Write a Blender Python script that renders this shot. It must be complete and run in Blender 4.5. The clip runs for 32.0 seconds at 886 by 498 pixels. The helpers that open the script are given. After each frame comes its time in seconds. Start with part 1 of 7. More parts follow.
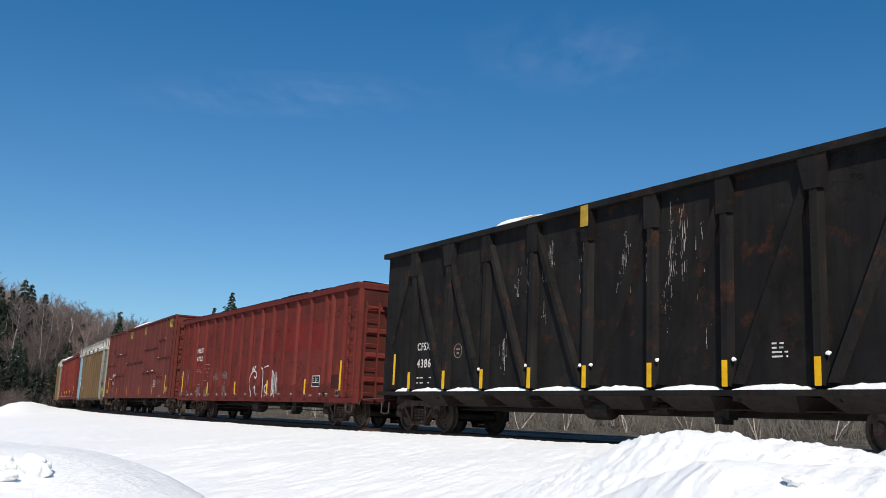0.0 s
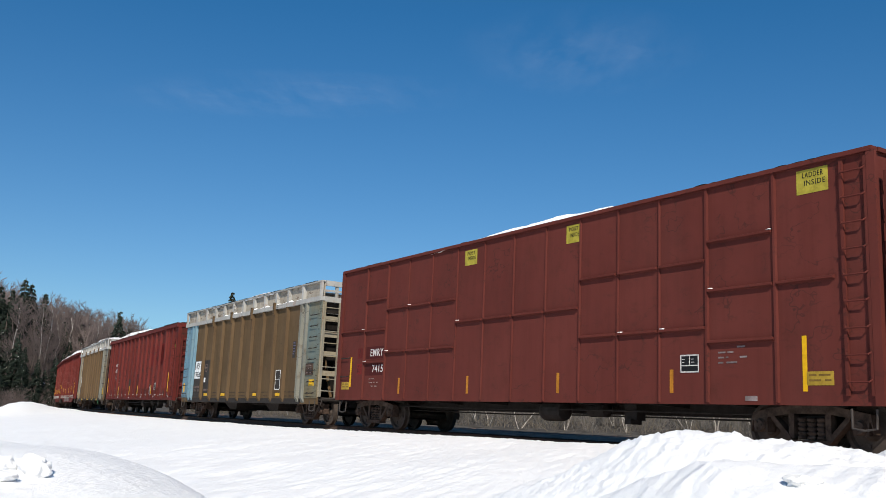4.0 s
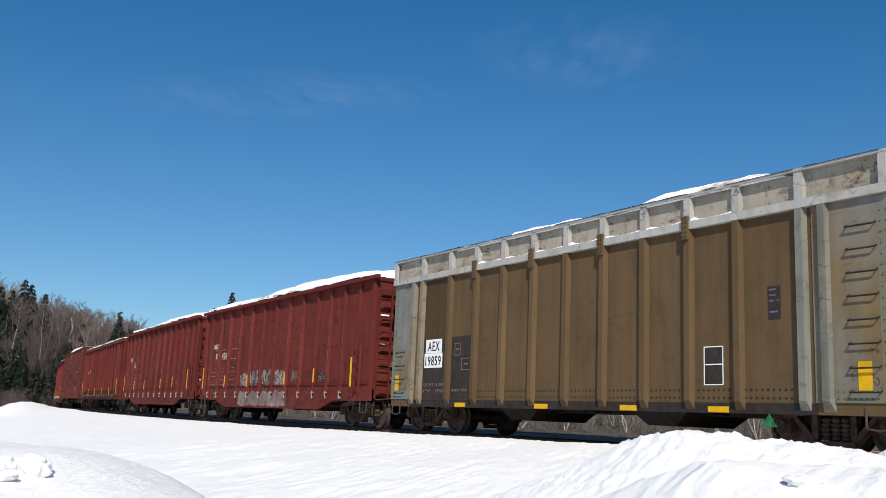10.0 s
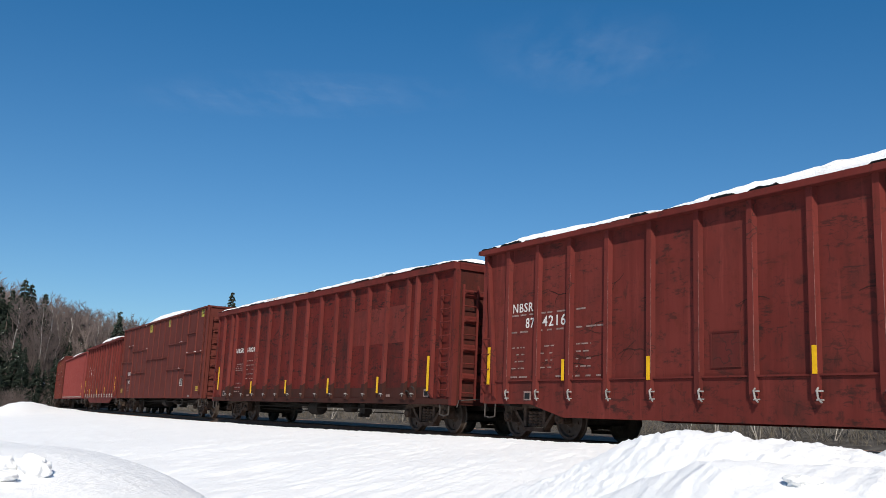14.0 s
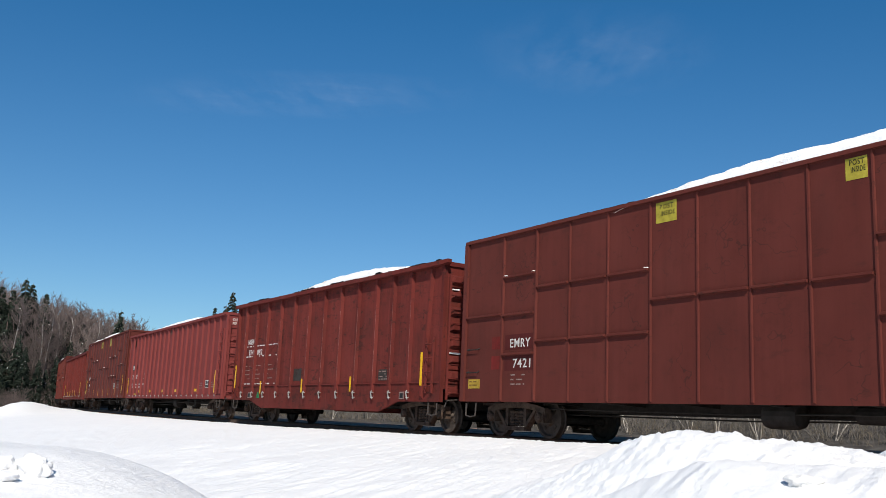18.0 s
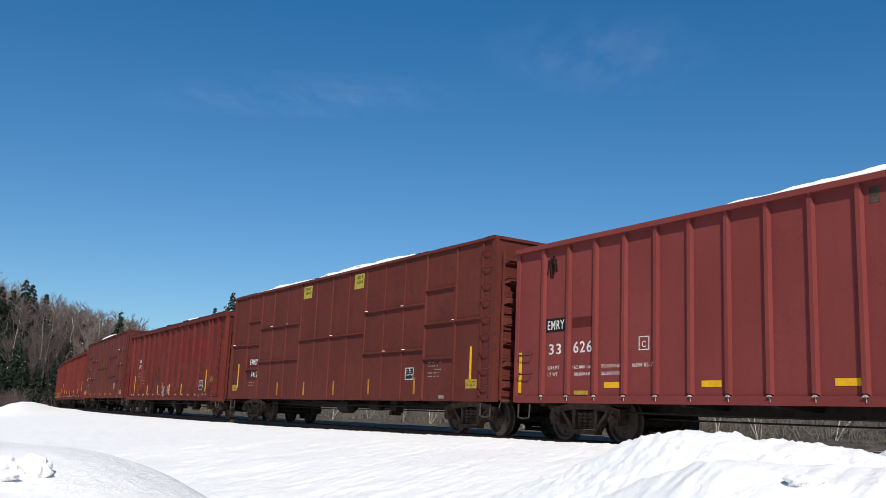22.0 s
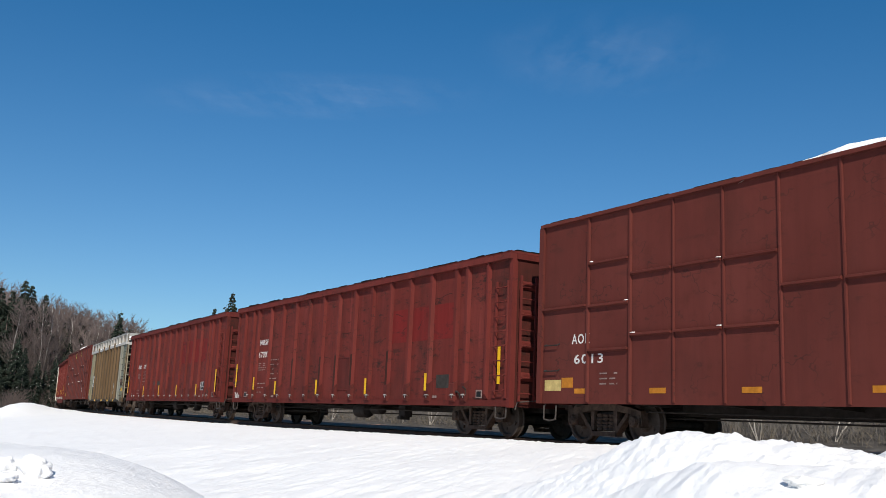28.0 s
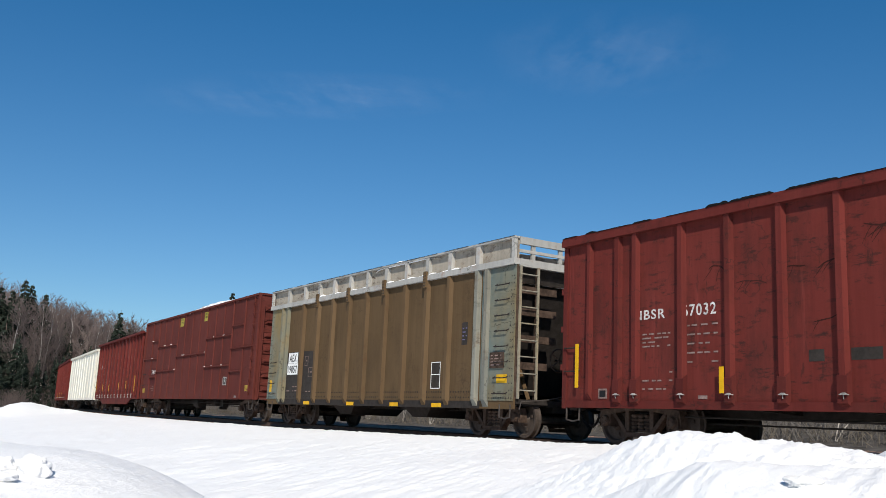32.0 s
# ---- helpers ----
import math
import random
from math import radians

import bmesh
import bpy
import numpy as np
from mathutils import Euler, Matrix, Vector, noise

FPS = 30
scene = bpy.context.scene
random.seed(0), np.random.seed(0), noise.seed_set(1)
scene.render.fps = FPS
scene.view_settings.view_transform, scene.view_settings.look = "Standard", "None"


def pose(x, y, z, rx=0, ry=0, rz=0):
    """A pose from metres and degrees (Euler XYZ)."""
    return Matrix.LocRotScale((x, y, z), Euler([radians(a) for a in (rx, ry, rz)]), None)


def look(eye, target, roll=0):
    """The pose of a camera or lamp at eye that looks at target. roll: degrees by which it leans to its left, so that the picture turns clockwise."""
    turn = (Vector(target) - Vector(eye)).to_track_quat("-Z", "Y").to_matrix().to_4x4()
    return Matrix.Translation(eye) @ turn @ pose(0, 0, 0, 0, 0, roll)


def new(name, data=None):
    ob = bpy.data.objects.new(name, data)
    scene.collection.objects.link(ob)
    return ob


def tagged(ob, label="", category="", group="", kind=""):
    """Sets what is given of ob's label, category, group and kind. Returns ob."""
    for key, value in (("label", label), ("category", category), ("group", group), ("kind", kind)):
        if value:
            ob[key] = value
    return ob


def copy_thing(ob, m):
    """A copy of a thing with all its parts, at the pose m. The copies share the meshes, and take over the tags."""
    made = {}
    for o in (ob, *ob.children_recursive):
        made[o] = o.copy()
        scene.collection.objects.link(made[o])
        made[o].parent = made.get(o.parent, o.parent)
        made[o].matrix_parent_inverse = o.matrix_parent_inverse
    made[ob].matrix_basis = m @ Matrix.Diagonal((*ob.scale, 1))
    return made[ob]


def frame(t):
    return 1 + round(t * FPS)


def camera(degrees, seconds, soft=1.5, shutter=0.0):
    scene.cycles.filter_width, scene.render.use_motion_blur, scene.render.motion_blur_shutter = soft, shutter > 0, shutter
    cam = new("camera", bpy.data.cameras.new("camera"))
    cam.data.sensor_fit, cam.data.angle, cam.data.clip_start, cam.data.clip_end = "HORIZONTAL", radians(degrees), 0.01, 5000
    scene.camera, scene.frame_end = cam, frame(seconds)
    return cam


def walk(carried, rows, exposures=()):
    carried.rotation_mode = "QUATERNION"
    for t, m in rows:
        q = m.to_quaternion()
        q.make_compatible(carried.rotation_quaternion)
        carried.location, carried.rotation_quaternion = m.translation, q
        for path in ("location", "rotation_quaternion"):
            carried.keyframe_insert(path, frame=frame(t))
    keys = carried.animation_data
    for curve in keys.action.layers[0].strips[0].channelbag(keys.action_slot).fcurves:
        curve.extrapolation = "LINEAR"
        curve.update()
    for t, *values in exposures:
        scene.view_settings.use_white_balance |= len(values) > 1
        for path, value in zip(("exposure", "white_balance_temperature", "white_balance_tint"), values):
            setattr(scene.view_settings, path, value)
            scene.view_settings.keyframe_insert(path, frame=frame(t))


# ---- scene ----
cam = camera(51.357, 32.0, soft=0.8)
EYE = (0.0, 0.0, 0.293)


def aim(yaw, pitch):
    """A standing pose of the camera: degrees to the left and up, with the lean of the tripod."""
    a, b = radians(yaw), radians(pitch)
    way = Vector((-math.sin(a) * math.cos(b), math.cos(a) * math.cos(b), math.sin(b)))
    return look(EYE, Vector(EYE) + way * 10, 2.53)


walk(cam, [(0.0, aim(0, 10.546)), (14.5, aim(0, 10.546)), (16.5, aim(0.045, 10.546)), (24.0, aim(0.04, 10.546)),
           (25.3, aim(0.03, 10.64)), (26.5, aim(0.03, 10.64)), (28.5, aim(0.02, 10.595)), (32.0, aim(0.02, 10.585))])

# ---- light ----
SUN_EL, SUN_AZ = 38.0, 178.0  # degrees; azimuth clockwise from +y
sun_way = Vector((math.sin(radians(SUN_AZ)) * math.cos(radians(SUN_EL)),
                  math.cos(radians(SUN_AZ)) * math.cos(radians(SUN_EL)), math.sin(radians(SUN_EL))))
sun = new("sun", bpy.data.lights.new("sun", "SUN"))
sun.data.energy, sun.data.angle, sun.data.color = 5.0, radians(0.53), (1.0, 0.925, 0.80)
sun.rotation_euler = (-sun_way).to_track_quat("-Z", "Y").to_euler()
world = bpy.data.worlds.new("sky")
scene.world = world
world.use_nodes = True
wt = world.node_tree
sky = wt.nodes.new("ShaderNodeTexSky")
sky.sky_type, sky.sun_disc = "NISHITA", False
sky.sun_elevation, sky.sun_rotation = radians(SUN_EL), radians(SUN_AZ)
sky.altitude, sky.air_density, sky.dust_density, sky.ozone_density = 200.0, 1.0, 0.0, 3.0
deep = wt.nodes.new("ShaderNodeMix")  # the clear winter air's deeper blue
deep.data_type, deep.blend_type = "RGBA", "MULTIPLY"
deep.inputs[0].default_value = 1.0
aloft, split = wt.nodes.new("ShaderNodeTexCoord"), wt.nodes.new("ShaderNodeSeparateXYZ")
rise, hue = wt.nodes.new("ShaderNodeMapRange"), wt.nodes.new("ShaderNodeMix")
rise.inputs[1].default_value, rise.inputs[2].default_value = 0.10, 0.42
hue.data_type = "RGBA"
hue.inputs[6].default_value, hue.inputs[7].default_value = (0.60, 0.855, 1.03, 1), (0.26, 0.825, 1.13, 1)
wt.links.new(aloft.outputs["Generated"], split.inputs[0])
wt.links.new(split.outputs[2], rise.inputs[0])
wt.links.new(rise.outputs[0], hue.inputs[0])
wt.links.new(hue.outputs[2], deep.inputs[7])
wt.links.new(sky.outputs[0], deep.inputs[6])
wt.links.new(deep.outputs[2], wt.nodes["Background"].inputs[0])
wt.nodes["Background"].inputs[1].default_value = 0.085
scene.view_settings.exposure = 0.0


# ---- materials ----
def shader(name, rough=0.6, metal=0.0, spec=0.4):
    m = bpy.data.materials.new(name)
    m.use_nodes = True
    b = m.node_tree.nodes["Principled BSDF"]
    b.inputs["Roughness"].default_value = rough
    b.inputs["Metallic"].default_value = metal
    b.inputs["Specular IOR Level"].default_value = spec
    return m, m.node_tree, b


def add_noise(nt, scale, stretch=(1, 1, 1), detail=4.0, rough=0.6, space="Object", offset=True):
    """Noise in an object's own metres, shifted from object to object."""
    tc, mp, nz = nt.nodes.new("ShaderNodeTexCoord"), nt.nodes.new("ShaderNodeMapping"), nt.nodes.new("ShaderNodeTexNoise")
    mp.inputs["Scale"].default_value = stretch
    nz.inputs["Scale"].default_value, nz.inputs["Detail"].default_value, nz.inputs["Roughness"].default_value = scale, detail, rough
    nt.links.new(tc.outputs[space], mp.inputs["Vector"])
    if offset:
        oi, sc = nt.nodes.new("ShaderNodeObjectInfo"), nt.nodes.new("ShaderNodeVectorMath")
        sc.operation = "SCALE"
        sc.inputs[0].default_value = (37.0, 17.0, 53.0)
        nt.links.new(oi.outputs["Random"], sc.inputs["Scale"])
        nt.links.new(sc.outputs[0], mp.inputs["Location"])
    nt.links.new(mp.outputs[0], nz.inputs["Vector"])
    return nz.outputs["Fac"]


def ramp(nt, fac, lo, hi):
    r = nt.nodes.new("ShaderNodeMapRange")
    r.inputs[1].default_value, r.inputs[2].default_value = lo, hi
    nt.links.new(fac, r.inputs[0])
    return r.outputs[0]


def blend(nt, fac, a, b, mode="MIX"):
    """Mix two colours (sockets or tuples) by a socket or a number."""
    mx = nt.nodes.new("ShaderNodeMix")
    mx.data_type, mx.blend_type = "RGBA", mode
    for i, v in ((0, fac), (6, a), (7, b)):
        if isinstance(v, (int, float)):
            mx.inputs[i].default_value = v
        elif isinstance(v, tuple):
            mx.inputs[i].default_value = (*v, 1)
        else:
            nt.links.new(v, mx.inputs[i])
    return mx.outputs[2]


def bump(nt, bsdf, fac, strength, dist):
    bp = nt.nodes.new("ShaderNodeBump")
    bp.inputs["Strength"].default_value, bp.inputs["Distance"].default_value = strength, dist
    nt.links.new(fac, bp.inputs["Height"])
    nt.links.new(bp.outputs[0], bsdf.inputs["Normal"])


def times(nt, a, k):
    r = nt.nodes.new("ShaderNodeMath")
    r.operation = "MULTIPLY"
    nt.links.new(a, r.inputs[0])
    r.inputs[1].default_value = k
    return r.outputs[0]


def paint(name, base, fade, rust, soot=(0.02, 0.017, 0.015), rusty=0.5, sooty=0.5, rough=0.7, scuffs=0.35, vary=0.12, streaks=0.55, cracks=0.0, bare=0.41):
    """Weathered railway paint: faded patches, run-off streaks, soot, dark scuffs and rust blotches."""
    m, nt, b = shader(name, rough, 0.0, 0.035)
    big = ramp(nt, add_noise(nt, 0.55, (1, 1, 0.8), 3), 0.35, 0.7)
    streak = ramp(nt, add_noise(nt, 5.0, (1, 1, 0.06), 5, 0.7), 0.45, 0.8)
    blot = ramp(nt, add_noise(nt, 2.3, (1, 1, 1), 7, 0.72), 0.56, 0.72)
    grime = ramp(nt, add_noise(nt, 1.1, (1, 1, 0.5), 6, 0.7), 0.48, 0.8)
    scuff = ramp(nt, add_noise(nt, 2.6, (0.7, 1, 1.8), 8, 0.75), 0.575, 0.67)
    c = blend(nt, big, base, fade)
    c = blend(nt, times(nt, streak, streaks), c, tuple(0.6 * x for x in base))
    c = blend(nt, times(nt, blot, rusty), c, rust)
    c = blend(nt, times(nt, grime, sooty), c, soot)
    c = blend(nt, times(nt, scuff, scuffs), c, soot)
    # thin branching scratches where loaders have scraped the sheets
    off = nt.nodes.new("ShaderNodeMath")
    off.operation = "SUBTRACT"
    off.inputs[1].default_value = 0.5
    nt.links.new(add_noise(nt, 1.15, (1, 1, 1.25), 3.5, 0.62), off.inputs[0])
    far = nt.nodes.new("ShaderNodeMath")
    far.operation = "ABSOLUTE"
    nt.links.new(off.outputs[0], far.inputs[0])
    where = ramp(nt, add_noise(nt, 0.8, (1, 1, 1), 2), 0.46, 0.6)
    line = nt.nodes.new("ShaderNodeMath")
    line.operation = "MULTIPLY"
    nt.links.new(ramp(nt, far.outputs[0], 0.011, 0.002), line.inputs[0])
    nt.links.new(where, line.inputs[1])
    c = blend(nt, times(nt, line.outputs[0], min(0.6, scuffs * (0.5 if cracks else 2.0))), c, soot)
    if cracks:
        # dark scrapes and dents: short slanting strokes, gathered in patches
        for scale, stretch, lo, hi, k in ((3.2, (0.6, 1, 1.6), 0.565, 0.625, 0.75), (6.5, (0.32, 1, 1.5), 0.585, 0.64, 0.85), (5.0, (1.5, 1, 0.45), 0.605, 0.66, 0.7), (0.8, (1, 1, 1.2), 0.54, 0.7, 0.35)):
            strokes, cut, both = (add_noise(nt, scale, stretch, 6, 0.68), ramp(nt, add_noise(nt, 0.9, (1, 1, 1), 3, 0.6), bare, bare + 0.14), nt.nodes.new("ShaderNodeMath"))
            both.operation = "MULTIPLY"
            nt.links.new(ramp(nt, strokes, lo, hi), both.inputs[0])
            nt.links.new(cut, both.inputs[1])
            c = blend(nt, times(nt, both.outputs[0], cracks * k), c, soot)
        # chafed, brighter streaks where the paint is rubbed
        rub = ramp(nt, add_noise(nt, 3.0, (1.6, 1, 0.12), 5, 0.65), 0.60, 0.74)
        c = blend(nt, times(nt, rub, 0.5), c, tuple(min(1, 1.5 * v) for v in fade))
    oi = nt.nodes.new("ShaderNodeObjectInfo")
    lum = nt.nodes.new("ShaderNodeMapRange")
    lum.inputs[3].default_value, lum.inputs[4].default_value = 1 - vary, 1 + vary
    nt.links.new(oi.outputs["Random"], lum.inputs[0])
    hs = nt.nodes.new("ShaderNodeHueSaturation")
    nt.links.new(lum.outputs[0], hs.inputs["Value"])
    nt.links.new(c, hs.inputs["Color"])
    nt.links.new(hs.outputs[0], b.inputs["Base Color"])
    bump(nt, b, add_noise(nt, 1.6, (1, 1, 0.5), 5), 0.35, 0.02)
    return m


def plain(name, colour, rough=0.6, metal=0.0, amount=0.35, scale=6.0, spec=0.08):
    """A surface of one colour with worn, uneven grain."""
    m, nt, b = shader(name, rough, metal, spec)
    f = ramp(nt, add_noise(nt, scale, (1, 1, 1), 6, 0.7), 0.35, 0.7)
    nt.links.new(blend(nt, f, tuple(x * (1 - amount) for x in colour), tuple(min(1, x * (1 + 0.5 * amount)) for x in colour)), b.inputs["Base Color"])
    bump(nt, b, add_noise(nt, scale * 4, (1, 1, 1), 4), 0.2, 0.004)
    return m


RED = paint("oxide red paint", (0.117, 0.0235, 0.0194), (0.145, 0.031, 0.0253), (0.075, 0.019, 0.011), rusty=0.55, sooty=0.7, scuffs=0.75, cracks=0.68, vary=0.06)
RED_POST = paint("oxide red post paint", (0.108, 0.0215, 0.0185), (0.131, 0.0285, 0.024), (0.078, 0.022, 0.014), rusty=0.4, sooty=0.45, scuffs=0.4)
RED_BRIGHT = paint("patched red paint", (0.15, 0.0178, 0.0165), (0.142, 0.0215, 0.019), (0.095, 0.02, 0.014), rusty=0.45, sooty=0.5, scuffs=0.6, cracks=0.6, vary=0.03)
BROWN = paint("boxcar brown paint", (0.097, 0.0252, 0.0204), (0.115, 0.031, 0.025), (0.066, 0.02, 0.0145), rusty=0.4, sooty=0.25, scuffs=0.22, vary=0.05, streaks=0.3)
RED_FRESH = paint("newer red paint", (0.135, 0.0175, 0.0162), (0.148, 0.022, 0.02), (0.085, 0.02, 0.013), rusty=0.45, sooty=0.6, scuffs=0.7, cracks=0.7, vary=0.05)
SCARLET = plain("bare bright red primer", (0.27, 0.022, 0.014), 0.6, 0.0, 0.5, 9.0)
MAROON = paint("maroon overpaint", (0.072, 0.0165, 0.0155), (0.08, 0.02, 0.018), (0.06, 0.018, 0.013), rusty=0.3, sooty=0.2, scuffs=0.2)
# End walls darker than the sides: soot, and shade put into the paint.
SOOT_SHADE_END = paint("sooty red end paint", (0.066, 0.0185, 0.0155), (0.08, 0.022, 0.018), (0.05, 0.017, 0.012), rusty=0.5, sooty=0.7, scuffs=0.8, cracks=0.6)
RED_GRIMY = paint("scraped grimy red paint", (0.096, 0.015, 0.0125), (0.112, 0.02, 0.016), (0.06, 0.018, 0.012), soot=(0.014, 0.012, 0.011), rusty=0.7, sooty=0.95, scuffs=1.0, cracks=1.0, bare=0.33)
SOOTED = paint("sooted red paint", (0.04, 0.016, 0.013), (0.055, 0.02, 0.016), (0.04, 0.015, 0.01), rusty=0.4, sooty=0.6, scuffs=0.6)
# Pale for chalky wear and for a highlight painted along post edges.
CHALKY = plain("chalky worn red edge", (0.24, 0.1, 0.085), 0.8, 0.0, 0.7, 7.0)
SCRAPED = plain("scraped bare streaks", (0.4, 0.37, 0.35), 0.7, 0.0, 0.7, 9.0)
CHALK = plain("greyed spray paint", (0.23, 0.185, 0.18), 0.8, 0.0, 0.55, 5.0)
ROSE = paint("faded red paint", (0.164, 0.037, 0.0345), (0.184, 0.044, 0.041), (0.13, 0.034, 0.026), rusty=0.2, sooty=0.12, scuffs=0.08, vary=0.05, streaks=0.2)
TAN = paint("tan hopper paint", (0.101, 0.0655, 0.035), (0.118, 0.0775, 0.0425), (0.07, 0.036, 0.018), rusty=0.35, sooty=0.35, scuffs=0.12, vary=0.08)
TAN_POST = paint("tan post paint", (0.1, 0.064, 0.035), (0.12, 0.08, 0.045), (0.085, 0.038, 0.018), rusty=0.35, sooty=0.2, scuffs=0.1, vary=0.08)
PALE = paint("pale grey paint", (0.34, 0.335, 0.315), (0.41, 0.4, 0.38), (0.26, 0.11, 0.05), rusty=0.55, sooty=0.25, scuffs=0.3, vary=0.06)
GREYBLUE = paint("weathered blue-grey paint", (0.135, 0.18, 0.175), (0.21, 0.155, 0.075), (0.15, 0.075, 0.03), rusty=0.85, sooty=0.3, scuffs=0.35, streaks=0.3)
BLUE = paint("light blue paint", (0.12, 0.225, 0.295), (0.175, 0.255, 0.29), (0.15, 0.11, 0.065), rusty=0.6, sooty=0.35, scuffs=0.3)
BLACK = paint("worn black paint", (0.0115, 0.011, 0.0114), (0.022, 0.0205, 0.0195), (0.052, 0.021, 0.0115), (0.004, 0.004, 0.004), rusty=0.9, sooty=0.6, scuffs=0.5, streaks=0.9)
OCHRE = paint("weathered ochre paint", (0.17, 0.12, 0.06), (0.19, 0.195, 0.185), (0.13, 0.075, 0.035), rusty=0.6, sooty=0.3, scuffs=0.3, streaks=0.4)
CREAM = paint("off-white paint", (0.62, 0.6, 0.52), (0.68, 0.66, 0.58), (0.4, 0.3, 0.18), rusty=0.2, sooty=0.15, scuffs=0.1)
GRIME = plain("dark running gear", (0.035, 0.03, 0.0275), 0.75)
RUST = plain("rusty cast steel", (0.078, 0.053, 0.041), 0.8, 0.0, 0.6)
STEEL = plain("worn wheel steel", (0.16, 0.14, 0.125), 0.45, 0.7)
RAIL = plain("rail steel", (0.085, 0.062, 0.05), 0.75, 0.1)
YELLOW = plain("yellow reflective tape", (0.66, 0.37, 0.012), 0.4, 0.0, 0.2)
LEMON = plain("hand-painted lemon yellow", (0.37, 0.31, 0.045), 0.55, 0.0, 0.35)
OLIVE = plain("faded brown print", (0.17, 0.1, 0.025), 0.7)
DULL_YELLOW = plain("faded yellow placard", (0.36, 0.235, 0.035), 0.55, 0.0, 0.3)
WHITE = plain("white lettering paint", (0.62, 0.59, 0.57), 0.6, 0.0, 0.45, 14.0)
DIM = plain("worn stencil paint", (0.26, 0.18, 0.16), 0.65, 0.0, 0.5, 14.0)
SIGN = plain("white placard", (0.75, 0.75, 0.74), 0.5, 0.0, 0.1)
INK = plain("black sign paint", (0.015, 0.015, 0.016), 0.5)
NET = plain("frayed black netting", (0.009, 0.0085, 0.009), 0.9)
HOOK = plain("worn bright fittings", (0.33, 0.31, 0.295), 0.55, 0.0, 0.5, 9.0)
ORANGE = plain("faded orange reflector", (0.42, 0.16, 0.02), 0.5, 0.0, 0.3)
AMBER = plain("dull amber reflector", (0.42, 0.17, 0.02), 0.5, 0.0, 0.35)
PALE_NOTICE = plain("bleached yellow notice", (0.48, 0.36, 0.14), 0.6, 0.0, 0.3)
LIME = plain("yellow-green spray paint", (0.22, 0.26, 0.05), 0.8, 0.0, 0.5, 8.0)
GREEN = plain("green plastic tag", (0.03, 0.17, 0.07), 0.6, 0.0, 0.6, 12.0)


def snow_material(name, tint, grain, chips=None):
    m, nt, b = shader(name, 0.75, 0.0, 0.25)
    f = ramp(nt, add_noise(nt, 0.8, (1, 1, 1), 6, 0.65, "Object", False), 0.3, 0.75)
    c = blend(nt, f, tint, (0.9, 0.902, 0.908))
    if chips:
        c = blend(nt, ramp(nt, add_noise(nt, 1.1, (0.5, 1, 2.2), 6, 0.7), 0.56, 0.64), c, chips)
    nt.links.new(c, b.inputs["Base Color"])
    # fine ripples drawn out by the wind, over a grain
    tc, mp, nz = (nt.nodes.new("ShaderNode" + n) for n in ("TexCoord", "Mapping", "TexNoise"))
    mp.vector_type = "TEXTURE"
    mp.inputs["Rotation"].default_value, mp.inputs["Scale"].default_value = (0, 0, radians(52)), (7.0, 1.0, 1.0)
    nz.inputs["Scale"].default_value, nz.inputs["Detail"].default_value, nz.inputs["Roughness"].default_value = 6.0, 5.0, 0.62
    nt.links.new(tc.outputs["Object"], mp.inputs[0])
    nt.links.new(mp.outputs[0], nz.inputs["Vector"])
    b1, b2 = nt.nodes.new("ShaderNodeBump"), nt.nodes.new("ShaderNodeBump")
    for bp, fac, k, dist in ((b1, nz.outputs["Fac"], 0.5, 0.05), (b2, add_noise(nt, grain, (1, 0.6, 1), 7, 0.75, "Object", False), 0.7, 0.03)):
        bp.inputs["Strength"].default_value, bp.inputs["Distance"].default_value = k, dist
        nt.links.new(fac, bp.inputs["Height"])
    nt.links.new(b1.outputs[0], b2.inputs["Normal"])
    nt.links.new(b2.outputs[0], b.inputs["Normal"])
    return m


SNOW = snow_material("snow", (0.86, 0.865, 0.875), 11.0)
LOAD_SNOW = snow_material("snow on the load", (0.8, 0.8, 0.81), 4.0, (0.42, 0.29, 0.2))


# ---- mesh helpers ----
def box(bm, x0, x1, y0, y1, z0, z1):
    v = [bm.verts.new((x, y, z)) for x in (x0, x1) for y in (y0, y1) for z in (z0, z1)]
    for f in ((0, 1, 3, 2), (4, 6, 7, 5), (0, 4, 5, 1), (2, 3, 7, 6), (0, 2, 6, 4), (1, 5, 7, 3)):
        bm.faces.new([v[i] for i in f])


def prism(bm, low, high):
    """A closed solid between two rings of as many points."""
    a, b = [bm.verts.new(p) for p in low], [bm.verts.new(p) for p in high]
    n = len(a)
    for i in range(n):
        bm.faces.new((a[i], a[(i + 1) % n], b[(i + 1) % n], b[i]))
    bm.faces.new(a[::-1])
    bm.faces.new(b)


def tube(bm, pts, r, n=6):
    """A round bar along a bent line."""
    pts = [Vector(p) for p in pts]
    rings = []
    for i, p in enumerate(pts):
        d = (pts[min(i + 1, len(pts) - 1)] - pts[max(i - 1, 0)]).normalized()
        a = d.orthogonal().normalized() if abs(d.z) > 0.99 else d.cross(Vector((0, 0, 1))).normalized()
        b = d.cross(a)
        rings.append([bm.verts.new(p + (a * math.cos(t) + b * math.sin(t)) * r) for t in (2 * math.pi * k / n for k in range(n))])
    for s, e in zip(rings, rings[1:]):
        for k in range(n):
            bm.faces.new((s[k], s[(k + 1) % n], e[(k + 1) % n], e[k]))
    bm.faces.new(rings[0][::-1])
    bm.faces.new(rings[-1])


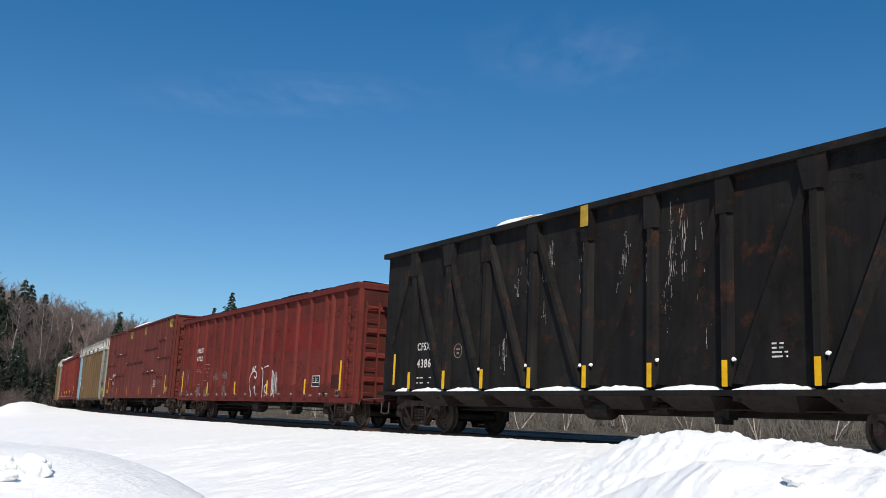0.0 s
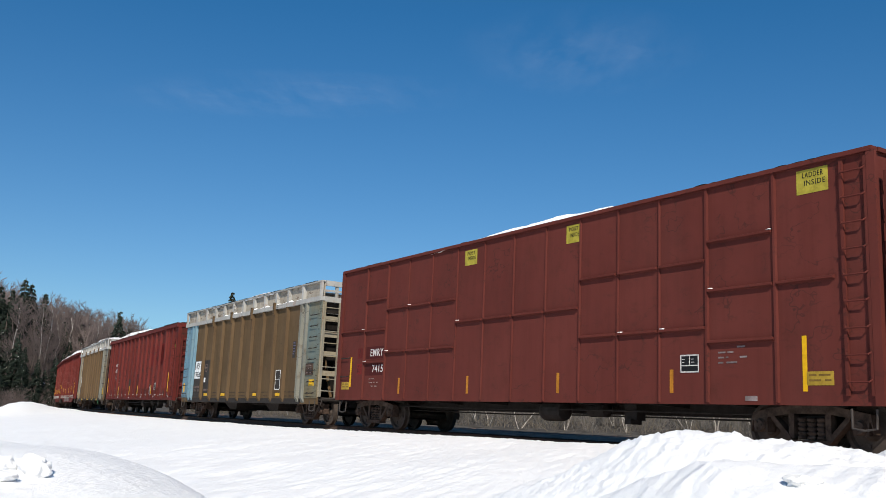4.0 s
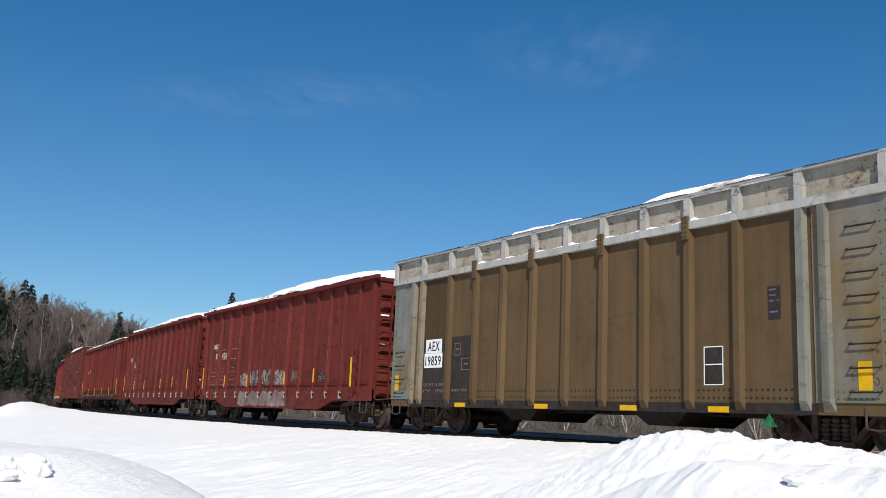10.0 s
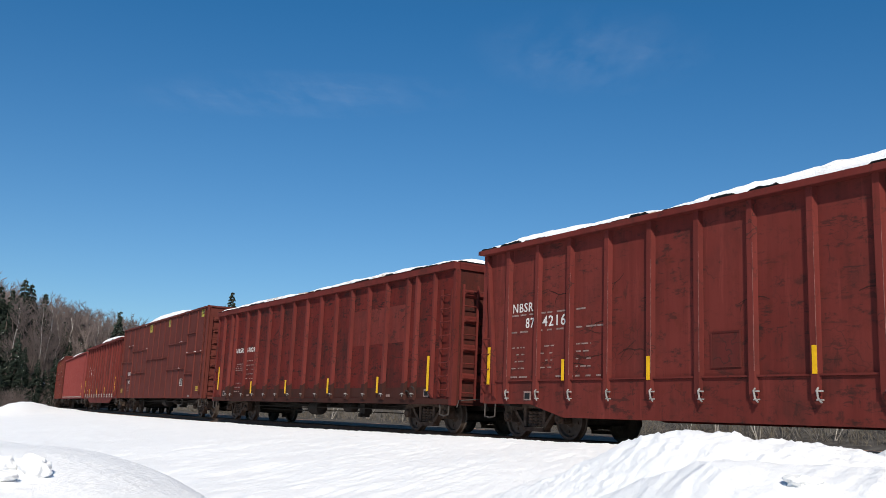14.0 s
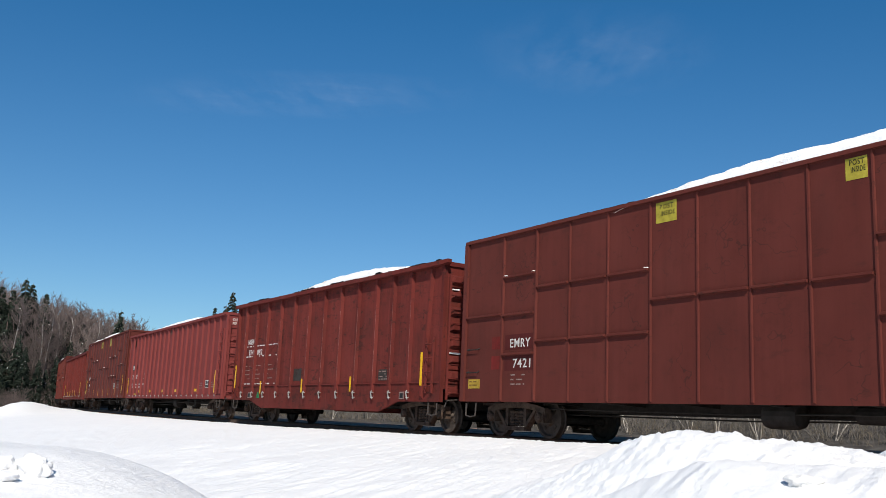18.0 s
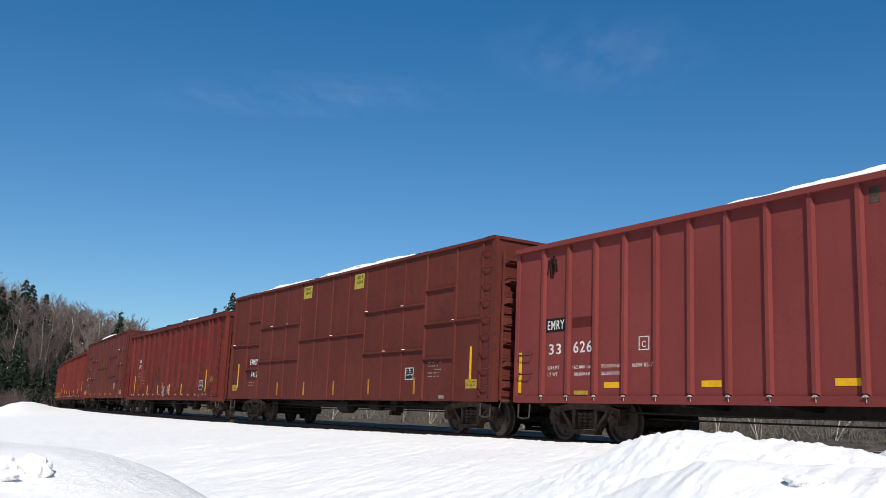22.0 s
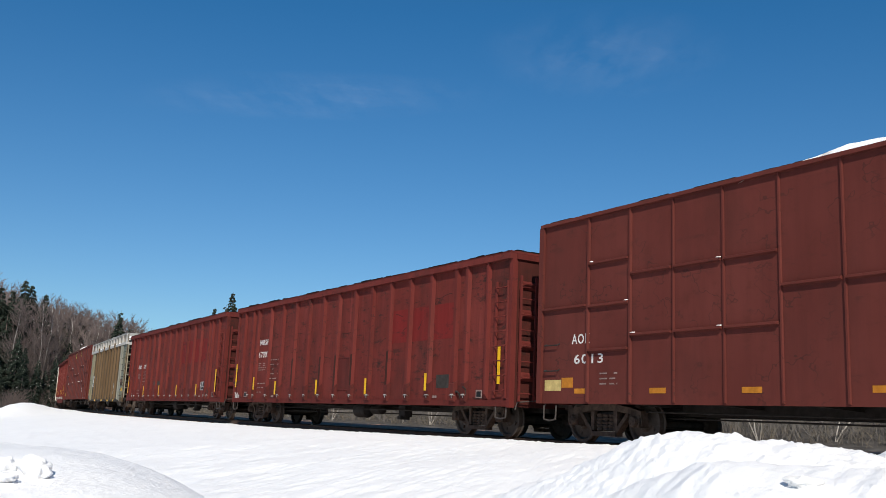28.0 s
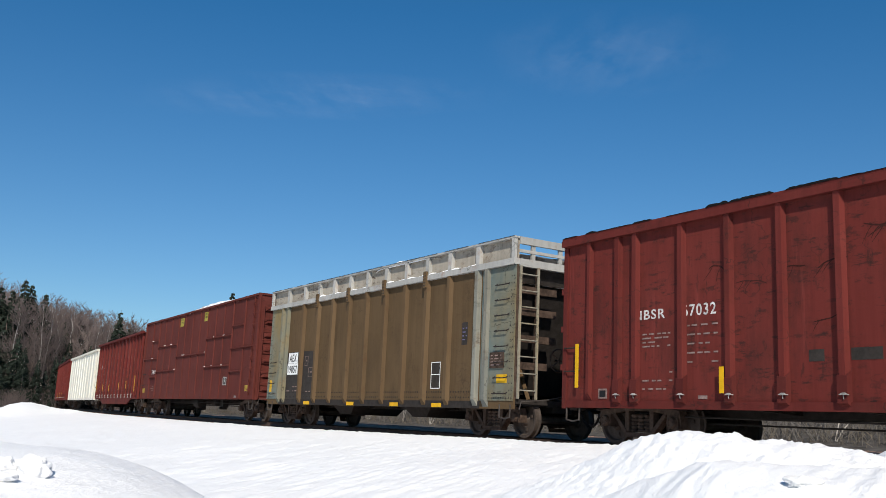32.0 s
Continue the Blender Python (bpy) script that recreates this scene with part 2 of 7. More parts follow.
def lathe(bm, profile, n=24, axis="y"):
    """Turn (radius, along) points round the y axis; closed to a solid."""
    rings = [[bm.verts.new((r * math.cos(t), a, r * math.sin(t))) for t in (2 * math.pi * k / n for k in range(n))] for r, a in profile]
    for s, e in zip(rings, rings[1:]):
        for k in range(n):
            bm.faces.new((s[k], s[(k + 1) % n], e[(k + 1) % n], e[k]))
    bm.faces.new(rings[0][::-1])
    bm.faces.new(rings[-1])


def mesh_of(name, bm, material, smooth=False):
    bmesh.ops.recalc_face_normals(bm, faces=bm.faces)
    me = bpy.data.meshes.new(name)
    bm.to_mesh(me)
    bm.free()
    me.materials.append(material)
    if smooth:
        for p in me.polygons:
            p.use_smooth = True
    return me


def part(name, bm, material, parent, label="", at=(0, 0, 0), turn=0.0):
    """One mesh object under a thing or part; bm may be a mesh that is shared."""
    me = bm if isinstance(bm, bpy.types.Mesh) else mesh_of(name, bm, material)
    ob = new(name, me)
    ob.parent = parent
    ob.location = at
    ob.rotation_euler = (0, 0, turn)
    return tagged(ob, label)


SHARED = {}


def shared(key, build, material):
    """A mesh built once for all its repeats."""
    if key not in SHARED:
        bm = bmesh.new()
        build(bm)
        SHARED[key] = mesh_of(key.split("/")[0], bm, material)
    return SHARED[key]


# ---- the line of the track ----
LINE_U = np.arange(-420.0, 520.0, 1.0)
_bend = np.interp(LINE_U, [-45, -20, 5, 30, 55, 80, 105], [0, 0.00875, 0.00051, -0.00348, -0.00102, -0.00213, -0.00163])
_zero = int(np.argmin(np.abs(LINE_U)))
_turn = np.cumsum(_bend)
_head = radians(57.674) - (_turn - _turn[_zero])
_dx, _dy = -np.cos(_head), np.sin(_head)
LINE_X = np.concatenate([[0], np.cumsum((_dx[1:] + _dx[:-1]) / 2)])
LINE_Y = np.concatenate([[0], np.cumsum((_dy[1:] + _dy[:-1]) / 2)])
LINE_X += 6.119 - LINE_X[_zero]
LINE_Y += 16.147 - LINE_Y[_zero]


def line_at(u, side=0.0):
    """The point of the track u metres back along it, moved sideways towards the camera's side."""
    x, y = np.interp(u, LINE_U, LINE_X), np.interp(u, LINE_U, LINE_Y)
    tx, ty = np.interp(u, LINE_U, _dx), np.interp(u, LINE_U, _dy)
    return x - ty * side, y + tx * side


def rolled(t):
    """How far the train has come at t seconds."""
    q = (t - 16.0) / 16.0
    return 143.299 * q + 1.6916 * q ** 2 + 0.3167 * q ** 3 + 1.0647 * q ** 4 - 0.1739 * q ** 5


def car_pose(s, length, t):
    """The pose of a car whose middle is at s on the train: x forward, camera's side at -y, z from the railhead."""
    u, b = s - rolled(t), 0.35 * length
    x1, y1 = line_at(u - b)
    x2, y2 = line_at(u + b)
    return Matrix.Translation(((x1 + x2) / 2, (y1 + y2) / 2, 0)) @ Matrix.Rotation(math.atan2(y1 - y2, x1 - x2), 4, "Z")


# ---- ground ----
def side_of(x, y):
    """Signed distance of points from the track's middle, positive towards the camera, and the place along it."""
    u = np.arange(-400, 500, 2.0)
    lx, ly = line_at(u)
    d2 = (x[:, None] - lx[None]) ** 2 + (y[:, None] - ly[None]) ** 2
    i = d2.argmin(1)
    tx, ty = np.interp(u[i], LINE_U, _dx), np.interp(u[i], LINE_U, _dy)
    return (x - lx[i]) * -ty + (y - ly[i]) * tx, u[i] + (x - lx[i]) * tx + (y - ly[i]) * ty


def fbm(x, y, scale, octaves=4, seed=0.0):
    out = np.zeros(len(x))
    for i, (a, b) in enumerate(zip(x, y)):
        out[i] = noise.fractal((a * scale + seed, b * scale - seed, seed * 0.37), 1.0, 2.0, octaves)
    return out


def bank(x, y, cx, cy, rx, ry, turn, height, power=1.0):
    c, s = math.cos(radians(turn)), math.sin(radians(turn))
    p, q = (x - cx) * c + (y - cy) * s, -(x - cx) * s + (y - cy) * c
    return height * np.exp(-((p / rx) ** 2 + (q / ry) ** 2) ** power)


def ridge(x, y, xs, heights, yc, lean, front, back):
    """A heaped bank: its height along x, falling off before and behind its crest line."""
    q = y - (yc + lean * x)
    return np.interp(x, xs, heights) * np.exp(-np.abs(q / np.where(q < 0, front, back)) ** 2.2)


def ground_height(x, y):
    d, u = side_of(x, y)
    # trackbed, shoulder at the railhead, then a slope down to where the camera stands
    z = np.interp(d, [-60, -14, -9, -5.5, -4.4, -3.0, -1.7, -1.2, 1.2, 1.75, 2.3, 5.0, 9.0, 13.0, 40.0, 300.0],
                  [3.0, 1.8, 0.95, 0.2, 0.06, 0.03, -0.1, -0.16, -0.16, 0.0, -0.02, -0.40, -0.98, -1.32, -1.5, -1.5])
    # the shoulder is scraped lower further back
    z = z + np.interp(d, [1.2, 1.75, 4.0, 9.0], [0.0, 1.0, 1.0, 0.0]) * np.interp(u, [3, 9, 20, 45, 70], [0.0, -0.06, -0.13, -0.16, -0.1])
    far = np.clip((np.hypot(x, y) - 70) / 80, 0, 1)
    z = z + 0.07 * np.interp(d, [1.5, 4, 12], [0.1, 0.6, 1.0]) * fbm(x, y, 0.35, 4) * (1 - far) * (d > 1.3)
    drift = bank(x, y, -4.54, 6.45, 3.39, 3.54, 0, 1.305, 2.42)
    near = (d > 1.3) & (np.hypot(x, y) < 45)
    # wind ripples running up the slope, and crumbled lumps nearer the rails
    c, s = math.cos(radians(52)), math.sin(radians(52))
    a, b, dn = x[near] * c + y[near] * s, y[near] * c - x[near] * s, d[near]
    calm = 1 - 0.8 * np.clip(drift[near] * 2.5, 0, 1)
    rip = np.interp(dn, [2, 4.5, 7], [0.15, 0.6, 1.0])
    z[near] += calm * rip * (0.02 * fbm(a * 0.22, b, 0.75, 3, 3.1) + 0.03 * (0.5 - np.abs(fbm(a * 0.17, b, 2.3, 3, 7.7))) + 0.02 * fbm(a * 0.2, b, 6.0, 2, 4.4))
    z[near] += (0.3 + 0.7 * calm) * np.interp(dn, [1.4, 1.8, 4.5, 8], [0.3, 1.0, 0.7, 0.2]) * (0.022 * np.maximum(0, fbm(x[near], y[near], 3.6, 4, 9.7)) + 0.022 * fbm(x[near], y[near], 11.0, 3, 1.7))
    # snow thrown up by the plough, and drifts beside the camera
    pile = ridge(x, y, [-1.6, 0.4, 1.4, 1.95, 2.15, 2.35, 2.6, 3.1, 3.25, 3.65, 3.95, 4.2, 4.38, 4.45, 4.55, 4.9, 6.2],
                 [0.0, 0.12, 0.42, 0.67, 0.77, 0.82, 0.84, 0.83, 0.76, 0.735, 0.665, 0.625, 0.53, 0.51, 0.59, 0.66, 0.0], 10.81, -0.32, 2.3, 0.75)
    front = ridge(x, y, [-0.8, 0.6, 1.35, 1.7, 2.07, 2.45, 3.3, 5.0, 7.0], [0.0, 0.24, 0.62, 0.79, 0.895, 0.86, 0.81, 0.78, 0.3], 8.0, -0.35, 2.6, 1.0)
    drift = drift + bank(x, y, -27.5, 62.0, 1.25, 5.0, 0, 1.0) + bank(x, y, -30.6, 64.0, 2.0, 8.0, 0, -0.95)
    rough = pile > 0.03
    lump = np.zeros(len(x))
    lump[rough] = np.abs(fbm(x[rough], y[rough], 1.8, 4, 5.0)) * 0.02 + np.maximum(0, fbm(x[rough], y[rough], 7.0, 4, 2.0)) * 0.035 + fbm(x[rough], y[rough], 17.0, 2, 8.0) * 0.02
    return z + np.maximum(pile, front) + drift + lump * np.clip(pile * 2.2, 0, 1) * (1 - 0.8 * np.clip(front * 3, 0, 1))


# Dirty trackbed snow; its brown also puts the train's grey shade into the colour.
BED = plain("soot-stained snow and rusty ballast", (0.4, 0.25, 0.185), 0.9, 0.0, 0.6, 2.5)
BANK = plain("litter and dead stalks", (0.105, 0.097, 0.09), 0.9, 0.0, 0.6, 3.0)


def build_ground():
    """One sheet to the horizon, fine near the camera and along the track."""
    rings = np.concatenate([np.linspace(0.8, 4, 14), np.geomspace(4.15, 6.4, 12), np.geomspace(6.5, 26, 270), np.geomspace(26.4, 160, 110), np.geomspace(180, 4000, 14)])
    front = np.linspace(-31, 31, 360)
    back = np.linspace(31, 329, 60)[1:-1]
    ang = np.radians(np.concatenate([front, back]))
    x = (rings[:, None] * np.sin(ang)[None]).ravel()
    y = (rings[:, None] * np.cos(ang)[None]).ravel()
    z = ground_height(x, y)
    n, m = len(rings), len(ang)
    verts = [(0.0, 0.0, -1.35)] + list(zip(x.tolist(), y.tolist(), z.tolist()))
    faces = [(0, 1 + (k + 1) % m, 1 + k) for k in range(m)]
    for i in range(n - 1):
        for k in range(m):
            a, b = 1 + i * m + k, 1 + i * m + (k + 1) % m
            faces.append((a, b, b + m, a + m))
    me = bpy.data.meshes.new("ground")
    me.from_pydata(verts, [], faces)
    me.materials.append(SNOW)
    me.materials.append(BANK)
    me.materials.append(BED)
    d, u = side_of(x, y)
    d = np.concatenate([[9.0], d + np.where(d < -2, 0.5 * np.sin(u * 0.9), 0.05 * np.sin(u * 2.3))])
    for p in me.polygons:
        p.use_smooth = True
        mid = sum(d[i] for i in p.vertices) / len(p.vertices)
        # index 2: strip under the train, shade painted in with the dirt
        p.material_index = 1 if -17 < mid < -4.0 else 2 if -4.0 <= mid < 1.5 else 0
    return tagged(new("ground", me), "bright wind-packed snow sloping up to the railway line", "snow", kind="structure")


build_ground()


def build_rail(side):
    bm = bmesh.new()
    u = np.arange(-60, 180, 2.0)
    prof = [(-0.07, -0.16), (0.07, -0.16), (0.02, -0.05), (0.036, 0.0), (-0.036, 0.0), (-0.02, -0.05)]
    rings = []
    for a in u:
        rings.append([bm.verts.new((*line_at(a, side + p), q)) for p, q in prof])
    for s, e in zip(rings, rings[1:]):
        for k in range(6):
            bm.faces.new((s[k], s[(k + 1) % 6], e[(k + 1) % 6], e[k]))
    return tagged(new("rail", mesh_of("rail", bm, RAIL)), "worn steel running rail half buried in snow", "rail", "rails", "structure")


build_rail(0.7525)
build_rail(-0.7525)


# ---- freight cars: shared pieces ----
SHEET, FACE = 1.46, 1.55  # half widths to the side sheets and to the posts


def hat_post(bm, z0, z1, lean=0.0, half=0.085, out=FACE, base=SHEET, foot=0.13):
    """A pressed side post with sloping flanks and a tapered foot; lean shifts its head along the car."""
    low = [(-half, -base, z0), (-half * 0.62, -out, z0 + foot), (half * 0.62, -out, z0 + foot), (half, -base, z0)]
    high = [(-half + lean, -base, z1), (-half * 0.62 + lean, -out, z1), (half * 0.62 + lean, -out, z1), (half + lean, -base, z1)]
    prism(bm, low, high)


def wheelset_mesh():
    def build(bm):
        wheel = [(0.05, -0.08), (0.12, -0.09), (0.16, -0.03), (0.33, -0.02), (0.36, -0.07), (0.42, -0.07), (0.425, 0.03), (0.45, 0.045), (0.45, 0.07), (0.37, 0.07), (0.34, 0.02), (0.16, 0.03), (0.12, 0.07), (0.05, 0.07)]
        lathe(bm, [(r, a - 0.77) for r, a in wheel], 28)
        lathe(bm, [(r, 0.77 - a) for r, a in wheel], 28)
        lathe(bm, [(0.08, -1.0), (0.085, -0.4), (0.085, 0.4), (0.08, 1.0)], 12)
        for k in range(4):
            a = k * math.pi / 2
            box(bm, 0.24 * math.cos(a) - 0.03, 0.24 * math.cos(a) + 0.03, -0.82, -0.79, 0.24 * math.sin(a) - 0.03, 0.24 * math.sin(a) + 0.03)
    return shared("wheelset", build, STEEL_DIRTY)


def side_frame_mesh():
    def build(bm):
        # arched truss with two windows and a pocket for the springs
        top = [(-1.08, 0.42), (-1.05, 0.60), (-0.75, 0.66), (-0.35, 0.72), (0.35, 0.72), (0.75, 0.66), (1.05, 0.60), (1.08, 0.42)]
        for (x0, z0), (x1, z1) in zip(top, top[1:]):
            prism(bm, [(x0, -0.09, z0 - 0.075), (x0, 0.09, z0 - 0.075), (x0, 0.09, z0 + 0.055), (x0, -0.09, z0 + 0.055)],
                  [(x1, -0.09, z1 - 0.075), (x1, 0.09, z1 - 0.075), (x1, 0.09, z1 + 0.055), (x1, -0.09, z1 + 0.055)])
        for s in (-1, 1):
            prism(bm, [(s * 0.70, -0.08, 0.55), (s * 0.70, 0.08, 0.55), (s * 0.70, 0.08, 0.66), (s * 0.70, -0.08, 0.66)],
                  [(s * 0.33, -0.08, 0.16), (s * 0.33, 0.08, 0.16), (s * 0.33, 0.08, 0.28), (s * 0.33, -0.08, 0.28)])
            box(bm, s * 0.33 - 0.05, s * 0.33 + 0.05, -0.07, 0.07, 0.26, 0.68)
            box(bm, s * 0.89 - 0.13, s * 0.89 + 0.13, -0.1, 0.1, 0.34, 0.58)
        box(bm, -0.36, 0.36, -0.1, 0.1, 0.15, 0.24)
    return shared("side_frame", build, RUST)


def spring_mesh():
    def build(bm):
        prof, n = [], 12
        for k in range(5):
            z = 0.25 + 0.07 * k
            prof += [(0.055, z), (0.075, z + 0.018), (0.075, z + 0.042), (0.055, z + 0.06)]
        rings = [[bm.verts.new((r * math.cos(6.2832 * j / n), r * math.sin(6.2832 * j / n), z)) for j in range(n)] for r, z in prof]
        for s, e in zip(rings, rings[1:]):
            for j in range(n):
                bm.faces.new((s[j], s[(j + 1) % n], e[(j + 1) % n], e[j]))
        bm.faces.new(rings[0][::-1])
        bm.faces.new(rings[-1])
    return shared("spring", build, RUST)


def bearing_mesh():
    def build(bm):
        lathe(bm, [(0.02, -0.09), (0.09, -0.085), (0.11, -0.03), (0.11, 0.06)], 14)
        for k in range(3):
            a = 2 * math.pi * k / 3
            box(bm, 0.055 * math.cos(a) - 0.015, 0.055 * math.cos(a) + 0.015, -0.105, -0.08, 0.055 * math.sin(a) - 0.015, 0.055 * math.sin(a) + 0.015)
    return shared("bearing_cap", build, RUST)


def bolster_mesh():
    def build(bm):
        box(bm, -0.22, 0.22, -0.95, 0.95, 0.44, 0.62)
        box(bm, -0.3, 0.3, -0.3, 0.3, 0.5, 0.72)
        for s in (-1, 1):
            box(bm, s * 0.42 - 0.05, s * 0.42 + 0.05, -0.72, 0.72, 0.30, 0.40)
    return shared("truck", build, GRIME)


STEEL_DIRTY = plain("grimy wheel steel", (0.085, 0.068, 0.058), 0.65, 0.3)
ROLLING = []  # wheelsets and the place of each on the train


def add_truck(car, x, s_mid):
    t = part("truck", bolster_mesh(), GRIME, car, at=(x, 0, 0))
    tagged(t, "grimy cast steel two-axle truck")
    for y in (-1.0, 1.0):
        part("side_frame", side_frame_mesh(), RUST, t, at=(0, y, 0))
        for dx in (-0.17, 0.0, 0.17):
            part("spring", spring_mesh(), RUST, t, at=(dx, y, 0))
        for dx in (-0.89, 0.89):
            part("bearing_cap", bearing_mesh(), RUST, t, at=(dx, y - 0.08 if y < 0 else y + 0.08, 0.45), turn=0 if y < 0 else math.pi)
    for dx in (-0.89, 0.89):
        w = part("wheelset", wheelset_mesh(), STEEL_DIRTY, t, at=(dx, 0, 0.425))
        ROLLING.append((w, s_mid - x - dx, dx))


def coupler_mesh():
    def build(bm):
        box(bm, -0.25, 0.38, -0.09, 0.09, 0.72, 0.90)
        prism(bm, [(0.36, -0.17, 0.66), (0.62, -0.19, 0.66), (0.66, 0.02, 0.66), (0.5, 0.05, 0.66), (0.48, 0.17, 0.66), (0.36, 0.15, 0.66)],
              [(0.36, -0.17, 0.95), (0.62, -0.19, 0.95), (0.66, 0.02, 0.95), (0.5, 0.05, 0.95), (0.48, 0.17, 0.95), (0.36, 0.15, 0.95)])
    return shared("coupler", build, RUST)


def hose_mesh():
    def build(bm):
        tube(bm, [(0.0, 0.28, 0.7), (0.18, 0.3, 0.62), (0.32, 0.3, 0.42), (0.46, 0.28, 0.32), (0.58, 0.26, 0.38)], 0.028)
    return shared("air_hose", build, GRIME)


def stirrup_mesh():
    def build(bm):
        tube(bm, [(-0.2, -1.47, 0.72), (-0.19, -1.48, 0.44), (0.0, -1.48, 0.41), (0.19, -1.48, 0.44), (0.2, -1.47, 0.72)], 0.02)
    return shared("step", build, STEP)


STEP = plain("bare step steel", (0.07, 0.06, 0.055), 0.6, 0.1)


def grab_mesh(width=0.42):
    def build(bm):
        h = width / 2
        tube(bm, [(-h, 0, 0.03), (-h, -0.065, 0.0), (h, -0.065, 0.0), (h, 0, 0.03)], 0.0145)
    return shared("grab_iron/%.2f" % width, build, GRIME)


def ladder(car, x0, x1, z0, z1, n, material, y=-FACE, on_end=0):
    """Stiles and rungs on a side, or on an end (on_end is +1 or -1) where x0, x1 run across the car."""
    bm = bmesh.new()
    if on_end:
        for a in (x0, x1):
            box(bm, y - 0.012, y + 0.03, a - 0.025, a + 0.025, z0, z1)
    else:
        for a in (x0, x1):
            box(bm, a - 0.025, a + 0.025, y - 0.035, y + 0.012, z0, z1)
    lad = part("ladder", bm, material, car)

    def rung(b):
        h = (x1 - x0) / 2
        if on_end:
            tube(b, [(0.02, -h, 0), (0.02, h, 0)], 0.016)
        else:
            tube(b, [(-h, -0.01, 0.045), (-h * 0.86, -0.075, 0.0), (h * 0.86, -0.075, 0.0), (h, -0.01, 0.045)], 0.015)
    key = "rung/%s/%.2f%d" % (material.name, x1 - x0, on_end)
    for k in range(n):
        z = z0 + (z1 - z0) * (k + 0.5) / n
        mid = (x0 + x1) / 2
        part("rung", shared(key, rung, material), material, lad, at=(y, mid, z) if on_end else (mid, y, z))


def underframe(car, length, s_mid, inset, sill=0.66, gear=True, seed=0):
    rnd = random.Random(seed)
    bm = bmesh.new()
    box(bm, -length / 2 + 0.1, length / 2 - 0.1, -0.28, 0.28, 0.58, sill + 0.18)
    for k in range(9):
        x = -length / 2 + 0.9 + (length - 1.8) * k / 8
        prism(bm, [(x - 0.06, -1.42, sill + 0.02), (x + 0.06, -1.42, sill + 0.02), (x + 0.06, -0.28, sill - 0.02), (x - 0.06, -0.28, sill - 0.02)],
              [(x - 0.06, -1.42, sill + 0.14), (x + 0.06, -1.42, sill + 0.14), (x + 0.06, -0.28, sill + 0.14), (x - 0.06, -0.28, sill + 0.14)])
    part("centre_sill", bm, GRIME, car)
    for d in (-1, 1):
        part("coupler", coupler_mesh(), RUST, car, at=(d * (length / 2), 0, 0), turn=0 if d > 0 else math.pi)
        part("air_hose", hose_mesh(), GRIME, car, at=(d * (length / 2), 0, 0), turn=0 if d > 0 else math.pi)
        add_truck(car, d * (length / 2 - inset), s_mid)
        for y in (0, math.pi):
            part("step", stirrup_mesh(), STEP, car, at=(d * (length / 2 - 0.3), 0, 0), turn=y)
        bm = bmesh.new()
        x = d * (length / 2 + 0.06)
        tube(bm, [(x, -1.35, 0.62), (x, -1.3, 0.78), (x + d * 0.1, -0.6, 0.86), (x + d * 0.16, -0.1, 0.98)], 0.016)
        part("uncoupling_lever", bm, STEP, car)
    if gear:
        bm = bmesh.new()
        lathe(bm, [(0.06, -0.36), (0.19, -0.33), (0.21, -0.26), (0.21, 0.26), (0.19, 0.33), (0.06, 0.36)], 16)
        for v in bm.verts:
            v.co = Vector((v.co.y, v.co.x, v.co.z))
        part("air_reservoir", bm, GRIME, car, at=(rnd.uniform(-0.6, 0.6), -0.8, sill - 0.14))
        bm = bmesh.new()
        lathe(bm, [(0.05, -0.3), (0.14, -0.28), (0.14, 0.2), (0.05, 0.24)], 14)
        for v in bm.verts:
            v.co = Vector((v.co.y, v.co.x, v.co.z))
        part("brake_cylinder", bm, GRIME, car, at=(1.6 + rnd.uniform(-0.3, 0.3), -0.7, sill - 0.1))
        bm = bmesh.new()
        box(bm, -0.16, 0.16, -0.12, 0.12, -0.2, 0.1)
        box(bm, -0.08, 0.08, -0.2, 0.1, -0.28, -0.18)
        part("brake_valve", bm, GRIME, car, at=(2.9, -0.75, sill - 0.08))
        for y, z in ((-0.95, sill - 0.1), (-0.55, sill - 0.2)):
            bm = bmesh.new()
            tube(bm, [(-length / 2 + inset + 1.0, y, z), (-1.0, y, z - 0.03), (1.2, y, z), (length / 2 - inset - 1.0, y, z - 0.02)], 0.018)
            part("brake_rod", bm, GRIME, car)


def rag_strip(bm, x0, x1, y, z, rnd, high=0.1):
    """A frayed edge of netting lying on a chord, uneven in height, with gaps."""
    rng = random.Random(int(rnd * 7 + y * 100))
    x = x0
    while x < x1 - 0.05:
        w = min(rng.uniform(0.2, 1.1), x1 - x)
        h = high * rng.uniform(0.15, 1.0) ** 1.6 + 0.008
        n = max(2, int(w / 0.06))
        prev = None
        for i in range(n + 1):
            a = x + w * i / n
            e = h * (0.7 + 0.4 * rng.random()) * (0.4 if i in (0, n) else 1.0)
            ring = [(a, y - 0.075, z), (a, y + 0.09, z), (a, y + 0.05, z + e * 0.7), (a, y - 0.06, z + e)]
            if prev:
                prism(bm, prev, ring)
            prev = ring
        x += w + (rng.uniform(0.05, 0.4) if rng.random() < 0.4 else 0.0)


TEXTS = {}


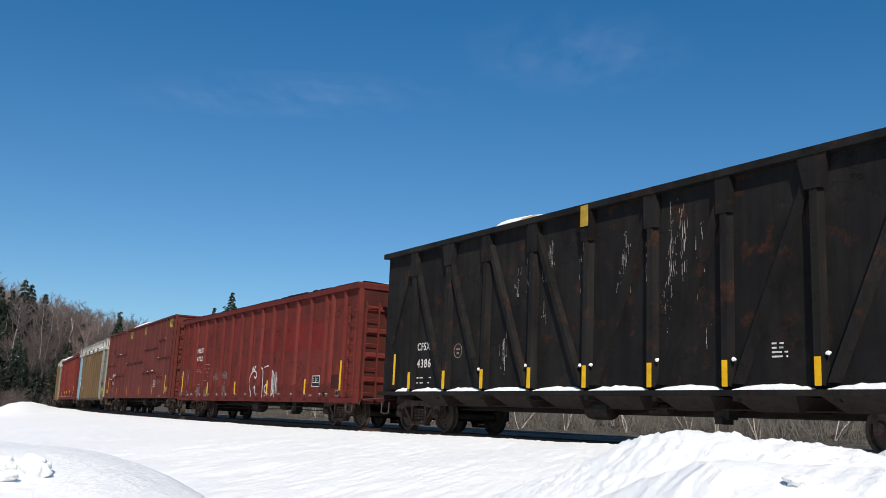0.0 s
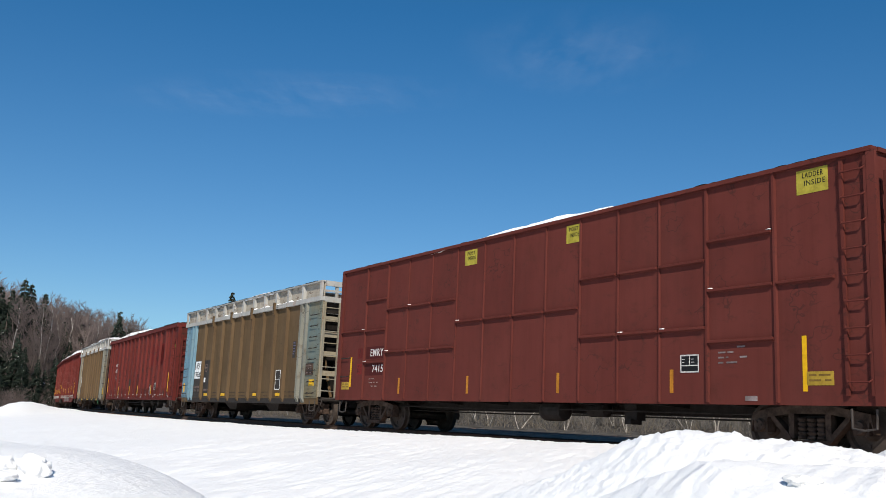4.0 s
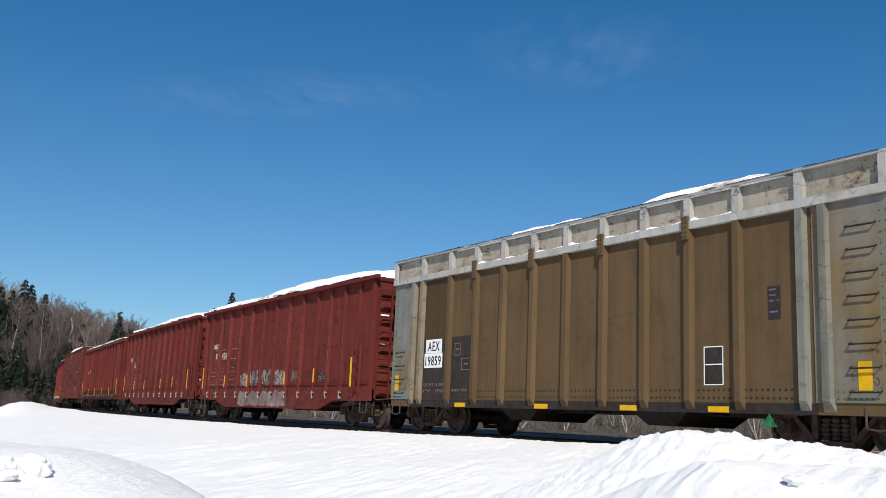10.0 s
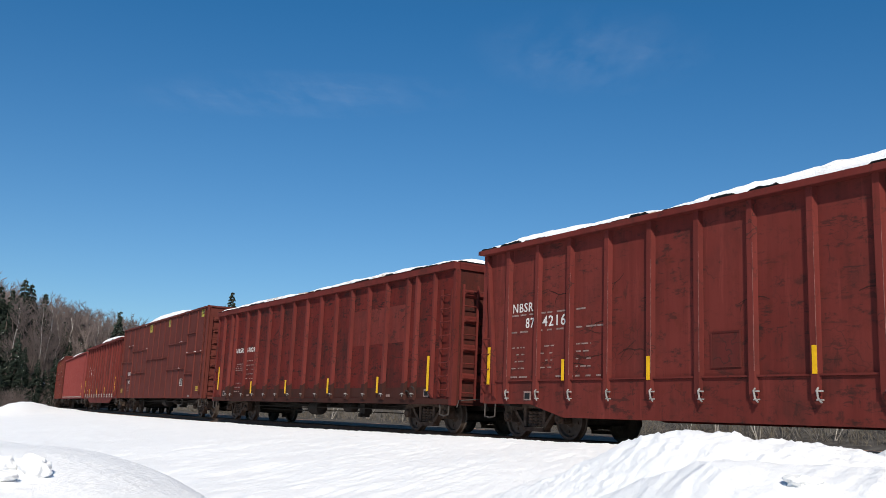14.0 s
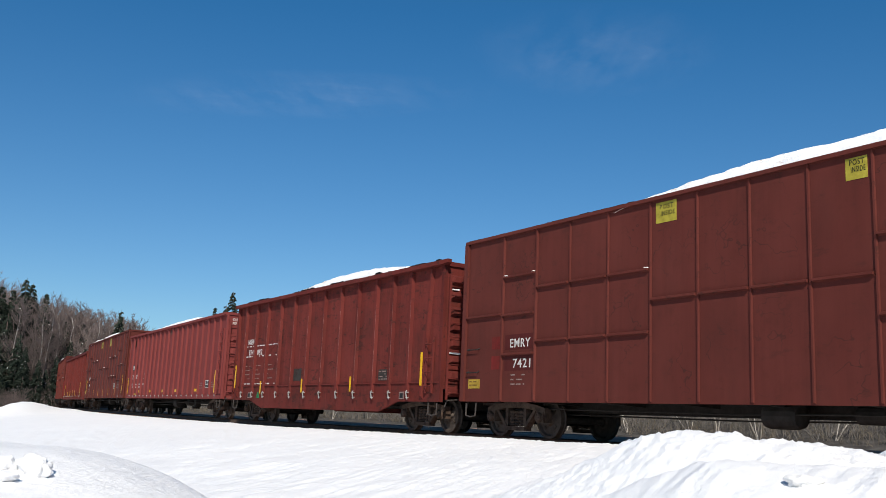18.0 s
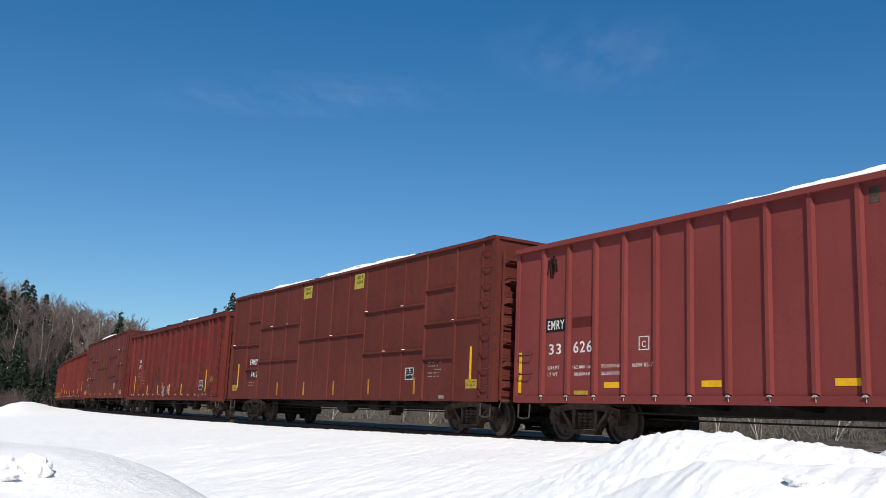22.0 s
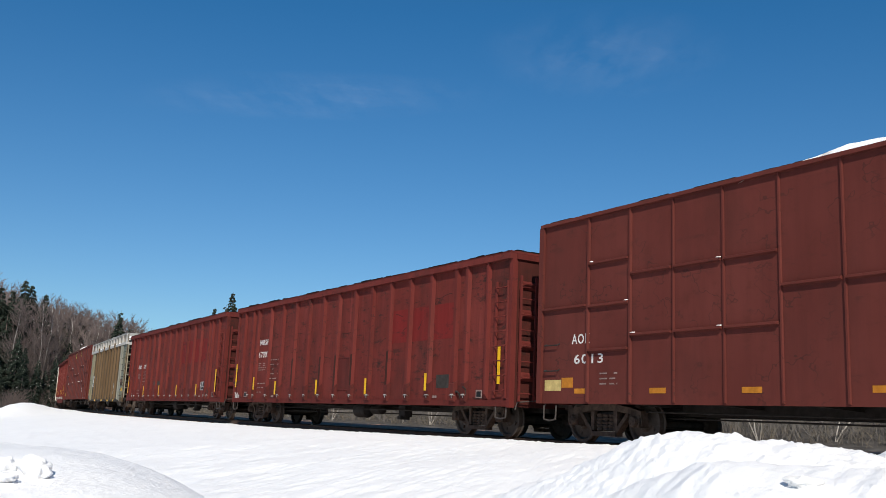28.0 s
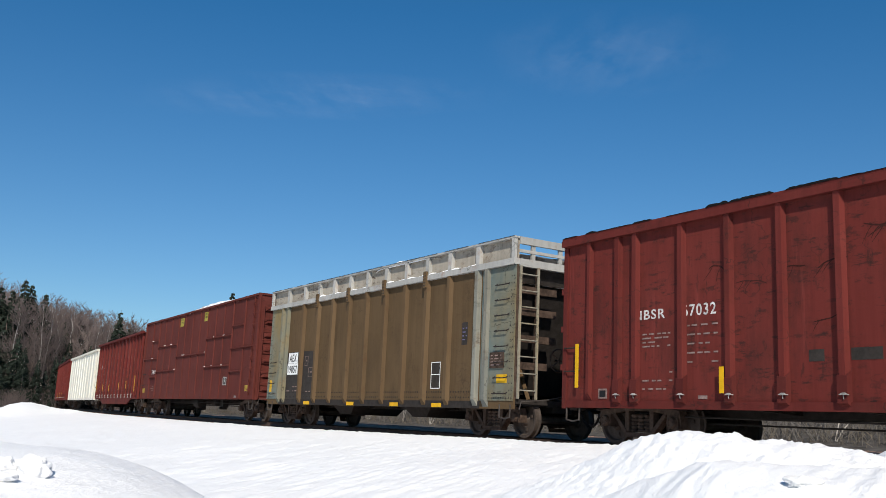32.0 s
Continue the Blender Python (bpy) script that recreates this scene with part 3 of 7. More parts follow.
def lettering(car, words, r, z, height, length, material=None, y=-SHEET - 0.004, width=None, name="lettering", label=""):
    """Painted words; r: metres from the car's rear end to where they begin."""
    key = (words, height, width, material.name if material else "")
    if key not in TEXTS:
        cu = bpy.data.curves.new("letters", "FONT")
        cu.body, cu.size, cu.extrude, cu.space_character = words, 1.0, 0.0015, 1.16
        cu.offset = 0.012 if height > 0.1 else 0.0
        cu.resolution_u = 3
        ob = bpy.data.objects.new("letters", cu)
        me = bpy.data.meshes.new_from_object(ob)
        bpy.data.objects.remove(ob)
        co = np.array([v.co[:] for v in me.vertices])
        lo, hi = co.min(0), co.max(0)
        sy = height / max(hi[1] - lo[1], 1e-6)
        sx = sy if width is None else width / max(hi[0] - lo[0], 1e-6)
        for v in me.vertices:
            a, b, c = v.co
            v.co = ((a - lo[0]) * sx, -c, (b - lo[1]) * sy)
        me.materials.clear()
        me.materials.append(material or WHITE)
        TEXTS[key] = me
    return part(name, TEXTS[key], material or WHITE, car, label, at=(r - length / 2, y, z))


def stencils(car, r, z, width, rows, length, seed, material=None, y=-SHEET - 0.004, gap=0.075, name="stencil_block"):
    """Small writing that cannot be read: rows of bars."""
    rnd = random.Random(seed)
    bm = bmesh.new()
    for k in range(rows):
        x = 0.0
        while x < width:
            w = rnd.uniform(0.05, 0.22)
            if rnd.random() < 0.75:
                box(bm, x, min(x + w, width), 0, 0.003, -k * gap - 0.028, -k * gap)
            x += w + rnd.uniform(0.03, 0.1)
    return tagged(part(name, bm, material or DIM, car, "worn painted stencil lines", at=(r - length / 2, y - 0.003, z)), kind="stuff")


def plate(car, r0, r1, z0, z1, length, material, name="placard", label="", y=-SHEET, proud=0.006):
    bm = bmesh.new()
    box(bm, 0, r1 - r0, -proud, 0, 0, z1 - z0)
    return part(name, bm, material, car, label, at=(r0 - length / 2, y, z0))


def framed_sign(car, r0, r1, z0, z1, length, y=-SHEET):
    """A black stencil panel with a white border and dividing bars."""
    p = plate(car, r0, r1, z0, z1, length, INK, "stencil_panel", "black painted panel with a white border and lines", y)
    w, h = r1 - r0, z1 - z0
    bm = bmesh.new()
    b = 0.022
    for a in ((0, w, 0, b), (0, w, h - b, h), (0, b, 0, h), (w - b, w, 0, h), (w * 0.48, w * 0.52, h * 0.42, h), (0, w, h * 0.36, h * 0.42)):
        box(bm, a[0], a[1], -0.0095, -0.006, a[2], a[3])
    rnd = random.Random(int(r0 * 100))
    for k in range(2):
        for c in (0.1, 0.58):
            box(bm, w * c, w * (c + rnd.uniform(0.1, 0.24)), -0.0095, -0.006, h * (0.56 + 0.17 * k), h * (0.59 + 0.17 * k))
    tagged(part("sign_print", bm, WHITE, p), kind="stuff")


def reflector(car, r, z0, z1, length, w=0.1, y=-FACE, material=None):
    def build(bm):
        box(bm, -w / 2, w / 2, -0.006, 0, 0, z1 - z0)
    return part("reflector", shared("reflector/%.2f/%.2f/%s" % (w, z1 - z0, (material or YELLOW).name), build, material or YELLOW),
                YELLOW, car, at=(r - length / 2, y, z0))


def stroke(bm, pts, thick):
    """A brushed line through points (across, up), rounded between them and thinner at its ends."""
    fine, n = [], len(pts)
    for i in range(n - 1):
        p0, p1, p2, p3 = (Vector((*pts[min(max(j, 0), n - 1)], 0)) for j in (i - 1, i, i + 1, i + 2))
        for k in range(6):
            t = k / 6
            fine.append(0.5 * (2 * p1 + (p2 - p0) * t + (2 * p0 - 5 * p1 + 4 * p2 - p3) * t * t + (3 * p1 - p0 - 3 * p2 + p3) * t ** 3))
    fine.append(Vector((*pts[-1], 0)))
    rows = []
    for i, p in enumerate(fine):
        d = fine[min(i + 1, len(fine) - 1)] - fine[max(i - 1, 0)]
        d = d.normalized() if d.length > 1e-6 else Vector((1, 0, 0))
        w = thick * (0.55 + 0.45 * min(1, i / 4, (len(fine) - 1 - i) / 4)) * (1 + 0.25 * math.sin(i * 1.7))
        rows.append([bm.verts.new((p.x - d.y * w * e, 0, p.y + d.x * w * e)) for e in (1, -1)])
    for (a, b), (c, d) in zip(rows, rows[1:]):
        bm.faces.new((a, b, d, c))


def scrawl(car, r, z, w, h, length, seed, material, strokes=7, y=-SHEET - 0.004, thick=0.009, label="spray-paint scrawl"):
    """Quick spray-painted signatures: leaning hooks, zigzags and loops with no letters in them."""
    rnd = random.Random(seed)
    bm = bmesh.new()
    cell = w / strokes
    for k in range(strokes):
        x, n, up = cell * (k - 0.35), rnd.randint(4, 8), rnd.random() < 0.5
        pts = []
        for i in range(n):
            up = not up if rnd.random() < 0.85 else up
            px, pz = x + cell * 1.7 * (i / (n - 1)) ** rnd.uniform(0.6, 1.4) + rnd.gauss(0, cell * 0.22), h * (rnd.uniform(0.6, 1.0) if up else rnd.uniform(0.0, 0.35))
            pts.append((min(max(px, 0), w), pz))
        stroke(bm, pts, thick * rnd.uniform(0.8, 1.15))
    return tagged(part("graffiti", bm, material, car, label, at=(r - length / 2, y - 0.002, z)), kind="stuff")


LOADS = []


def snow_load(length, top, s_mid, heaps, seed, label="heaped wood chips under old snow, riding in an open-topped car", half=1.36):
    """A heaped load that shows over the sides; heaps: (from the rear, reach, height over the sides)."""
    nx, ny = 110, 14
    verts = []
    for i in range(nx + 1):
        x = -length / 2 + 0.12 + (length - 0.24) * i / nx
        for j in range(ny + 1):
            h = -0.35
            for r, reach, high in heaps:
                q = abs(x + length / 2 - r) / reach
                h = max(h, -0.35 + (high + 0.35) * max(0.0, 1 - q * q) ** 0.6)
            over = half + 0.16 * min(max(h / 0.08, 0.0), 1.0)
            y = max(-over, min(over, -over * 1.28 + 2 * over * 1.28 * j / ny))
            e = 1 - abs(y / over) ** 3
            h = -0.4 + (h + 0.4) * (0.7 + 0.3 * e)
            h += 0.05 * noise.fractal((x * 1.3 + seed, y * 1.3, seed * 1.7), 1.0, 2.0, 4) + 0.025 * noise.noise((x * 6, y * 6, seed))
            if j in (0, ny) or i in (0, nx):
                h = min(h, -0.06)
            verts.append((x, y, top + h))
    faces = [(a, a + ny + 1, a + ny + 2, a + 1) for a in (i * (ny + 1) + j for i in range(nx) for j in range(ny))]
    base = len(verts)
    verts += [(a * (length / 2 - 0.12), b * 1.3, top - 1.0) for a, b in ((-1, -1), (-1, 1), (1, 1), (1, -1))]
    faces.append((base, base + 1, base + 2, base + 3))
    me = bpy.data.meshes.new("snow_load")
    me.from_pydata(verts, [], faces)
    me.materials.append(LOAD_SNOW)
    for p in me.polygons:
        p.use_smooth = True
    ob = tagged(new("snow_load", me), label, "cargo", "loads of the train")
    LOADS.append((ob, s_mid, length))
    return ob


TRAIN = []


def start_car(name, label, category, front, rear):
    length, s_mid = rear - front, (front + rear) / 2
    car = tagged(new(name), label, category, "cars of the freight train")
    car.empty_display_size = 0.5
    TRAIN.append((car, s_mid, length))
    return car, length, s_mid


def shell(car, length, z0, z1, material, sheet=SHEET, end_material=None, ends=True):
    """Side sheets, end sheets and floor, each with its thickness; open at the top."""
    for s in (-1, 1):
        bm = bmesh.new()
        box(bm, -length / 2, length / 2, min(s * sheet, s * (sheet - 0.05)), max(s * sheet, s * (sheet - 0.05)), z0, z1)
        part("side_wall", bm, material, car)
        if ends:
            bm = bmesh.new()
            x = s * (length / 2)
            box(bm, min(x - s * 0.002, x - s * 0.05), max(x - s * 0.002, x - s * 0.05), -sheet + 0.05, sheet - 0.05, z0, z1)
            part("end_wall", bm, end_material or material, car)
    bm = bmesh.new()
    box(bm, -length / 2 + 0.05, length / 2 - 0.05, -sheet + 0.05, sheet - 0.05, z0 + 0.08, z0 + 0.16)
    part("floor", bm, GRIME, car)


def rim(car, length, z0, z1, material, out=FACE + 0.02, inner=1.40, name="top_chord"):
    """The chord round the open top: two long angles and two end angles."""
    for s in (-1, 1):
        bm = bmesh.new()
        box(bm, -length / 2 - 0.03, length / 2 + 0.03, min(s * inner, s * out), max(s * inner, s * out), z0, z1)
        part(name, bm, material, car)
        bm = bmesh.new()
        x0, x1 = s * (length / 2 - 0.08), s * (length / 2 + 0.05)
        box(bm, min(x0, x1), max(x0, x1), -inner + 0.003, inner - 0.003, z0, z1)
        part("end_chord", bm, material, car)


def end_ribs(car, length, levels, material, deep=0.07, tall=0.16, half=1.28):
    """Pressed horizontal ribs across both ends."""
    def build(bm):
        prism(bm, [(0, -half, -tall / 2), (deep, -half + 0.1, -tall / 4), (deep, -half + 0.1, tall / 4), (0, -half, tall / 2)],
              [(0, half, -tall / 2), (deep, half - 0.1, -tall / 4), (deep, half - 0.1, tall / 4), (0, half, tall / 2)])
    me = shared("end_rib/%s%.2f%.2f" % (material.name, tall, deep), build, material)
    for z in levels:
        for s in (1, -1):
            part("end_rib", me, material, car, at=(s * (length / 2 - 0.003), 0, z), turn=0 if s > 0 else math.pi)


def brake_wheel(car, x, y, z, material):
    bm = bmesh.new()
    n, r = 20, 0.26
    tube(bm, [(0.0, r * math.cos(2 * math.pi * k / n), r * math.sin(2 * math.pi * k / n)) for k in range(n + 1)], 0.018)
    for k in range(5):
        a = 2 * math.pi * k / 5
        tube(bm, [(0, 0, 0), (0.0, r * math.cos(a), r * math.sin(a))], 0.014)
    tube(bm, [(-0.14, 0, 0), (0.03, 0, 0)], 0.03)
    part("brake_wheel", bm, material, car, at=(x, y, z))


def snow_clump_mesh(seed):
    def build(bm):
        bmesh.ops.create_icosphere(bm, subdivisions=2, radius=1.0)
        for v in bm.verts:
            k = 1 + 0.35 * noise.noise(v.co * 1.7 + Vector((seed, 0, 0)))
            v.co = Vector((v.co.x * 0.05 * k, v.co.y * 0.03 * k, v.co.z * 0.035 * k))
    return shared("snow_clump/%d" % seed, build, SNOW)


def jacking_pad(car, r, z, length, y):
    """A framed hole for a jack."""
    p = plate(car, r, r + 0.24, z, z + 0.19, length, DIM, "jacking_pad", "worn pale frame round a dark hole", y, 0.012)

    def hole(bm):
        box(bm, 0.035, 0.205, -0.0155, -0.012, 0.03, 0.155)
    part("jack_hole", shared("jack_hole", hole, INK), INK, p)


# metres from the rear end
RED_POSTS = [0.79, 1.61, 2.09, 3.25, 4.32] + [5.38 + 1.053 * k for k in range(9)] + [14.95, 15.42, 16.27]


def door_hook_mesh():
    def build(bm):
        tube(bm, [(-0.09, 0, 0.01), (-0.03, -0.05, 0.02), (0.03, -0.05, 0.0), (0.06, -0.03, -0.03), (0.03, -0.03, -0.07)], 0.017)
        tube(bm, [(0.06, -0.02, -0.03), (0.065, -0.02, -0.15)], 0.009)
        box(bm, -0.11, -0.05, -0.04, 0.0, -0.015, 0.035)
    return shared("door_hook", build, GRIME)


def door_panel(car, r0, r1, z0, z1, length):
    """A darker plate over a former opening, framed and patched."""
    p = plate(car, r0, r1, z0, z1, length, RED_SILL, "door_panel", "darker framed plate over an old opening", proud=0.012)
    w, h = r1 - r0, z1 - z0
    for a in ((0, w, -0.03, 0.0), (0, w, h, h + 0.03), (-0.03, 0, -0.03, h + 0.03), (w, w + 0.03, -0.03, h + 0.03)):
        bm = bmesh.new()
        box(bm, a[0], a[1], -0.022, 0, a[2], a[3])
        part("panel_frame", bm, RED_SILL, p)


def scratches(car, length, seed, count):
    """Long thin branching scrapes left by loaders on the side sheets."""
    rnd = random.Random(seed * 17)
    for _ in range(count):
        bm = bmesh.new()
        w, rise, bow = rnd.uniform(0.15, 0.7), rnd.uniform(-0.12, 0.25), rnd.uniform(-0.08, 0.1)
        main = [(w * f, rise * f + bow * math.sin(3.1 * f) + rnd.gauss(0, 0.012)) for f in (0, 0.25, 0.5, 0.75, 1.0)]
        stroke(bm, main, rnd.uniform(0.006, 0.011))
        for i in (1, 2, 3):
            if rnd.random() < 0.4:
                a, b = main[i]
                stroke(bm, [(a, b), (a - rnd.uniform(0.04, 0.12), b - rnd.uniform(0.05, 0.12)), (a - rnd.uniform(0.1, 0.22), b - rnd.uniform(0.14, 0.26))], 0.006)
        at = (rnd.uniform(1.5, length - 2.5) - length / 2, -SHEET - 0.0045, rnd.uniform(1.5, 3.5))
        tagged(part("scratch", bm, SOOTED, car, "dark scraped line in the paint", at=at), kind="stuff")


# a large spray-painted outline: strokes as points across (0 to 2.7 m) and up (0 to 1.2 m)
TAG_STROKES = [
    [(0.18, 0.0), (0.22, 0.28), (0.04, 0.5), (0.04, 0.78), (0.2, 0.98), (0.5, 1.05), (0.72, 0.92), (0.6, 0.8), (0.42, 0.9)],
    [(0.42, 0.42), (0.62, 0.5), (0.6, 0.3), (0.78, 0.26)],
    [(0.78, 0.98), (0.92, 1.12), (1.15, 1.14), (1.28, 1.05), (1.33, 0.7), (1.36, 0.1), (1.5, 0.02), (1.6, 0.2)],
    [(1.4, 1.16), (1.85, 1.18), (1.9, 0.75), (1.84, 0.32), (1.62, 0.3), (1.52, 0.45), (1.7, 0.56), (1.72, 0.36)],
    [(1.86, 1.0), (2.26, 0.98), (2.24, 0.5), (2.36, 0.3), (2.5, 0.02)],
    [(2.1, 0.12), (2.3, 0.3), (2.2, 0.45), (2.4, 0.6)],
    [(0.2, 1.18), (0.3, 1.05), (0.36, 1.2), (0.44, 1.06), (0.52, 1.22), (0.6, 1.1)]]


def outline_tag(car, r, z, length):
    bm = bmesh.new()
    for pts in TAG_STROKES:
        stroke(bm, pts, 0.025)
    tagged(part("graffiti", bm, WHITE, car, "large white spray-paint outline", at=(r - length / 2, -SHEET - 0.007, z)), kind="stuff")


def post_foot_shape(bm):
    prism(bm, [(-0.1, -SHEET, 0.74), (-0.085, -FACE - 0.008, 0.8), (0.085, -FACE - 0.008, 0.8), (0.1, -SHEET, 0.74)],
          [(-0.1, -SHEET, 1.28), (-0.085, -FACE - 0.008, 1.2), (0.085, -FACE - 0.008, 1.2), (0.1, -SHEET, 1.28)])


def red_boxcar(front, rear, label, words=(), bars=(), panels=(), sign=None, graffiti=(), heaps=(), seed=1, hatch=None, diamonds=False, sooty=(), tag_at=None, sheet=RED):
    """Outside-post boxcar cut down to an open top."""
    car, L, mid = start_car("boxcar", label, "freight car", front, rear)
    shell(car, L, 0.68, 3.99, sheet, end_material=SOOT_SHADE_END)
    rim(car, L, 3.98, 4.11, RED_POST, out=FACE + 0.03)
    rim(car, L, 4.113, 4.16, RED_POST, out=FACE + 0.012, name="top_angle")
    for s in (-1, 1):
        bm = bmesh.new()
        box(bm, -L / 2, L / 2, min(s * SHEET, s * (SHEET + 0.035)), max(s * SHEET, s * (SHEET + 0.035)), 0.68, 0.82)
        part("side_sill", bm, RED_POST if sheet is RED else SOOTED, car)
    post = shared("post/red", lambda bm: hat_post(bm, 0.74, 3.98), RED_POST)
    narrow = shared("post/rednarrow", lambda bm: hat_post(bm, 0.82, 3.98, half=0.06), RED_POST)

    def clip(bm):
        prism(bm, [(-0.075, -FACE - 0.045, 0.92), (0.075, -FACE - 0.045, 0.92), (0.075, -FACE + 0.02, 0.92), (-0.075, -FACE + 0.02, 0.92)],
              [(-0.025, -FACE - 0.03, 0.955), (0.025, -FACE - 0.03, 0.955), (0.025, -FACE + 0.02, 0.955), (-0.025, -FACE + 0.02, 0.955)])
        tube(bm, [(0.0, -FACE - 0.025, 0.92), (0.0, -FACE - 0.02, 0.86)], 0.008)
    clip_me = shared("tie_bracket", clip, HOOK)
    for i, r in enumerate(RED_POSTS):
        x = r - L / 2
        part("post", narrow if r in (0.79, 16.27) else post, RED_POST, car, at=(x, 0, 0))
        part("post", narrow if r in (0.79, 16.27) else post, RED_POST, car, at=(x, 0, 0), turn=math.pi)
        if r not in (0.79, 16.27):
            part("tie_bracket", clip_me, STEP, car, at=(x + 0.03, 0, 0))
    # corner posts, ends, ladders
    def corner(bm):
        prism(bm, [(-0.1, -SHEET - 0.04, 0.66), (0.02, -SHEET - 0.04, 0.66), (0.02, -SHEET + 0.1, 0.66), (-0.1, -SHEET + 0.04, 0.66)],
              [(-0.1, -SHEET - 0.04, 3.98), (0.02, -SHEET - 0.04, 3.98), (0.02, -SHEET + 0.1, 3.98), (-0.1, -SHEET + 0.04, 3.98)])
    cm = shared("corner_post/red", corner, RED_POST)
    for s, t in ((1, 0), (-1, math.pi)):
        part("corner_post", cm, RED_POST, car, at=(s * (L / 2 + 0.01), 0, 0), turn=t)
    cm2 = shared("corner_post/redmirror", lambda bm: (corner(bm), [setattr(v, "co", Vector((v.co.x, -v.co.y, v.co.z))) for v in bm.verts]), RED_POST)
    for s, t in ((1, 0), (-1, math.pi)):
        part("corner_post", cm2, RED_POST, car, at=(s * (L / 2 + 0.01), 0, 0), turn=t)
    end_ribs(car, L, (1.35, 2.05, 2.75, 3.4), RED_POST, 0.08, 0.2)
    ladder(car, L / 2 - 0.55, L / 2 - 0.12, 0.86, 3.5, 8, RED_POST, y=-SHEET - 0.03)
    for z in (1.40, 1.87):
        part("grab_iron", grab_mesh(), GRIME, car, at=(-L / 2 + 0.26, -SHEET, z))
    if seed == 13:
        ladder(car, -L / 2 + 0.02, -L / 2 + 0.42, 0.98, 2.3, 4, RED_BRIGHT, y=-FACE)
    tab = shared("corner_tab", lambda bm: box(bm, -0.09, 0.0, -0.03, 0.03, -0.06, 0.06), RED_POST)
    for z in (1.49, 2.27, 3.05):
        part("corner_tab", tab, RED_POST, car, at=(-L / 2 - 0.008, -SHEET - 0.005, z))
    foot = shared("post_foot", post_foot_shape, RED_SILL)
    for r in RED_POSTS[1:-1]:
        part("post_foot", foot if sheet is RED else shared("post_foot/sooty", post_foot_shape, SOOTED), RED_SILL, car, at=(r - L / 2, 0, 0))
    ladder(car, -1.3, -0.88, 0.8, 3.6, 8, RED_POST, y=L / 2 + 0.1, on_end=1)
    if seed == 13:
        # frost and snow driven against one stile of the end ladder
        bm, prev = bmesh.new(), None
        for j in range(60):
            z = 0.85 + 1.65 * j / 59
            w = max(0.012, 0.07 + 0.09 * noise.fractal((z * 2.2, 3.1, 0.4), 1.0, 2.0, 3) - 0.04 * (z > 1.7))
            y, x0 = -0.9 + 0.02 * noise.noise((z * 5, 0, 1)), L / 2 + 0.1
            ring = [(x0, y - w, z), (x0 + 0.06, y - w * 0.5, z), (x0 + 0.06, y + w * 0.5, z), (x0, y + w, z)]
            if prev:
                prism(bm, prev, ring)
            prev = ring
        tagged(part("caked_snow", bm, SNOW, car, "snow caked on the end"), kind="stuff")
    if seed % 2:
        brake_wheel(car, L / 2 + 0.25, 0.2, 2.6, RUST)
    for i, (x0, x1) in enumerate(((-L / 2, L / 2),)):
        for s in (-1, 1):
            bm = bmesh.new()
            rag_strip(bm, -L / 2, L / 2, s * 1.5, 4.158, seed + s, 0.045)
            tagged(part("netting", bm, NET, car, "frayed black cover netting along the top edge"), kind="stuff")
    bm = bmesh.new()
    for s in (-1, 1):
        x = s * (L / 2 - 0.02)
        for j in range(14):
            y0 = -1.38 + 2.76 * j / 14
            h = 0.015 + 0.05 * max(0, noise.noise((y0 * 2, seed, s)) + 0.4)
            box(bm, x - 0.07, x + 0.05, y0, y0 + 0.2, 4.158, 4.16 + h)
    tagged(part("netting", bm, NET, car), kind="stuff")
    for text, r, z, h, w in words:
        lettering(car, text, r, z, h, L, width=w)
    stencils(car, 2.25, 2.05, 0.7, 4, L, seed)
    stencils(car, 3.35, 2.15, 0.7, 5, L, seed + 50, gap=0.16)
    stencils(car, 2.25, 1.35, 0.75, 3, L, seed + 90, gap=0.15)
    for r, z0, z1 in bars:
        reflector(car, r, z0, z1, L, y=-FACE - 0.012)
    for r0, r1, z0, z1, m in panels:
        edges = RED_POSTS
        for a, b in zip(edges, edges[1:]):
            lo, hi = max(r0, a + 0.09), min(r1, b - 0.09)
            if hi - lo > 0.15:
                plate(car, lo, hi, z0, z1, L, m, "paint_patch", "repainted patch" if m is RED_BRIGHT else "blacked-out patch", proud=0.004)
    if sign:
        framed_sign(car, *sign, L)
    for g in graffiti:
        scrawl(car, *g[:4], L, *g[4:])
    scratches(car, L, seed, {15: 30, 8: 24, 1: 8, 4: 8, 13: 14, 16: 12}.get(seed, 8))
    jacking_pad(car, 1.05, 0.86, L, -SHEET - 0.001)
    jacking_pad(car, L - 1.3, 0.86, L, -SHEET - 0.001)
    if tag_at:
        outline_tag(car, tag_at, 0.7, L)
    if hatch:
        door_panel(car, *hatch, L)
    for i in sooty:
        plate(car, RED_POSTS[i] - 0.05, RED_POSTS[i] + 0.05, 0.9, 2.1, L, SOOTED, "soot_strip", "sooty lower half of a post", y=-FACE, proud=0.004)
    if diamonds:
        lozenge = shared("diamond_mark", lambda bm: prism(bm, [(-0.06, 0, 0), (0, 0, -0.06), (0.06, 0, 0), (0, 0, 0.06)], [(-0.06, -0.003, 0), (0, -0.003, -0.06), (0.06, -0.003, 0), (0, -0.003, 0.06)]), WHITE)
        for r in (3.84, 7.09, 10.16, 13.14, 16.29):
            part("diamond_mark", lozenge, WHITE, car, "small white diamond mark", at=(r - L / 2, -SHEET - 0.036, 0.8 if r < 12 else 0.84))
    part("door_hook", door_hook_mesh(), GRIME, car, "black hook on a chain", at=(15.16 - L / 2, -SHEET - 0.02, 1.0))
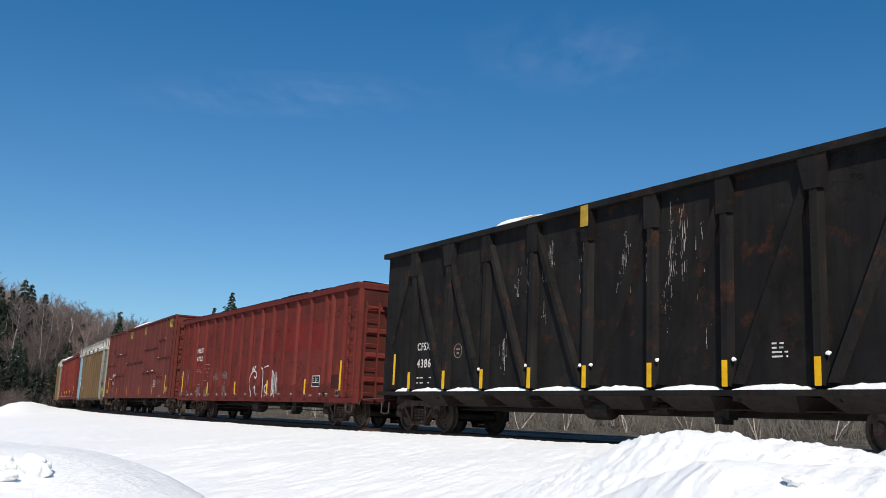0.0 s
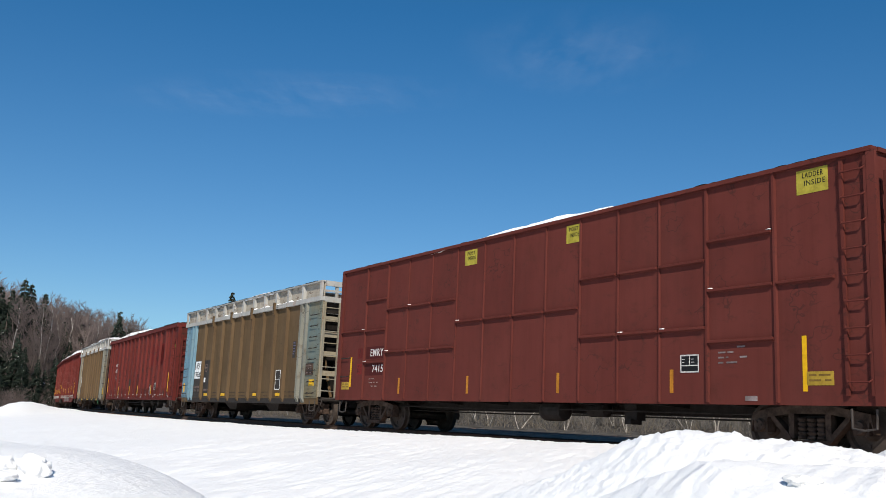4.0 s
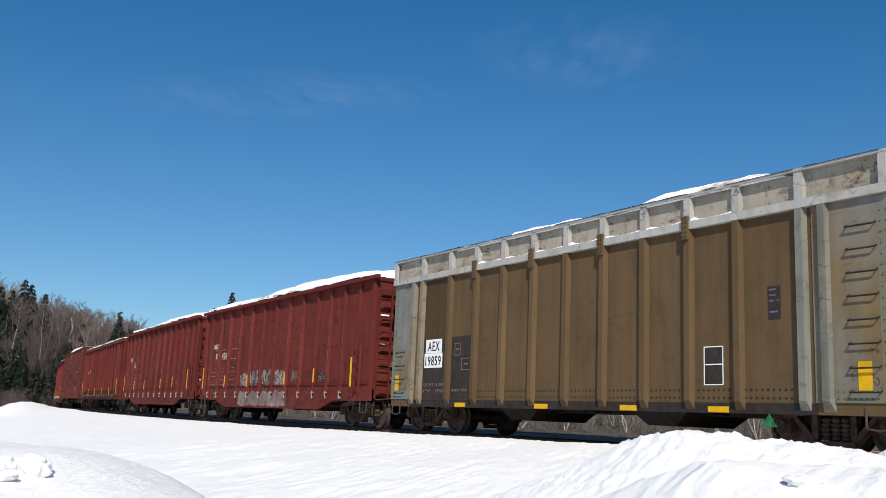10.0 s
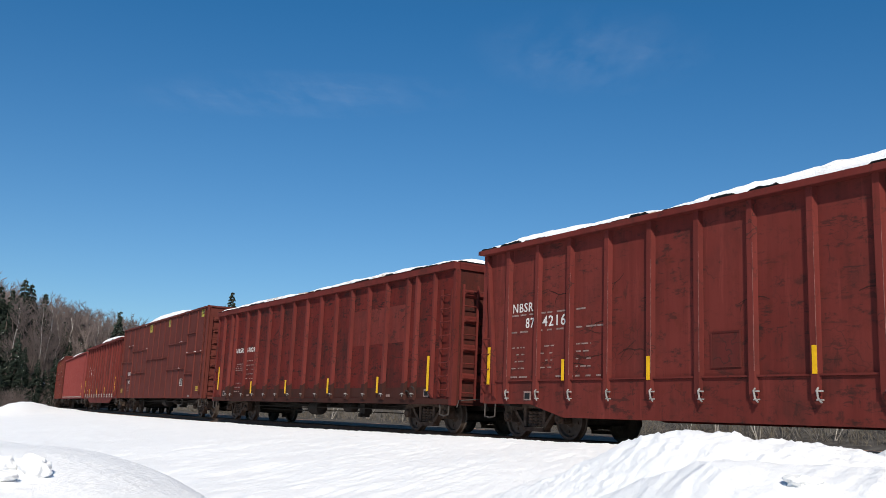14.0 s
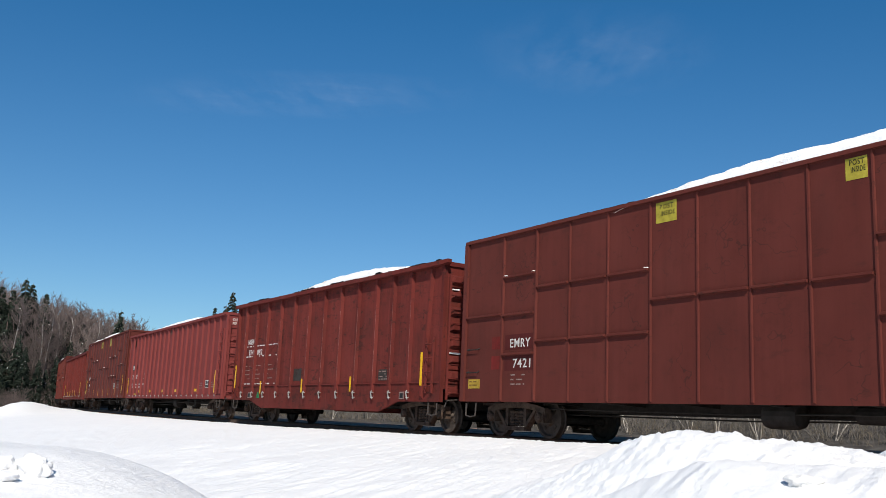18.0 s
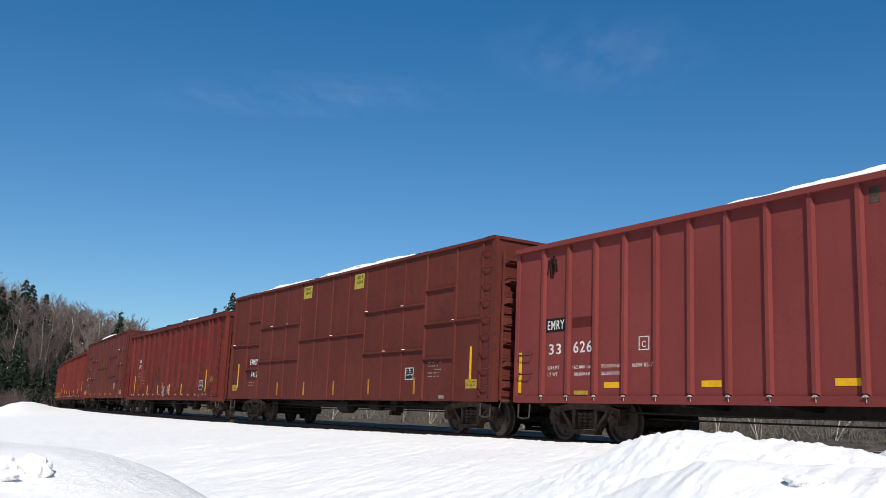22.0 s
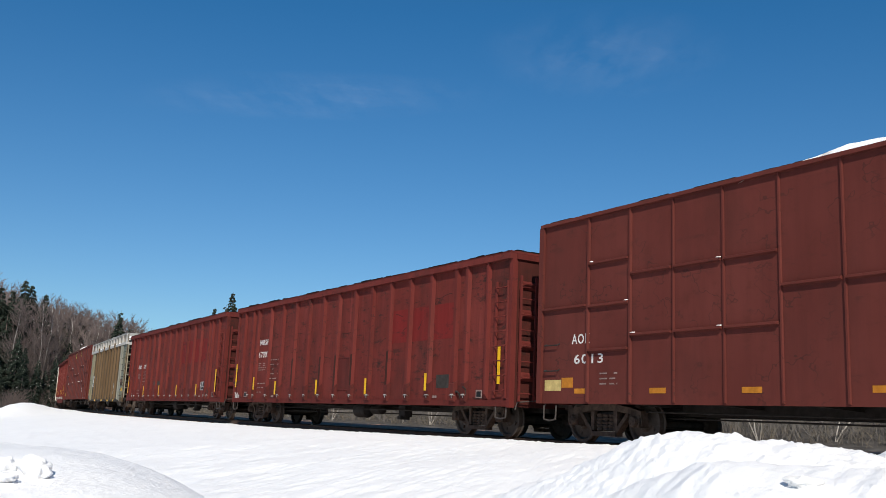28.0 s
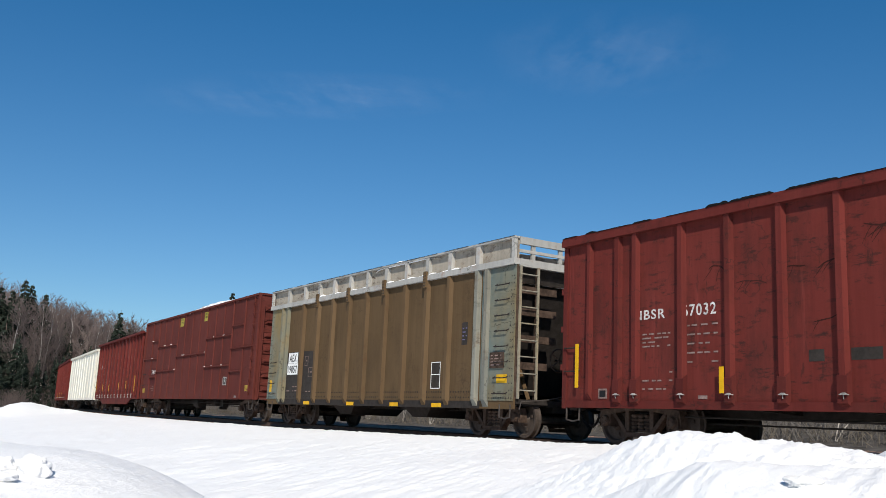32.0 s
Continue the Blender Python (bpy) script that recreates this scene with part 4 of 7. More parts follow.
    part("door_hook", door_hook_mesh(), GRIME, car, at=(15.46 - L / 2, -SHEET - 0.05, 1.1))
    for r in (13.95, 3.6):
        plate(car, r, r + 0.2, 0.86, 0.92, L, DIM, "small_plate", "small worn pale plate", y=-SHEET - 0.001, proud=0.008)
    underframe(car, L, mid, 1.75, 0.66, True, seed)
    if heaps:
        snow_load(L, 4.16, mid, heaps, seed)
    return car


# metres from the rear end
BROWN_RIBS = [1.5, 2.7, 3.8, 4.95, 6.1, 7.24, 8.37, 9.5, 10.6, 11.7, 12.78, 13.9, 15.3]
BROWN_BARS = [(0.05, 1.5, 2.71), (15.3, 16.4, 2.68)]
for _a, _b in ((1.5, 2.7), (13.9, 15.3)):
    BROWN_BARS += [(_a, _b, z) for z in (3.54, 2.68, 1.80)]
for _a, _b in list(zip(BROWN_RIBS[1:4], BROWN_RIBS[2:5])) + list(zip(BROWN_RIBS[8:11], BROWN_RIBS[9:12])):
    BROWN_BARS += [(_a, _b, z) for z in (3.22, 2.05)]
for _a, _b in zip(BROWN_RIBS[4:8], BROWN_RIBS[5:9]):
    BROWN_BARS.append((_a, _b, 2.65))


def brown_boxcar(front, rear, label, words=(), placards=(), heaps=(), seed=1, bars=(), flat_bars=False, sign=13.2, notices=True):
    """High smooth-sided boxcar with stepped horizontal stiffeners."""
    car, L, mid = start_car("boxcar", label, "freight car", front, rear)
    sheet = 1.50
    shell(car, L, 0.76, 4.5, BROWN, sheet)
    rim(car, L, 4.5, 4.57, BROWN, out=1.57, inner=1.42)
    bold = shared("rib/brown", lambda bm: hat_post(bm, 0.78, 4.5, half=0.034, out=1.545, base=sheet, foot=0.02), BROWN)
    faint = shared("rib/faint", lambda bm: hat_post(bm, 0.78, 4.5, half=0.024, out=1.532, base=sheet, foot=0.02), BROWN)
    for r in BROWN_RIBS:
        rib = bold if r in (1.5, 2.7, 13.9, 15.3) else faint
        part("rib", rib, BROWN, car, at=(r - L / 2, 0, 0))
        part("rib", rib, BROWN, car, at=(r - L / 2, 0, 0), turn=math.pi)
    for a, b, z in BROWN_BARS:
        w = b - a - 0.09

        def bar(bm, w=w):
            prism(bm, [(0, -sheet, -0.03), (0, -1.57, -0.012), (0, -1.57, 0.02), (0, -sheet, 0.04)],
                  [(w, -sheet, -0.03), (w, -1.57, -0.012), (w, -1.57, 0.02), (w, -sheet, 0.04)])
        part("stiffener", shared("stiffener/%.2f" % w, bar, BROWN), BROWN, car, at=(a - L / 2 + 0.045, 0, z))
    # snow and bare metal at the ends of the stiffeners
    nick = shared("snow_fleck", lambda bm: prism(bm, [(-0.03, -1.5, 0), (-0.03, -1.58, 0), (0.03, -1.58, 0), (0.03, -1.5, 0)], [(-0.02, -1.5, 0.022), (-0.02, -1.56, 0.012), (0.01, -1.56, 0.012), (0.02, -1.5, 0.022)]), SNOW)
    rnd = random.Random(seed * 31)
    for a, b, z in BROWN_BARS:
        for e in (a + 0.09, b - 0.09):
            if rnd.random() < 0.2:
                part("snow_fleck", nick, SNOW, car, at=(e - L / 2, 0, z + 0.034))
    cp = shared("corner_post/brown", lambda bm: box(bm, -0.07, 0.07, -0.03, 0.03, 0.76, 4.5), BROWN)
    for s in (-1, 1):
        for e in (-1, 1):
            part("corner_post", cp, BROWN, car, at=(e * L / 2, s * 1.53, 0))
    end_ribs(car, L, (1.15, 1.63, 2.11, 2.59, 3.07, 3.55, 4.0), BROWN, 0.1, 0.2, 1.3)
    ladder(car, L / 2 - 0.5, L / 2 - 0.1, 0.9, 4.44, 9, BROWN, y=-sheet - 0.02)
    ladder(car, -1.38, -0.95, 0.8, 4.2, 9, BROWN, y=L / 2 + 0.11, on_end=1)
    for z in (1.42, 1.95):
        part("grab_iron", grab_mesh(), GRIME, car, at=(-L / 2 + 0.4, -sheet, z))
    for s in (-1, 1):
        bm = bmesh.new()
        rag_strip(bm, -L / 2, L / 2, s * 1.48, 4.57, seed + s, 0.02)
        tagged(part("netting", bm, NET, car, "black cover netting along the top edge"), kind="stuff")
    for text, r, z, h, w in words:
        lettering(car, text, r, z, h, L, width=w, y=-sheet - 0.004)
    if words and words[0][0] == "EMRY":
        for r0, r1, z0, z1, m in ((1.1, 1.42, 1.93, 2.22, RED_FRESH), (1.1, 1.42, 1.48, 1.78, RED_FRESH), (1.6, 2.66, 1.9, 2.24, MAROON), (1.6, 2.66, 1.44, 1.78, MAROON)):
            plate(car, r0, r1, z0, z1, L, m, "paint_patch", "repainted patch", y=-sheet, proud=0.0025)
    for r0, r1, z0, z1, text in placards:
        p = plate(car, r0, r1, z0, z1, L, LEMON, "placard", "hand-painted yellow placard", y=-sheet)
        for i, line in enumerate(text):
            w = (r1 - r0) * 0.66
            t = lettering(p, line, 0, 0, 0.085, 0.0, INK, 0, width=w)
            t.location = ((r1 - r0) * (0.2 if i == 0 else 0.26), -0.0085, (z1 - z0) * (0.66 - 0.33 * i))
    if flat_bars:
        for r in (1.1, 3.2, 5.29, 7.6, 9.9, 12.07):
            plate(car, r, r + 0.4, 0.96, 1.06, L, ORANGE, "reflector", y=-sheet)
        plate(car, 0.7, 1.05, 1.08, 1.28, L, ORANGE, "reflector", y=-sheet)
        plate(car, 15.38, 15.79, 0.99, 1.2, L, ORANGE, "reflector", y=-sheet)
        plate(car, 15.8, 16.23, 0.99, 1.2, L, PALE_NOTICE, "notice", "pale worn notice", y=-sheet)
        plate(car, 0.15, 0.68, 1.02, 1.24, L, PALE_NOTICE, "notice", "pale worn notice", y=-sheet)
    for r, z0, z1 in bars:
        reflector(car, r, z0, z1, L, 0.08, y=-sheet, material=YELLOW if z1 - z0 > 0.6 else AMBER)
    if notices:
        for r0 in (0.2, 15.82):
            n = plate(car, r0, r0 + 0.46, 1.06, 1.27, L, DULL_YELLOW, "notice", "small yellow notice", y=-sheet)
            stencils(n, 0.04, 0.17, 0.38, 2, 0.0, seed + 7, OLIVE, y=-0.006, gap=0.08, name="notice_print")
    if sign:
        framed_sign(car, sign, sign + 0.42, 1.3, 1.61, L, y=-sheet)
    plate(car, 14.66, 14.9, 0.82, 0.9, L, CHALK, "jacking_plate", "worn grey stencilled plate", y=-sheet)
    if seed in (2, 12):
        stencils(car, 14.12, 1.72, 0.6, 5, L, seed, CHALK, y=-sheet - 0.004, gap=0.085)
    stencils(car, 1.85, 1.36, 0.5, 3, L, seed + 1, y=-sheet - 0.004, gap=0.1)
    underframe(car, L, mid, 1.5, 0.74, True, seed)
    if heaps:
        snow_load(L, 4.56, mid, heaps, seed, half=1.40)
    return car


TAN_POSTS = [2.68, 3.74, 4.82, 5.92, 7.02, 8.1, 9.18, 10.24, 11.34]


def rivets(bm, pts, r=0.018, out=0.012):
    for x, y, z in pts:
        v = [bm.verts.new((x + r * math.cos(a), y, z + r * math.sin(a))) for a in (0.4, 1.7, 2.9, 4.2, 5.5)]
        c = bm.verts.new((x, y - out, z))
        for i in range(5):
            bm.faces.new((v[i], v[(i + 1) % 5], c))


def hopper(front, rear, label, number, end_paint, rear_paint, heaps, seed, board=True):
    """Tan covered hopper with its roof cut away and a pale upper band of boards."""
    car, L, mid = start_car("hopper_car", label, "freight car", front, rear)
    k = L / 14.05
    sheet = 1.47
    shell(car, L, 0.62, 3.84, TAN, sheet, ends=False)
    # end panels of the sides in another paint
    for r0, r1, m in ((0.0, 1.0, rear_paint), (L - 1.28 * k, L, end_paint)):
        plate(car, r0, r1, 0.8, 3.82, L, m, "corner_panel", "weathered corner panel", y=-sheet, proud=0.02)
        bm = bmesh.new()
        rivets(bm, [(x, 0, 0.86 + 0.16 * j) for j in range(18) for x in ((0.06, 0.15) if r0 == 0 else (r1 - r0 - 0.06, r1 - r0 - 0.15))])
        rivets(bm, [(0.2 + 0.09 * j, 0, z) for j in range(int((r1 - r0 - 0.35) / 0.09)) for z in (0.86, 0.96)])
        tagged(part("rivet_row", bm, GRIME, car, at=(r0 - L / 2, -sheet - 0.02, 0)), kind="stuff")
        if m is OCHRE:
            e0, e1 = (r0 + 0.02, r0 + 0.2) if r0 == 0 else (r1 - 0.2, r1 - 0.02)
            plate(car, e0, e1, 0.8, 3.7, L, GREYBLUE, "edge_strip", "blue-grey riveted edge strip", y=-sheet - 0.02, proud=0.003)
            plate(car, r0 + 0.03 if r0 else e1 + 0.004, e0 - 0.004 if r0 else r1 - 0.05, 0.8, 1.0, L, GREYBLUE, "edge_strip", y=-sheet - 0.02, proud=0.003)
    bm = bmesh.new()
    rivets(bm, [(1.45 + 0.11 * j - L / 2, -sheet - 0.004, z) for j in range(int((L - 3.0) / 0.11)) for z in (0.87, 1.0)], 0.024, 0.014)
    tagged(part("rivet_row", bm, GRIME, car), kind="stuff")
    bm = bmesh.new()
    box(bm, -L / 2 + 1.0, L / 2 - 1.28, -sheet - 0.012, -sheet, 0.62, 0.79)
    part("side_sill", bm, GRIME, car)
    post = shared("post/tan", lambda bm: hat_post(bm, 0.66, 3.83, half=0.1, out=FACE + 0.02, base=sheet, foot=0.16), TAN_POST)
    stake = shared("stake/pale", lambda bm: box(bm, -0.075, 0.075, -FACE + 0.005, -1.42, 3.974, 4.43), PALE)
    splice = shared("splice_plate", lambda bm: box(bm, -0.065, 0.065, -1.622, -1.56, 3.64, 4.06), TAN_POST)
    splice_rivets = shared("rivets/splice", lambda bm: rivets(bm, [(dx, -1.622, z) for dx in (-0.035, 0.035) for z in (3.69, 3.77, 3.86, 3.94, 4.02)], 0.022, 0.014), GRIME)
    for r in TAN_POSTS:
        x = (14.05 - r) * k - L / 2
        for t in (0, math.pi):
            part("post", post, TAN_POST, car, at=(x, 0, 0), turn=t)
            part("stake", stake, PALE, car, at=(x, 0, 0), turn=t)
        if TAN_POSTS.index(r) % 2:
            sp = part("splice_plate", splice, TAN_POST, car, "riveted splice plate", at=(x, 0, 0))
            tagged(part("rivets", splice_rivets, GRIME, sp), kind="stuff")
    heavy = [shared("post/%s" % m.name, lambda bm: hat_post(bm, 0.66, 3.83, half=0.1, out=FACE + 0.02, base=sheet, foot=0.16), m) for m in (GREY_STREAK, rear_paint)]
    for r in (1.06, 1.46, 12.62, 13.02):
        x = (14.05 - r) * k - L / 2
        part("post", heavy[0 if r < 5 else 1], PALE, car, at=(x, 0, 0))
        part("post", heavy[0 if r < 5 else 1], PALE, car, at=(x, 0, 0), turn=math.pi)
        if r in (1.46, 12.62):
            part("stake", stake, PALE, car, at=(x, 0, 0))
    # ledge, boards of the upper band and its cap
    for s in (-1, 1):
        bm = bmesh.new()
        box(bm, -L / 2 - 0.02, L / 2 + 0.02, min(s * 1.40, s * 1.57), max(s * 1.40, s * 1.61), 3.83, 3.97)
        part("ledge", bm, PALE, car, "pale grey ledge")
        bm = bmesh.new()
        box(bm, -L / 2 + 0.02, L / 2 - 0.02, min(s * 1.40, s * 1.44), max(s * 1.40, s * 1.44), 3.972, 4.43)
        part("upper_board", bm, BOARD, car, "peeling pale upper board")
        bm = bmesh.new()
        box(bm, -L / 2 - 0.02, L / 2 + 0.02, min(s * 1.42, s * 1.56), max(s * 1.42, s * 1.56), 4.432, 4.475)
        part("top_chord", bm, PALE, car)
        bm = bmesh.new()
        rag_strip(bm, -L / 2, L / 2, s * 1.5, 4.475, seed + s, 0.008)
        tagged(part("netting", bm, NET, car), kind="stuff")
    bays = sorted((14.05 - r) * k - L / 2 for r in TAN_POSTS + [1.46, 12.62])
    rnd = random.Random(seed)
    for i, (a, b) in enumerate(zip(bays, bays[1:])):
        if i < 2 or rnd.random() < 0.3:
            continue
        bm, prev = bmesh.new(), None
        for q in range(9):
            h = 0.02 + 0.07 * (2 * q / 8 - 1) ** 2 * rnd.uniform(0.5, 1.1)
            xx = a + 0.09 + (b - a - 0.18) * q / 8
            ring = [(xx, -1.555, 3.968), (xx, -1.442, 3.968), (xx, -1.442, 3.975 + h), (xx, -1.54, 3.972 + h * 0.4)]
            if prev:
                prism(bm, prev, ring)
            prev = ring
        tagged(part("ledge_snow", bm, SNOW, car, "snow lying on the ledge"), kind="stuff")
    if number == "19859":
        bm = bmesh.new()
        prism(bm, [(-0.14, -0.02, 0), (0.14, -0.02, 0), (0.0, -0.02, 0.2)], [(-0.14, 0, 0), (0.14, 0, 0), (0.0, 0, 0.2)])
        part("tag", bm, GREEN, car, "green plastic tag", at=(12.04 - L / 2, -sheet - 0.02, 0.42))
    for e in (-1, 1):
        for z0, z1, d in ((3.80, 3.97, 0.03), (4.31, 4.475, 0.02), (4.12, 4.19, 0.0)):
            bm = bmesh.new()
            x0, x1 = e * (L / 2 - 0.05), e * (L / 2 + d)
            box(bm, min(x0, x1), max(x0, x1), -1.398, 1.398, z0, z1)
            part("end_beam", bm, PALE, car)
        es = shared("end_stake", lambda bm: box(bm, -0.03, 0.03, -0.05, 0.05, 3.972, 4.308), PALE)
        for y in (-1.0, -0.2, 0.6, 1.3):
            part("end_stake", es, PALE, car, at=(e * (L / 2 - 0.04), y, 0))
        cs = shared("corner_stake", lambda bm: box(bm, -0.06, 0.06, -0.035, 0.035, 3.972, 4.43), PALE)
        for y in (-1.52, 1.52):
            part("corner_stake", cs, PALE, car, at=(e * (L / 2 - 0.05), y, 0))
        # sloping end sheet, set back under the ledge, and an end platform
        bm = bmesh.new()
        prism(bm, [(e * (L / 2 - 0.1), -1.42, 3.80), (e * (L / 2 - 0.1), 1.42, 3.80), (e * (L / 2 - 0.15), 1.42, 3.80), (e * (L / 2 - 0.15), -1.42, 3.80)],
              [(e * (L / 2 - 1.55), -1.42, 1.0), (e * (L / 2 - 1.55), 1.42, 1.0), (e * (L / 2 - 1.6), 1.42, 1.0), (e * (L / 2 - 1.6), -1.42, 1.0)])
        # dark material puts the shade under the ledge into the sheet's colour
        part("end_slope", bm, GRIME, car)
        bm = bmesh.new()
        box(bm, e * (L / 2 - 0.7) - 0.7, e * (L / 2 - 0.7) + 0.7, -1.4, 1.4, 0.74, 0.84)
        part("end_platform", bm, GRIME, car)
        bm = bmesh.new()
        for z in (1.5, 2.1, 2.7, 3.2):
            box(bm, e * (L / 2 - 0.06) - 0.05, e * (L / 2 - 0.06) + 0.05, -1.42, -0.55 + 0.25 * (z > 2), z, z + 0.16)
        for y in (-1.43, -0.85):
            box(bm, e * (L / 2 - 0.03) - 0.04, e * (L / 2 - 0.03) + 0.04, y - 0.035, y + 0.035, 0.84, 3.80)
        part("end_frame", bm, PALE_WORN if e > 0 and number == "19838" else RUST if e > 0 else TAN_POST, car, "rusted end frame with cross members")
        bm = bmesh.new()
        for s in (-1, 1):
            tube(bm, [(e * (L / 2 - 0.2), s * 0.9, 0.84), (e * (L / 2 - 0.9), s * 0.9, 2.2)], 0.05)
        part("end_brace", bm, TAN_POST, car)
    ladder(car, -1.4, -0.9, 0.85, 3.80, 8, PALE_WORN if number != "19859" else RUST, y=L / 2 + 0.05, on_end=1)
    brake_wheel(car, L / 2 + 0.06, -0.25, 1.75, RUST)
    for j in range(8):
        part("grab_iron", grab_mesh(0.46), GRIME, car, at=(L / 2 - 0.45, -sheet - 0.02, 0.95 + 0.35 * j))
    for j in range(4):
        part("grab_iron", grab_mesh(0.4), GRIME, car, at=(-L / 2 + 0.45, -sheet - 0.02, 0.95 + 0.35 * j))
    # number board on dark panels
    x = lambda r: (14.05 - r) * k
    if number == "19859":
        plate(car, x(12.52), x(11.44), 2.32, 3.8, L, DARK_BAY, "dark_panel", "darker brown bay", y=-sheet, proud=0.003)
    high, dusk = 2.31, DARK_PANEL
    plate(car, x(12.52), x(11.44), 0.8, high, L, dusk, "dark_panel", "dark painted panel", y=-sheet, proud=0.004)
    plate(car, x(11.24), x(10.34), 0.8, high, L, dusk, "dark_panel", "dark painted panel", y=-sheet, proud=0.004)
    for words, ra, rb, z0, z1, fill in (("AEX", 12.41, 11.68, 1.945, 2.29, 0.74), (number, 12.46, 11.64, 1.58, 1.94, 0.86)):
        w = x(rb) - x(ra)
        b = plate(car, x(ra), x(rb), z0, z1, L, SIGN, "number_board", "white board with black lettering", y=-sheet - 0.004, proud=0.004)
        t = lettering(b, words, 0, 0, 0.24, 0.0, INK, 0, width=w * fill)
        t.location = (w * (1 - fill) / 2, -0.0065, 0.05)
    if number == "19859":
        for words, r, z, w in (("LD LMT 241300", 12.44, 1.12, 0.9), ("LT WT", 12.44, 0.97, 0.32), ("49700", 11.9, 0.97, 0.36), ("BAR 794", 11.16, 0.98, 0.62)):
            lettering(car, words, x(r), z, 0.075, L, DIM, -sheet - 0.008, width=w)
    elif number == "19838":
        for words, r, z, w in (("LD LMT 241300", 12.44, 1.2, 0.9), ("LT WT", 12.44, 1.05, 0.34), ("48700", 11.92, 1.05, 0.38), ("BAR 8 75", 11.14, 1.07, 0.56)):
            lettering(car, words, x(r), z, 0.075, L, DIM, -sheet - 0.008, width=w)
        plate(car, x(11.18), x(10.98), 1.42, 1.6, L, SIGN, "routing_card", "small torn white card", y=-sheet - 0.004)
    else:
        stencils(car, x(12.4), 1.2, 0.85, 2, L, seed, DIM, y=-sheet - 0.008, gap=0.13)
        stencils(car, x(11.15), 1.05, 0.6, 1, L, seed + 2, DIM, y=-sheet - 0.008)
    for a, b, z0, z1 in ((11.1, 10.86, 1.85, 2.15), (10.8, 10.4, 1.5, 1.78))[:1 if number == "19838" else 2]:
        bm = bmesh.new()
        w, h = x(b) - x(a), z1 - z0
        for c in ((0, w, 0, 0.014), (0, w, h - 0.014, h), (0, 0.014, 0, h), (w - 0.014, w, 0, h), (w * 0.3, w * 0.7, h * 0.45, h * 0.55)):
            box(bm, c[0], c[1], -0.003, 0, c[2], c[3])
        tagged(part("stencil_frame", bm, DIM, car, at=(x(a) - L / 2, -sheet - 0.005, z0)), kind="stuff")
    bm = bmesh.new()
    for a in ((0, 0.42, 0, 0.018), (0, 0.42, 0.34, 0.358), (0, 0.42, 0.64, 0.658), (0, 0.018, 0, 0.658), (0.402, 0.42, 0, 0.658)):
        box(bm, a[0], a[1], -0.008, -0.004, a[2], a[3])
    part("stencil_frame", bm, SIGN, plate(car, x(3.44), x(3.02), 1.08, 1.74, L, DARK_PANEL, "stencil_panel", "dark panel in a white frame", y=-sheet, proud=0.004))
    lp = plate(car, x(2.12), x(1.88), 2.11, 2.65, L, DARK_PANEL, "stencil_panel", y=-sheet, proud=0.004)
    stencils(lp, 0.03, 0.5, 0.18, 5, 0.0, seed + 6, LILAC, y=-0.004, gap=0.09, name="panel_print")
    if board:
        rb = plate(car, x(0.88), x(0.36), 1.52, 1.88, L, RUST, "routing_board", "small wooden routing board", y=-sheet - 0.02, proud=0.03)
        stencils(rb, 0.05, 0.3, 0.4, 4, 0.0, seed + 4, y=-0.031, gap=0.07, name="board_print")
        plate(car, L - 0.62, L - 0.24, 1.19, 1.38, L, YELLOW, "reflector", y=-sheet - 0.02)
    else:
        plate(car, L - 0.58, L - 0.36, 0.98, 1.40, L, YELLOW, "reflector", y=-sheet - 0.024)
    plate(car, 0.2, 0.38, 1.02, 1.42, L, YELLOW, "reflector", y=-sheet - 0.02)
    low = 0.87 if number == "19838" else 0.63
    for r in (11.0, 8.9 if number == "19838" else 8.0, 5.45, 3.35):
        plate(car, x(r), x(r) + 0.44, low, low + 0.1, L, YELLOW, "reflector", y=-sheet - 0.012)
    # discharge gates under the hoppers
    for c in (-2.3, 2.0):
        bm = bmesh.new()
        prism(bm, [(c - 0.7, -0.9, 0.64), (c + 0.7, -0.9, 0.64), (c + 0.7, 0.9, 0.64), (c - 0.7, 0.9, 0.64)],
              [(c - 0.35, -0.8, 0.38), (c + 0.35, -0.8, 0.38), (c + 0.35, 0.8, 0.38), (c - 0.35, 0.8, 0.38)])
        part("discharge_gate", bm, GRIME, car)
    underframe(car, L, mid, 1.3, 0.62, False, seed)
    if heaps:
        snow_load(L, 4.46, mid, heaps, seed)
    return car


PALE_WORN = paint("worn grey paint", (0.25, 0.235, 0.2), (0.3, 0.25, 0.165), (0.15, 0.07, 0.035), rusty=0.7, sooty=0.35, scuffs=0.3, vary=0.08)
BOARD = paint("peeling cream boards", (0.31, 0.275, 0.225), (0.38, 0.345, 0.29), (0.12, 0.06, 0.03), (0.07, 0.035, 0.02), rusty=0.9, sooty=0.4, scuffs=0.9, vary=0.05, cracks=0.9)
GREY_STREAK = paint("streaked grey-green paint", (0.17, 0.175, 0.155), (0.24, 0.225, 0.18), (0.1, 0.055, 0.03), rusty=0.7, sooty=0.4, scuffs=0.4, streaks=0.9)
DARK_BAY = paint("dark brown bay paint", (0.07, 0.045, 0.025), (0.08, 0.053, 0.03), (0.03, 0.018, 0.01), rusty=0.3, sooty=0.3, scuffs=0.1)
LILAC = plain("faded violet print", (0.13, 0.12, 0.2), 0.7)
DARK_PANEL = plain("dark stencil panel", (0.04, 0.034, 0.03), 0.6)
